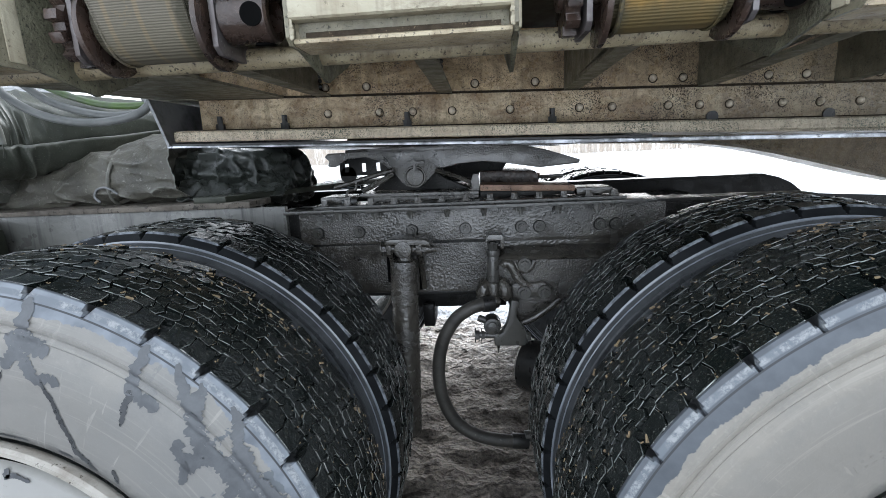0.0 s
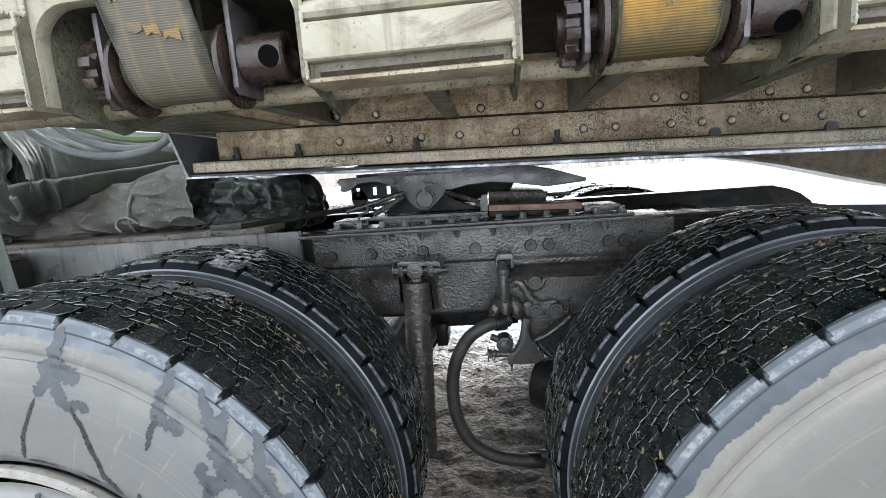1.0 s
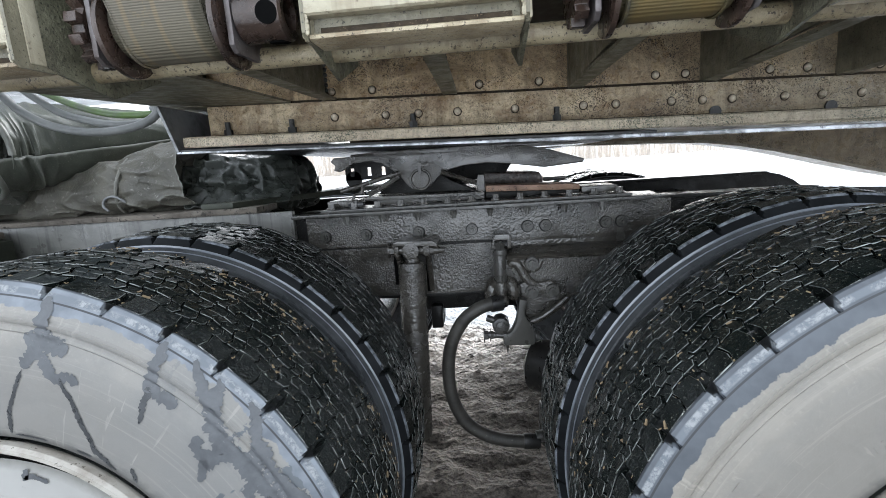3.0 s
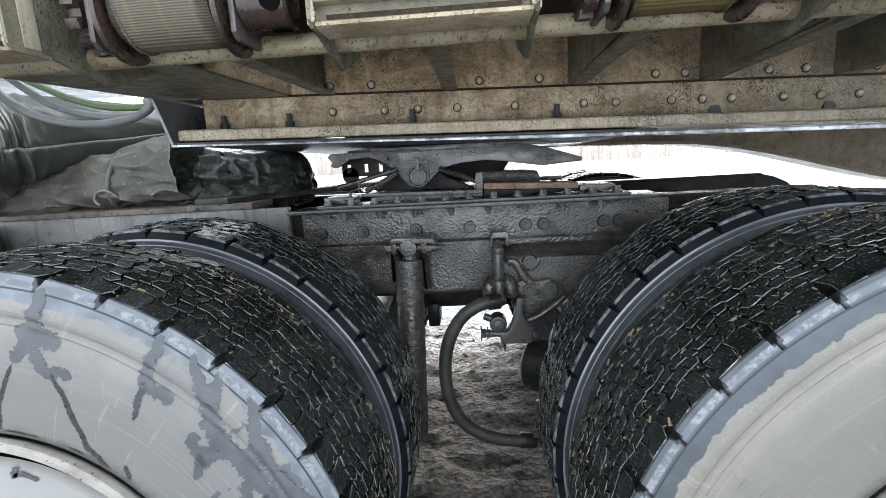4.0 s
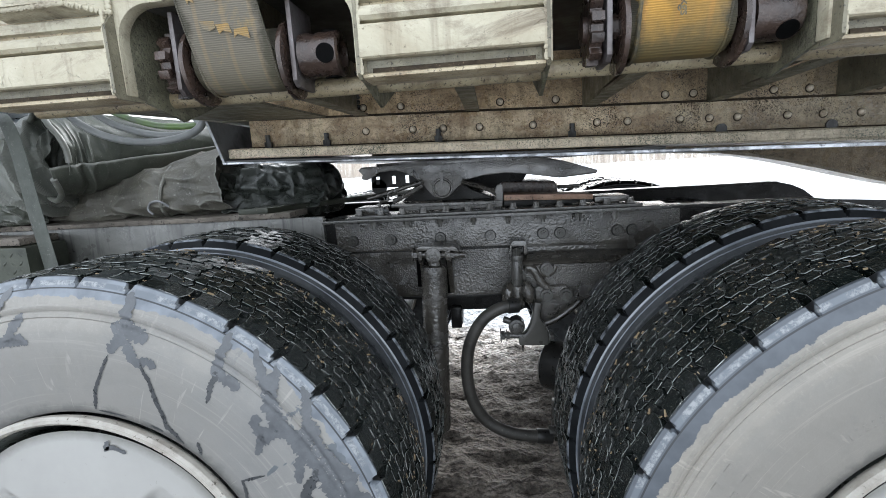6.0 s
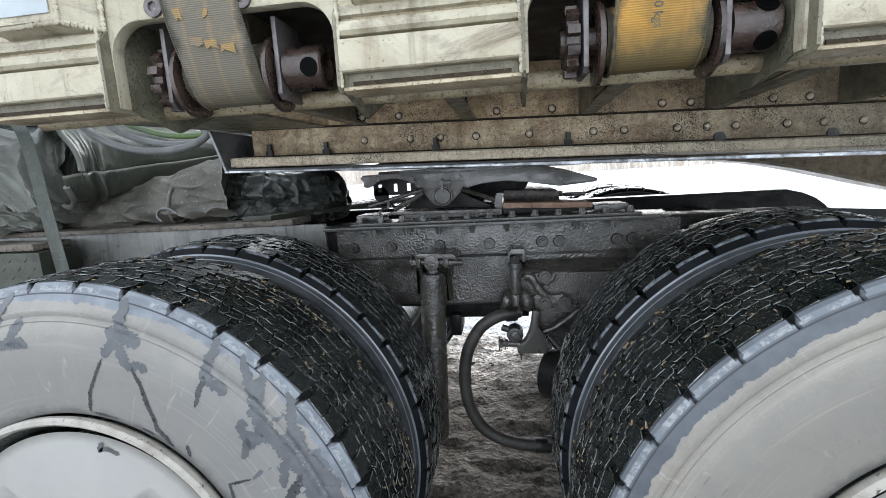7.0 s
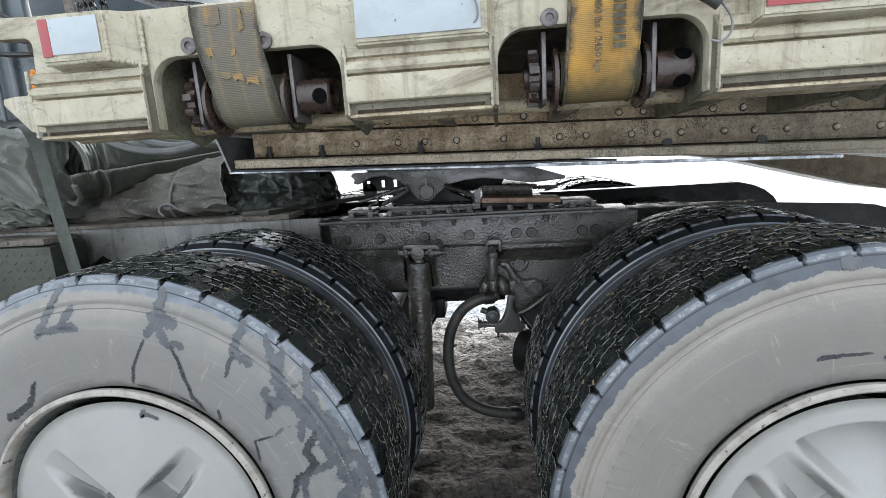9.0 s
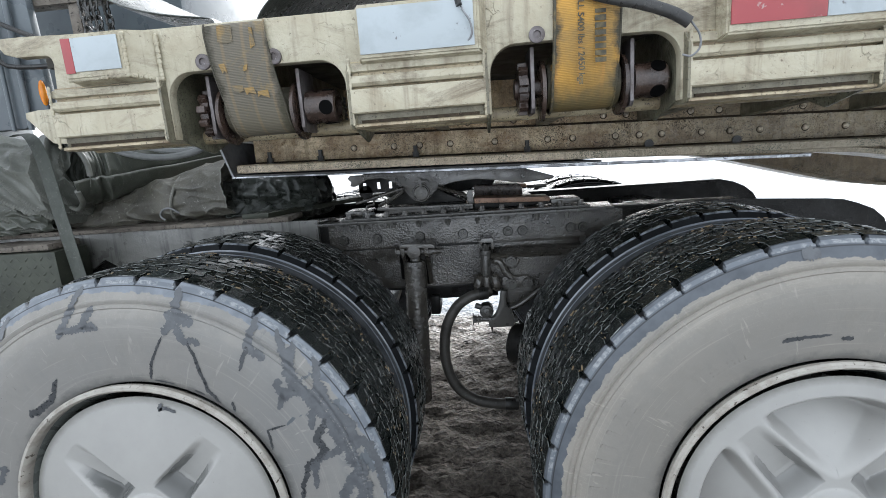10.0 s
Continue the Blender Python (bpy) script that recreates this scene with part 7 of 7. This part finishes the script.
def rolled_sheet(spine, radii, turns, mat, parent, seed):
    """A sheet wound up into a tapering roll: the open end shows its loose inner turns, folds run from it along the roll."""
    bm = bmesh.new()
    pts = [Vector(p) for p in spine]
    n, per = 150, 110
    rows = []
    count = int(per * turns)
    for i in range(n + 1):
        t = (i / n) ** 1.3 * (len(pts) - 1)
        k = min(int(t), len(pts) - 2)
        u = t - k
        p = pts[k].lerp(pts[k + 1], u)
        big = radii[k] + (radii[k + 1] - radii[k]) * u
        way = (pts[min(k + 1, len(pts) - 1)] - pts[k]).normalized()
        a1 = way.cross(Vector((0, 0, 1))).normalized()
        a2 = a1.cross(way)
        row = []
        for j in range(count + 1):
            a = 2 * math.pi * j / per + 2.2
            turn = turns - j / per
            c = Vector((math.cos(a), math.sin(a), 0.0))
            r = big * (1.0 - 0.17 * turn)
            # inner turns hang loose and dented at the mouth
            loose = math.exp(-t * 1.3)
            r += big * 0.16 * turn * loose * noise.noise(c * 1.4 + Vector((0, seed, turn * 0.9)))
            # taut folds that start at the mouth and slant along the roll
            slant = Vector((math.cos(a + 0.9 * t), math.sin(a + 0.9 * t), 0.0))
            ridge = 1.0 - 2.6 * abs(noise.noise(slant * 1.3 + Vector((seed, 4.0, t * 0.5))))
            r += 0.007 * max(-0.4, ridge) * (0.35 + loose)
            pucker = 1.0 - 2.4 * abs(noise.noise(slant * 1.2 + Vector((seed, 8.0, t * 4.5))))
            r += 0.009 * max(0.0, pucker) * math.exp(-((t - 0.75) / 0.55) ** 2)
            r += 0.014 * math.exp(-((t - 0.05) / 0.22) ** 2) - 0.014 * math.exp(-((t - 0.72) / 0.10) ** 2) * (0.4 + noise.noise(c * 1.1 + Vector((seed, 1, 0))))
            hem = 0.030 * noise.noise(c * 1.3 + Vector((seed, turn, 2.0))) + 0.030 * turn
            row.append(bm.verts.new(p + (a1 * c.x + a2 * c.y) * r + way * hem * max(0.0, 1.0 - t)))
        rows.append(row)
    for a, b in zip(rows, rows[1:]):
        for j in range(count):
            bm.faces.new((a[j], a[j + 1], b[j + 1], b[j]))
    hem_line = [tuple(v.co) for v in rows[0][-per::5]]
    bmesh.ops.recalc_face_normals(bm, faces=bm.faces[:])
    edge = bmesh.new()
    tube(edge, hem_line, 0.009, 10, steps=2)
    under(edge, mat, "rolled_hem", parent, "thick rolled hem round the open end")
    ob = under(bm, mat, "sheet", parent)
    mod = ob.modifiers.new("thick", "SOLIDIFY")
    mod.thickness = 0.006
    return ob


pale_roll = thing("tarpaulin_roll", -1.2, 1.5, 1.05, "pale grey worn tarpaulin roll tied with cord", "tarpaulin", "folded tarpaulins on the deck")
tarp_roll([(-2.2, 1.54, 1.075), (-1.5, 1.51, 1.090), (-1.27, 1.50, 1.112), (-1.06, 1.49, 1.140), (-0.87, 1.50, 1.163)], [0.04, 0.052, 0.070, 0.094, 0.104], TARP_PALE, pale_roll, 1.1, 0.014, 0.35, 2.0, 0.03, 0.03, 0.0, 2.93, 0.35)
dark_roll = thing("tarpaulin_roll", -1.6, 1.5, 1.1, "dark green-grey wet tarpaulin roll with deep folds", "tarpaulin", "folded tarpaulins on the deck")
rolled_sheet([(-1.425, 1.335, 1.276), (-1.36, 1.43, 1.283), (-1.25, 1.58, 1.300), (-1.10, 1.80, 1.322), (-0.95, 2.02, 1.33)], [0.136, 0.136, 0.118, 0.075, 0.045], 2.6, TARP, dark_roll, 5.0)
crumpled = thing("tarpaulin_roll", -1.9, 1.36, 1.1, "crumpled grey-green tarpaulin with deep folds under a strap", "tarpaulin", "folded tarpaulins on the deck")
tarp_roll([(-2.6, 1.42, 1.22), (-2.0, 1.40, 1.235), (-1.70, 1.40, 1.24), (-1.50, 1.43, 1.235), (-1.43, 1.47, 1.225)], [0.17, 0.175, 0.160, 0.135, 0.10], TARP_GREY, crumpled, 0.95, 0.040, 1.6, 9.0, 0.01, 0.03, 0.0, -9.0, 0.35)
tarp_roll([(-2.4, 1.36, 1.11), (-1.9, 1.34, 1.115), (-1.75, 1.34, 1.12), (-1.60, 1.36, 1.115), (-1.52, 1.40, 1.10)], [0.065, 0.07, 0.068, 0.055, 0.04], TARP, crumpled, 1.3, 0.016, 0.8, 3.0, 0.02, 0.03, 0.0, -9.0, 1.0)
bundle("plastic_sheet", [(-1.02, 1.60, 1.10), (-0.86, 1.62, 1.11), (-0.72, 1.70, 1.11), (-0.64, 1.86, 1.10)], [0.07, 0.10, 0.10, 0.06], PLASTIC,
       "crumpled black plastic sheeting under the coupler", 0.060, 8.5, 14.0, 0.95, sharp=0.4)

cloth = bmesh.new()
cols, rows_c = 44, 26
net = []
for i in range(cols + 1):
    f = i / cols
    line_c = []
    for j in range(rows_c + 1):
        g = j / rows_c
        x = -0.90 + 0.30 * f + 0.02 * noise.noise(Vector((f * 4, g * 5, 1)))
        y = 1.44 + 0.10 * g + 0.10 * f
        z = 1.058 + (0.155 - 0.11 * f) * g + 0.030 * noise.noise(Vector((f * 7, g * 6 + f * 4, 2))) * (0.3 + g) - 0.03 * abs(noise.noise(Vector((f * 9 - g * 4, g * 5, 8))))
        line_c.append(cloth.verts.new((x, y, max(z, 1.052 + 0.004 * g))))
    net.append(line_c)
for a, b in zip(net, net[1:]):
    for j in range(rows_c):
        cloth.faces.new((a[j], b[j], b[j + 1], a[j + 1]))
ob = under(cloth, PLASTIC, "lining", pale_roll, "dark lining spilling from the open end")
mod = ob.modifiers.new("thick", "SOLIDIFY")
mod.thickness = 0.004
mod = ob.modifiers.new("soft", "SUBSURF")
mod.levels = mod.render_levels = 1

bm = bmesh.new()
ring = [(-1.075 + 0.03 * math.sin(a), 1.491 - 0.095 * math.cos(a), 1.138 + 0.095 * math.sin(a)) for a in [radians(-120 + 20 * i) for i in range(14)]]
tube(bm, ring, 0.006, 8, steps=3)
under(bm, TARP_PALE, "tie_cord", pale_roll, "grey tie cord")
bm = bmesh.new()
tube(bm, [(-1.06, 1.405, 1.085), (-1.085, 1.395, 1.105), (-1.115, 1.393, 1.10), (-1.125, 1.392, 1.078), (-1.11, 1.392, 1.062)], 0.004, 8, steps=4)
under(bm, STEEL_EDGE, "wire_hook", pale_roll, "bent steel wire hook")

deck_strap = thing("hanging_strap", -1.42, 1.25, 1.15, "grey web strap hanging over the tarpaulins", "strap")
bm = bmesh.new()
line = [(-1.62, 1.36, 1.40), (-1.47, 1.27, 1.405), (-1.40, 1.225, 1.375), (-1.375, 1.22, 1.30), (-1.368, 1.22, 1.17), (-1.352, 1.22, 1.02), (-1.345, 1.225, 0.90), (-1.34, 1.23, 0.82)]
rows_ = [[bm.verts.new((x - 0.031, y + 0.006, z)), bm.verts.new((x + 0.031, y, z))] for x, y, z in line]
for a, b in zip(rows_, rows_[1:]):
    bm.faces.new((a[0], a[1], b[1], b[0]))
ob = under(bm, STRAP_DARK, "webbing", deck_strap)
mod = ob.modifiers.new("thick", "SOLIDIFY")
mod.thickness = 0.004
mod = ob.modifiers.new("soft", "SUBSURF")
mod.levels = mod.render_levels = 2

boards = thing("deck_boards", -1.6, 1.4, 1.04, "grey weathered boards on the truck frame", "boards")
rng_d = random.Random(4)
for i in range(6):
    bm = bmesh.new()
    x1 = -0.70 - rng_d.uniform(0, 0.08) if i else -0.62
    y0 = 1.355 + 0.15 * i
    box(bm, -3.0, x1, y0, y0 + 0.142, 1.0310, 1.046 + rng_d.uniform(0, 0.006), 0.003)
    bmesh.ops.subdivide_edges(bm, edges=[e for e in bm.edges if e.calc_length() > 1.0], cuts=30)
    for v in bm.verts:
        v.co.z += 0.004 * noise.noise(v.co * 6) if v.co.z > 1.04 else 0.0
        v.co.y += 0.006 * noise.noise(v.co * 9)
    under(bm, WOOD, "board", boards)
bm = bmesh.new()
slab(bm, [(-0.80, 1.37), (-0.70, 1.37), (-0.36, 2.20), (-0.48, 2.22)], "z", 1.0475, 1.066, 0.003)
step = part("step_grating", bm, CHECKER)
for i in range(5):
    for j in range(26):
        u, v = (i + 0.5) / 5, (j + 0.5) / 26
        x0, y0 = -0.80 + 0.10 * u, 1.37
        x1, y1 = -0.48 + 0.12 * u, 2.21
        hole = bmesh.new()
        bmesh.ops.create_circle(hole, cap_ends=True, radius=0.006, segments=8, matrix=Matrix.Translation((x0 + (x1 - x0) * v, y0 + (y1 - y0) * v, 1.0668)))
        if i == 0 and j == 0:
            holes = bmesh.new()
        me = bpy.data.meshes.new("tmp_hole")
        hole.to_mesh(me)
        hole.free()
        holes.from_mesh(me)
        bpy.data.meshes.remove(me)
tagged(part("grating_holes", holes, HOLE, step), kind="stuff")
tagged(step, "dark narrow step plate across the frame", "step")

toolbox = thing("tool_box", -1.7, 1.1, 0.8, "dull tread-plate box beside the frame", "tool box")
bm = bmesh.new()
box(bm, -2.8, -1.395, 1.20, 1.345, 0.62, 0.998, 0.012)
under(bm, CHECKER, "box_body", toolbox)
bm = bmesh.new()
for ix in range(46):
    for iz in range(13):
        x, z = -2.68 + ix * 0.028, 0.65 + iz * 0.027
        m = Matrix.LocRotScale((x, 1.200, z), Euler((0, radians(45 if (ix + iz) % 2 else -45), 0)), (0.011, 0.0018, 0.0035))
        bmesh.ops.create_icosphere(bm, subdivisions=1, radius=1.0, matrix=m)
tagged(under(bm, CHECKER, "tread_pattern", toolbox), kind="stuff")
bm = bmesh.new()
box(bm, -2.8, -1.42, 1.21, 1.345, 1.0005, 1.022, 0.006)
bmesh.ops.subdivide_edges(bm, edges=[e for e in bm.edges if e.calc_length() > 1.0], cuts=40)
for v in bm.verts:
    v.co.z += 0.006 * noise.noise(v.co * 12) if v.co.z > 1.01 else 0.0
    v.co.y += 0.01 * noise.noise(v.co * 15)
under(bm, WOOD, "box_lid_board", toolbox, "weathered board on the box")

lines = thing("air_lines", -1.0, 1.15, 1.3, "grey coiled air and electric lines to the trailer", "air lines")
for pts, r in (([(-1.33, 1.28, 1.47), (-1.287, 1.30, 1.411), (-1.242, 1.30, 1.364), (-1.169, 1.30, 1.321), (-1.083, 1.30, 1.296), (-0.995, 1.30, 1.288), (-0.906, 1.30, 1.296), (-0.850, 1.30, 1.317), (-0.838, 1.31, 1.345), (-0.87, 1.34, 1.365)], 0.0115),
               ([(-1.25, 1.29, 1.45), (-1.192, 1.31, 1.392), (-1.128, 1.31, 1.349), (-1.043, 1.31, 1.320), (-0.958, 1.31, 1.305), (-0.887, 1.325, 1.310), (-0.862, 1.335, 1.332), (-0.89, 1.36, 1.350)], 0.0105),
               ([(-1.20, 1.29, 1.43), (-1.122, 1.32, 1.382), (-1.064, 1.33, 1.357), (-0.996, 1.335, 1.338), (-0.918, 1.345, 1.332), (-0.865, 1.36, 1.339), (-0.85, 1.38, 1.36)], 0.0095)):
    bm = bmesh.new()
    tube(bm, pts, r, 12)
    under(bm, GREEN_LINE if r < 0.010 else CABLE, "air_line", lines)

# ---- cab ----
cab = thing("truck_cab", -2.0, 1.8, 1.2, "blue-grey truck cab with side fairing and amber lamp", "truck cab")
bm = bmesh.new()
slab(bm, [(-2.6, 1.375), (-1.15, 1.375), (-1.075, 1.40), (-1.06, 1.46), (-1.065, 1.60), (-1.10, 2.8), (-2.6, 2.8)], "y", 0.95, 0.975, 0.006)
under(bm, CAB, "side_fairing", cab)
bm = bmesh.new()
box(bm, -4.2, -3.05, 0.99, 2.95, 0.9, 1.64, 0.03)
box(bm, -4.2, -1.26, 2.0, 2.95, 1.6405, 3.0, 0.03)
under(bm, CAB, "sleeper_wall", cab)
bm = bmesh.new()
rod(bm, (-1.12, 0.94, 1.37), (-1.10, 0.935, 2.2), 0.007, 14)
rod(bm, (-1.17, 0.94, 1.37), (-1.15, 0.935, 2.2), 0.005, 14)
under(bm, CAB, "fairing_bead", cab)
bm = bmesh.new()
dome(bm, -1.069, 0.945, 1.462, 0.014, 0.010)
for v in bm.verts:
    v.co.z = 1.462 + (v.co.z - 1.462) * 2.4
    v.co.x = -1.069 + (v.co.x + 1.069) * 0.6
under(bm, AMBER, "marker_lamp", cab, "amber marker lamp")
for k in range(3):
    bm = bmesh.new()
    tube(bm, [(-1.9, 0.88, 1.80 - 0.09 * k), (-1.3 + 0.05 * k, 0.88, 1.70 - 0.07 * k), (-1.0 - 0.04 * k, 0.9, 1.58 - 0.03 * k), (-0.82, 0.96, 1.53), (-0.72, 1.1, 1.55)], 0.006, 8)
    under(bm, RUBBER, "cab_cable", cab)

bm = bmesh.new()
box(bm, -1.12, -0.80, 0.978, 1.022, 1.685, 1.715, 0.004)
under(bm, WOOD, "rack_bar", cab, "grey wooden bar of the headboard rack")
bm = bmesh.new()
box(bm, -0.985, -0.955, 0.985, 1.015, 1.50, 1.686, 0.003)
under(bm, WOOD, "rack_post", cab)
chain = thing("load_chain", -0.9, 1.0, 1.69, "rusty steel chain looped over the rack bar", "chain")
k = 0
for cx, top, low in ((-0.93, 1.72, 1.575), (-0.895, 1.72, 1.60), (-0.865, 1.72, 1.585), (-0.91, 1.72, 1.61)):
    z = top
    while z > low:
        bm = bmesh.new()
        ring_pts = []
        for i in range(13):
            a = 2 * math.pi * i / 12
            u, w = 0.0085 * math.cos(a), 0.016 * math.sin(a)
            ring_pts.append((cx + (u if k % 2 else 0.0) + 0.003 * math.sin(z * 40), 0.968 + (0.0 if k % 2 else u), z + w))
        tube(bm, ring_pts, 0.0032, 6, steps=1)
        under(bm, GREASE_SMOOTH, "link", chain)
        z -= 0.023
        k += 1

# ---- covered load on the trailer deck ----
def cover_sheet(name, line, y0, y1, label):
    bm = bmesh.new()
    rows__ = []
    steps = 10
    for j in range(steps + 1):
        y = y0 + (y1 - y0) * j / steps
        rows__.append([bm.verts.new((x + 0.02 * noise.noise(Vector((x * 4, y * 6, 1))), y, z + 0.03 * (j / steps) + 0.012 * noise.noise(Vector((x * 7, y * 7, 2))))) for x, z in line])
    for a, b in zip(rows__, rows__[1:]):
        for i in range(len(line) - 1):
            bm.faces.new((a[i], a[i + 1], b[i + 1], b[i]))
    ob = part(name, bm, PLASTIC)
    mod = ob.modifiers.new("thick", "SOLIDIFY")
    mod.thickness = 0.008
    mod = ob.modifiers.new("soft", "SUBSURF")
    mod.levels = mod.render_levels = 2
    return tagged(ob, label, "tarpaulin", "black covers on the trailer deck")


cover_sheet("load_cover", [(-0.86, 1.74), (-0.78, 1.66), (-0.70, 1.60), (-0.60, 1.572), (-0.50, 1.556), (-0.47, 1.545), (-0.50, 1.482), (-0.70, 1.480)], 0.76, 1.6, "black rubber sheet lying on the trailer deck")
cover_sheet("load_cover", [(-0.39, 1.476), (-0.375, 1.53), (-0.33, 1.575), (-0.26, 1.61), (-0.12, 1.66), (0.10, 1.70), (0.40, 1.72), (0.9, 1.74), (1.5, 1.75)], 0.74, 1.8, "black tarpaulin over the trailer load")


# ---- bare trees ----
def bare_tree(x, y, h, seed):
    rng = random.Random(seed)
    t = thing("bare_tree", x, y, 0, "tall bare winter tree beyond the field", "tree", "bare trees")
    trunk, crown = bmesh.new(), bmesh.new()

    def limb(bm, p, way, length, r, depth):
        q = p + way * length
        rod(bm, p, q, r, 6 if depth < 2 else 3, r * 0.6)
        if depth >= 5:
            return
        for k in range(3 if depth < 4 else 2):
            turn = Euler((rng.uniform(-0.7, 0.7), rng.uniform(-0.7, 0.7), rng.uniform(-0.7, 0.7)))
            w = (turn.to_matrix() @ way + Vector((0, 0, 0.12))).normalized()
            limb(crown, p.lerp(q, rng.uniform(0.55, 1.0)), w, length * rng.uniform(0.55, 0.8), r * 0.55, depth + 1)

    limb(trunk, Vector((x, y, -0.3)), Vector((0.03, 0, 1)).normalized(), h * 0.36, h * 0.012, 0)
    under(trunk, BARK, "trunk", t)
    under(crown, BARK, "crown", t)


bare_tree(-34, 70, 30, 1)
bare_tree(-26, 66, 27, 2)
bare_tree(-42, 80, 30, 3)
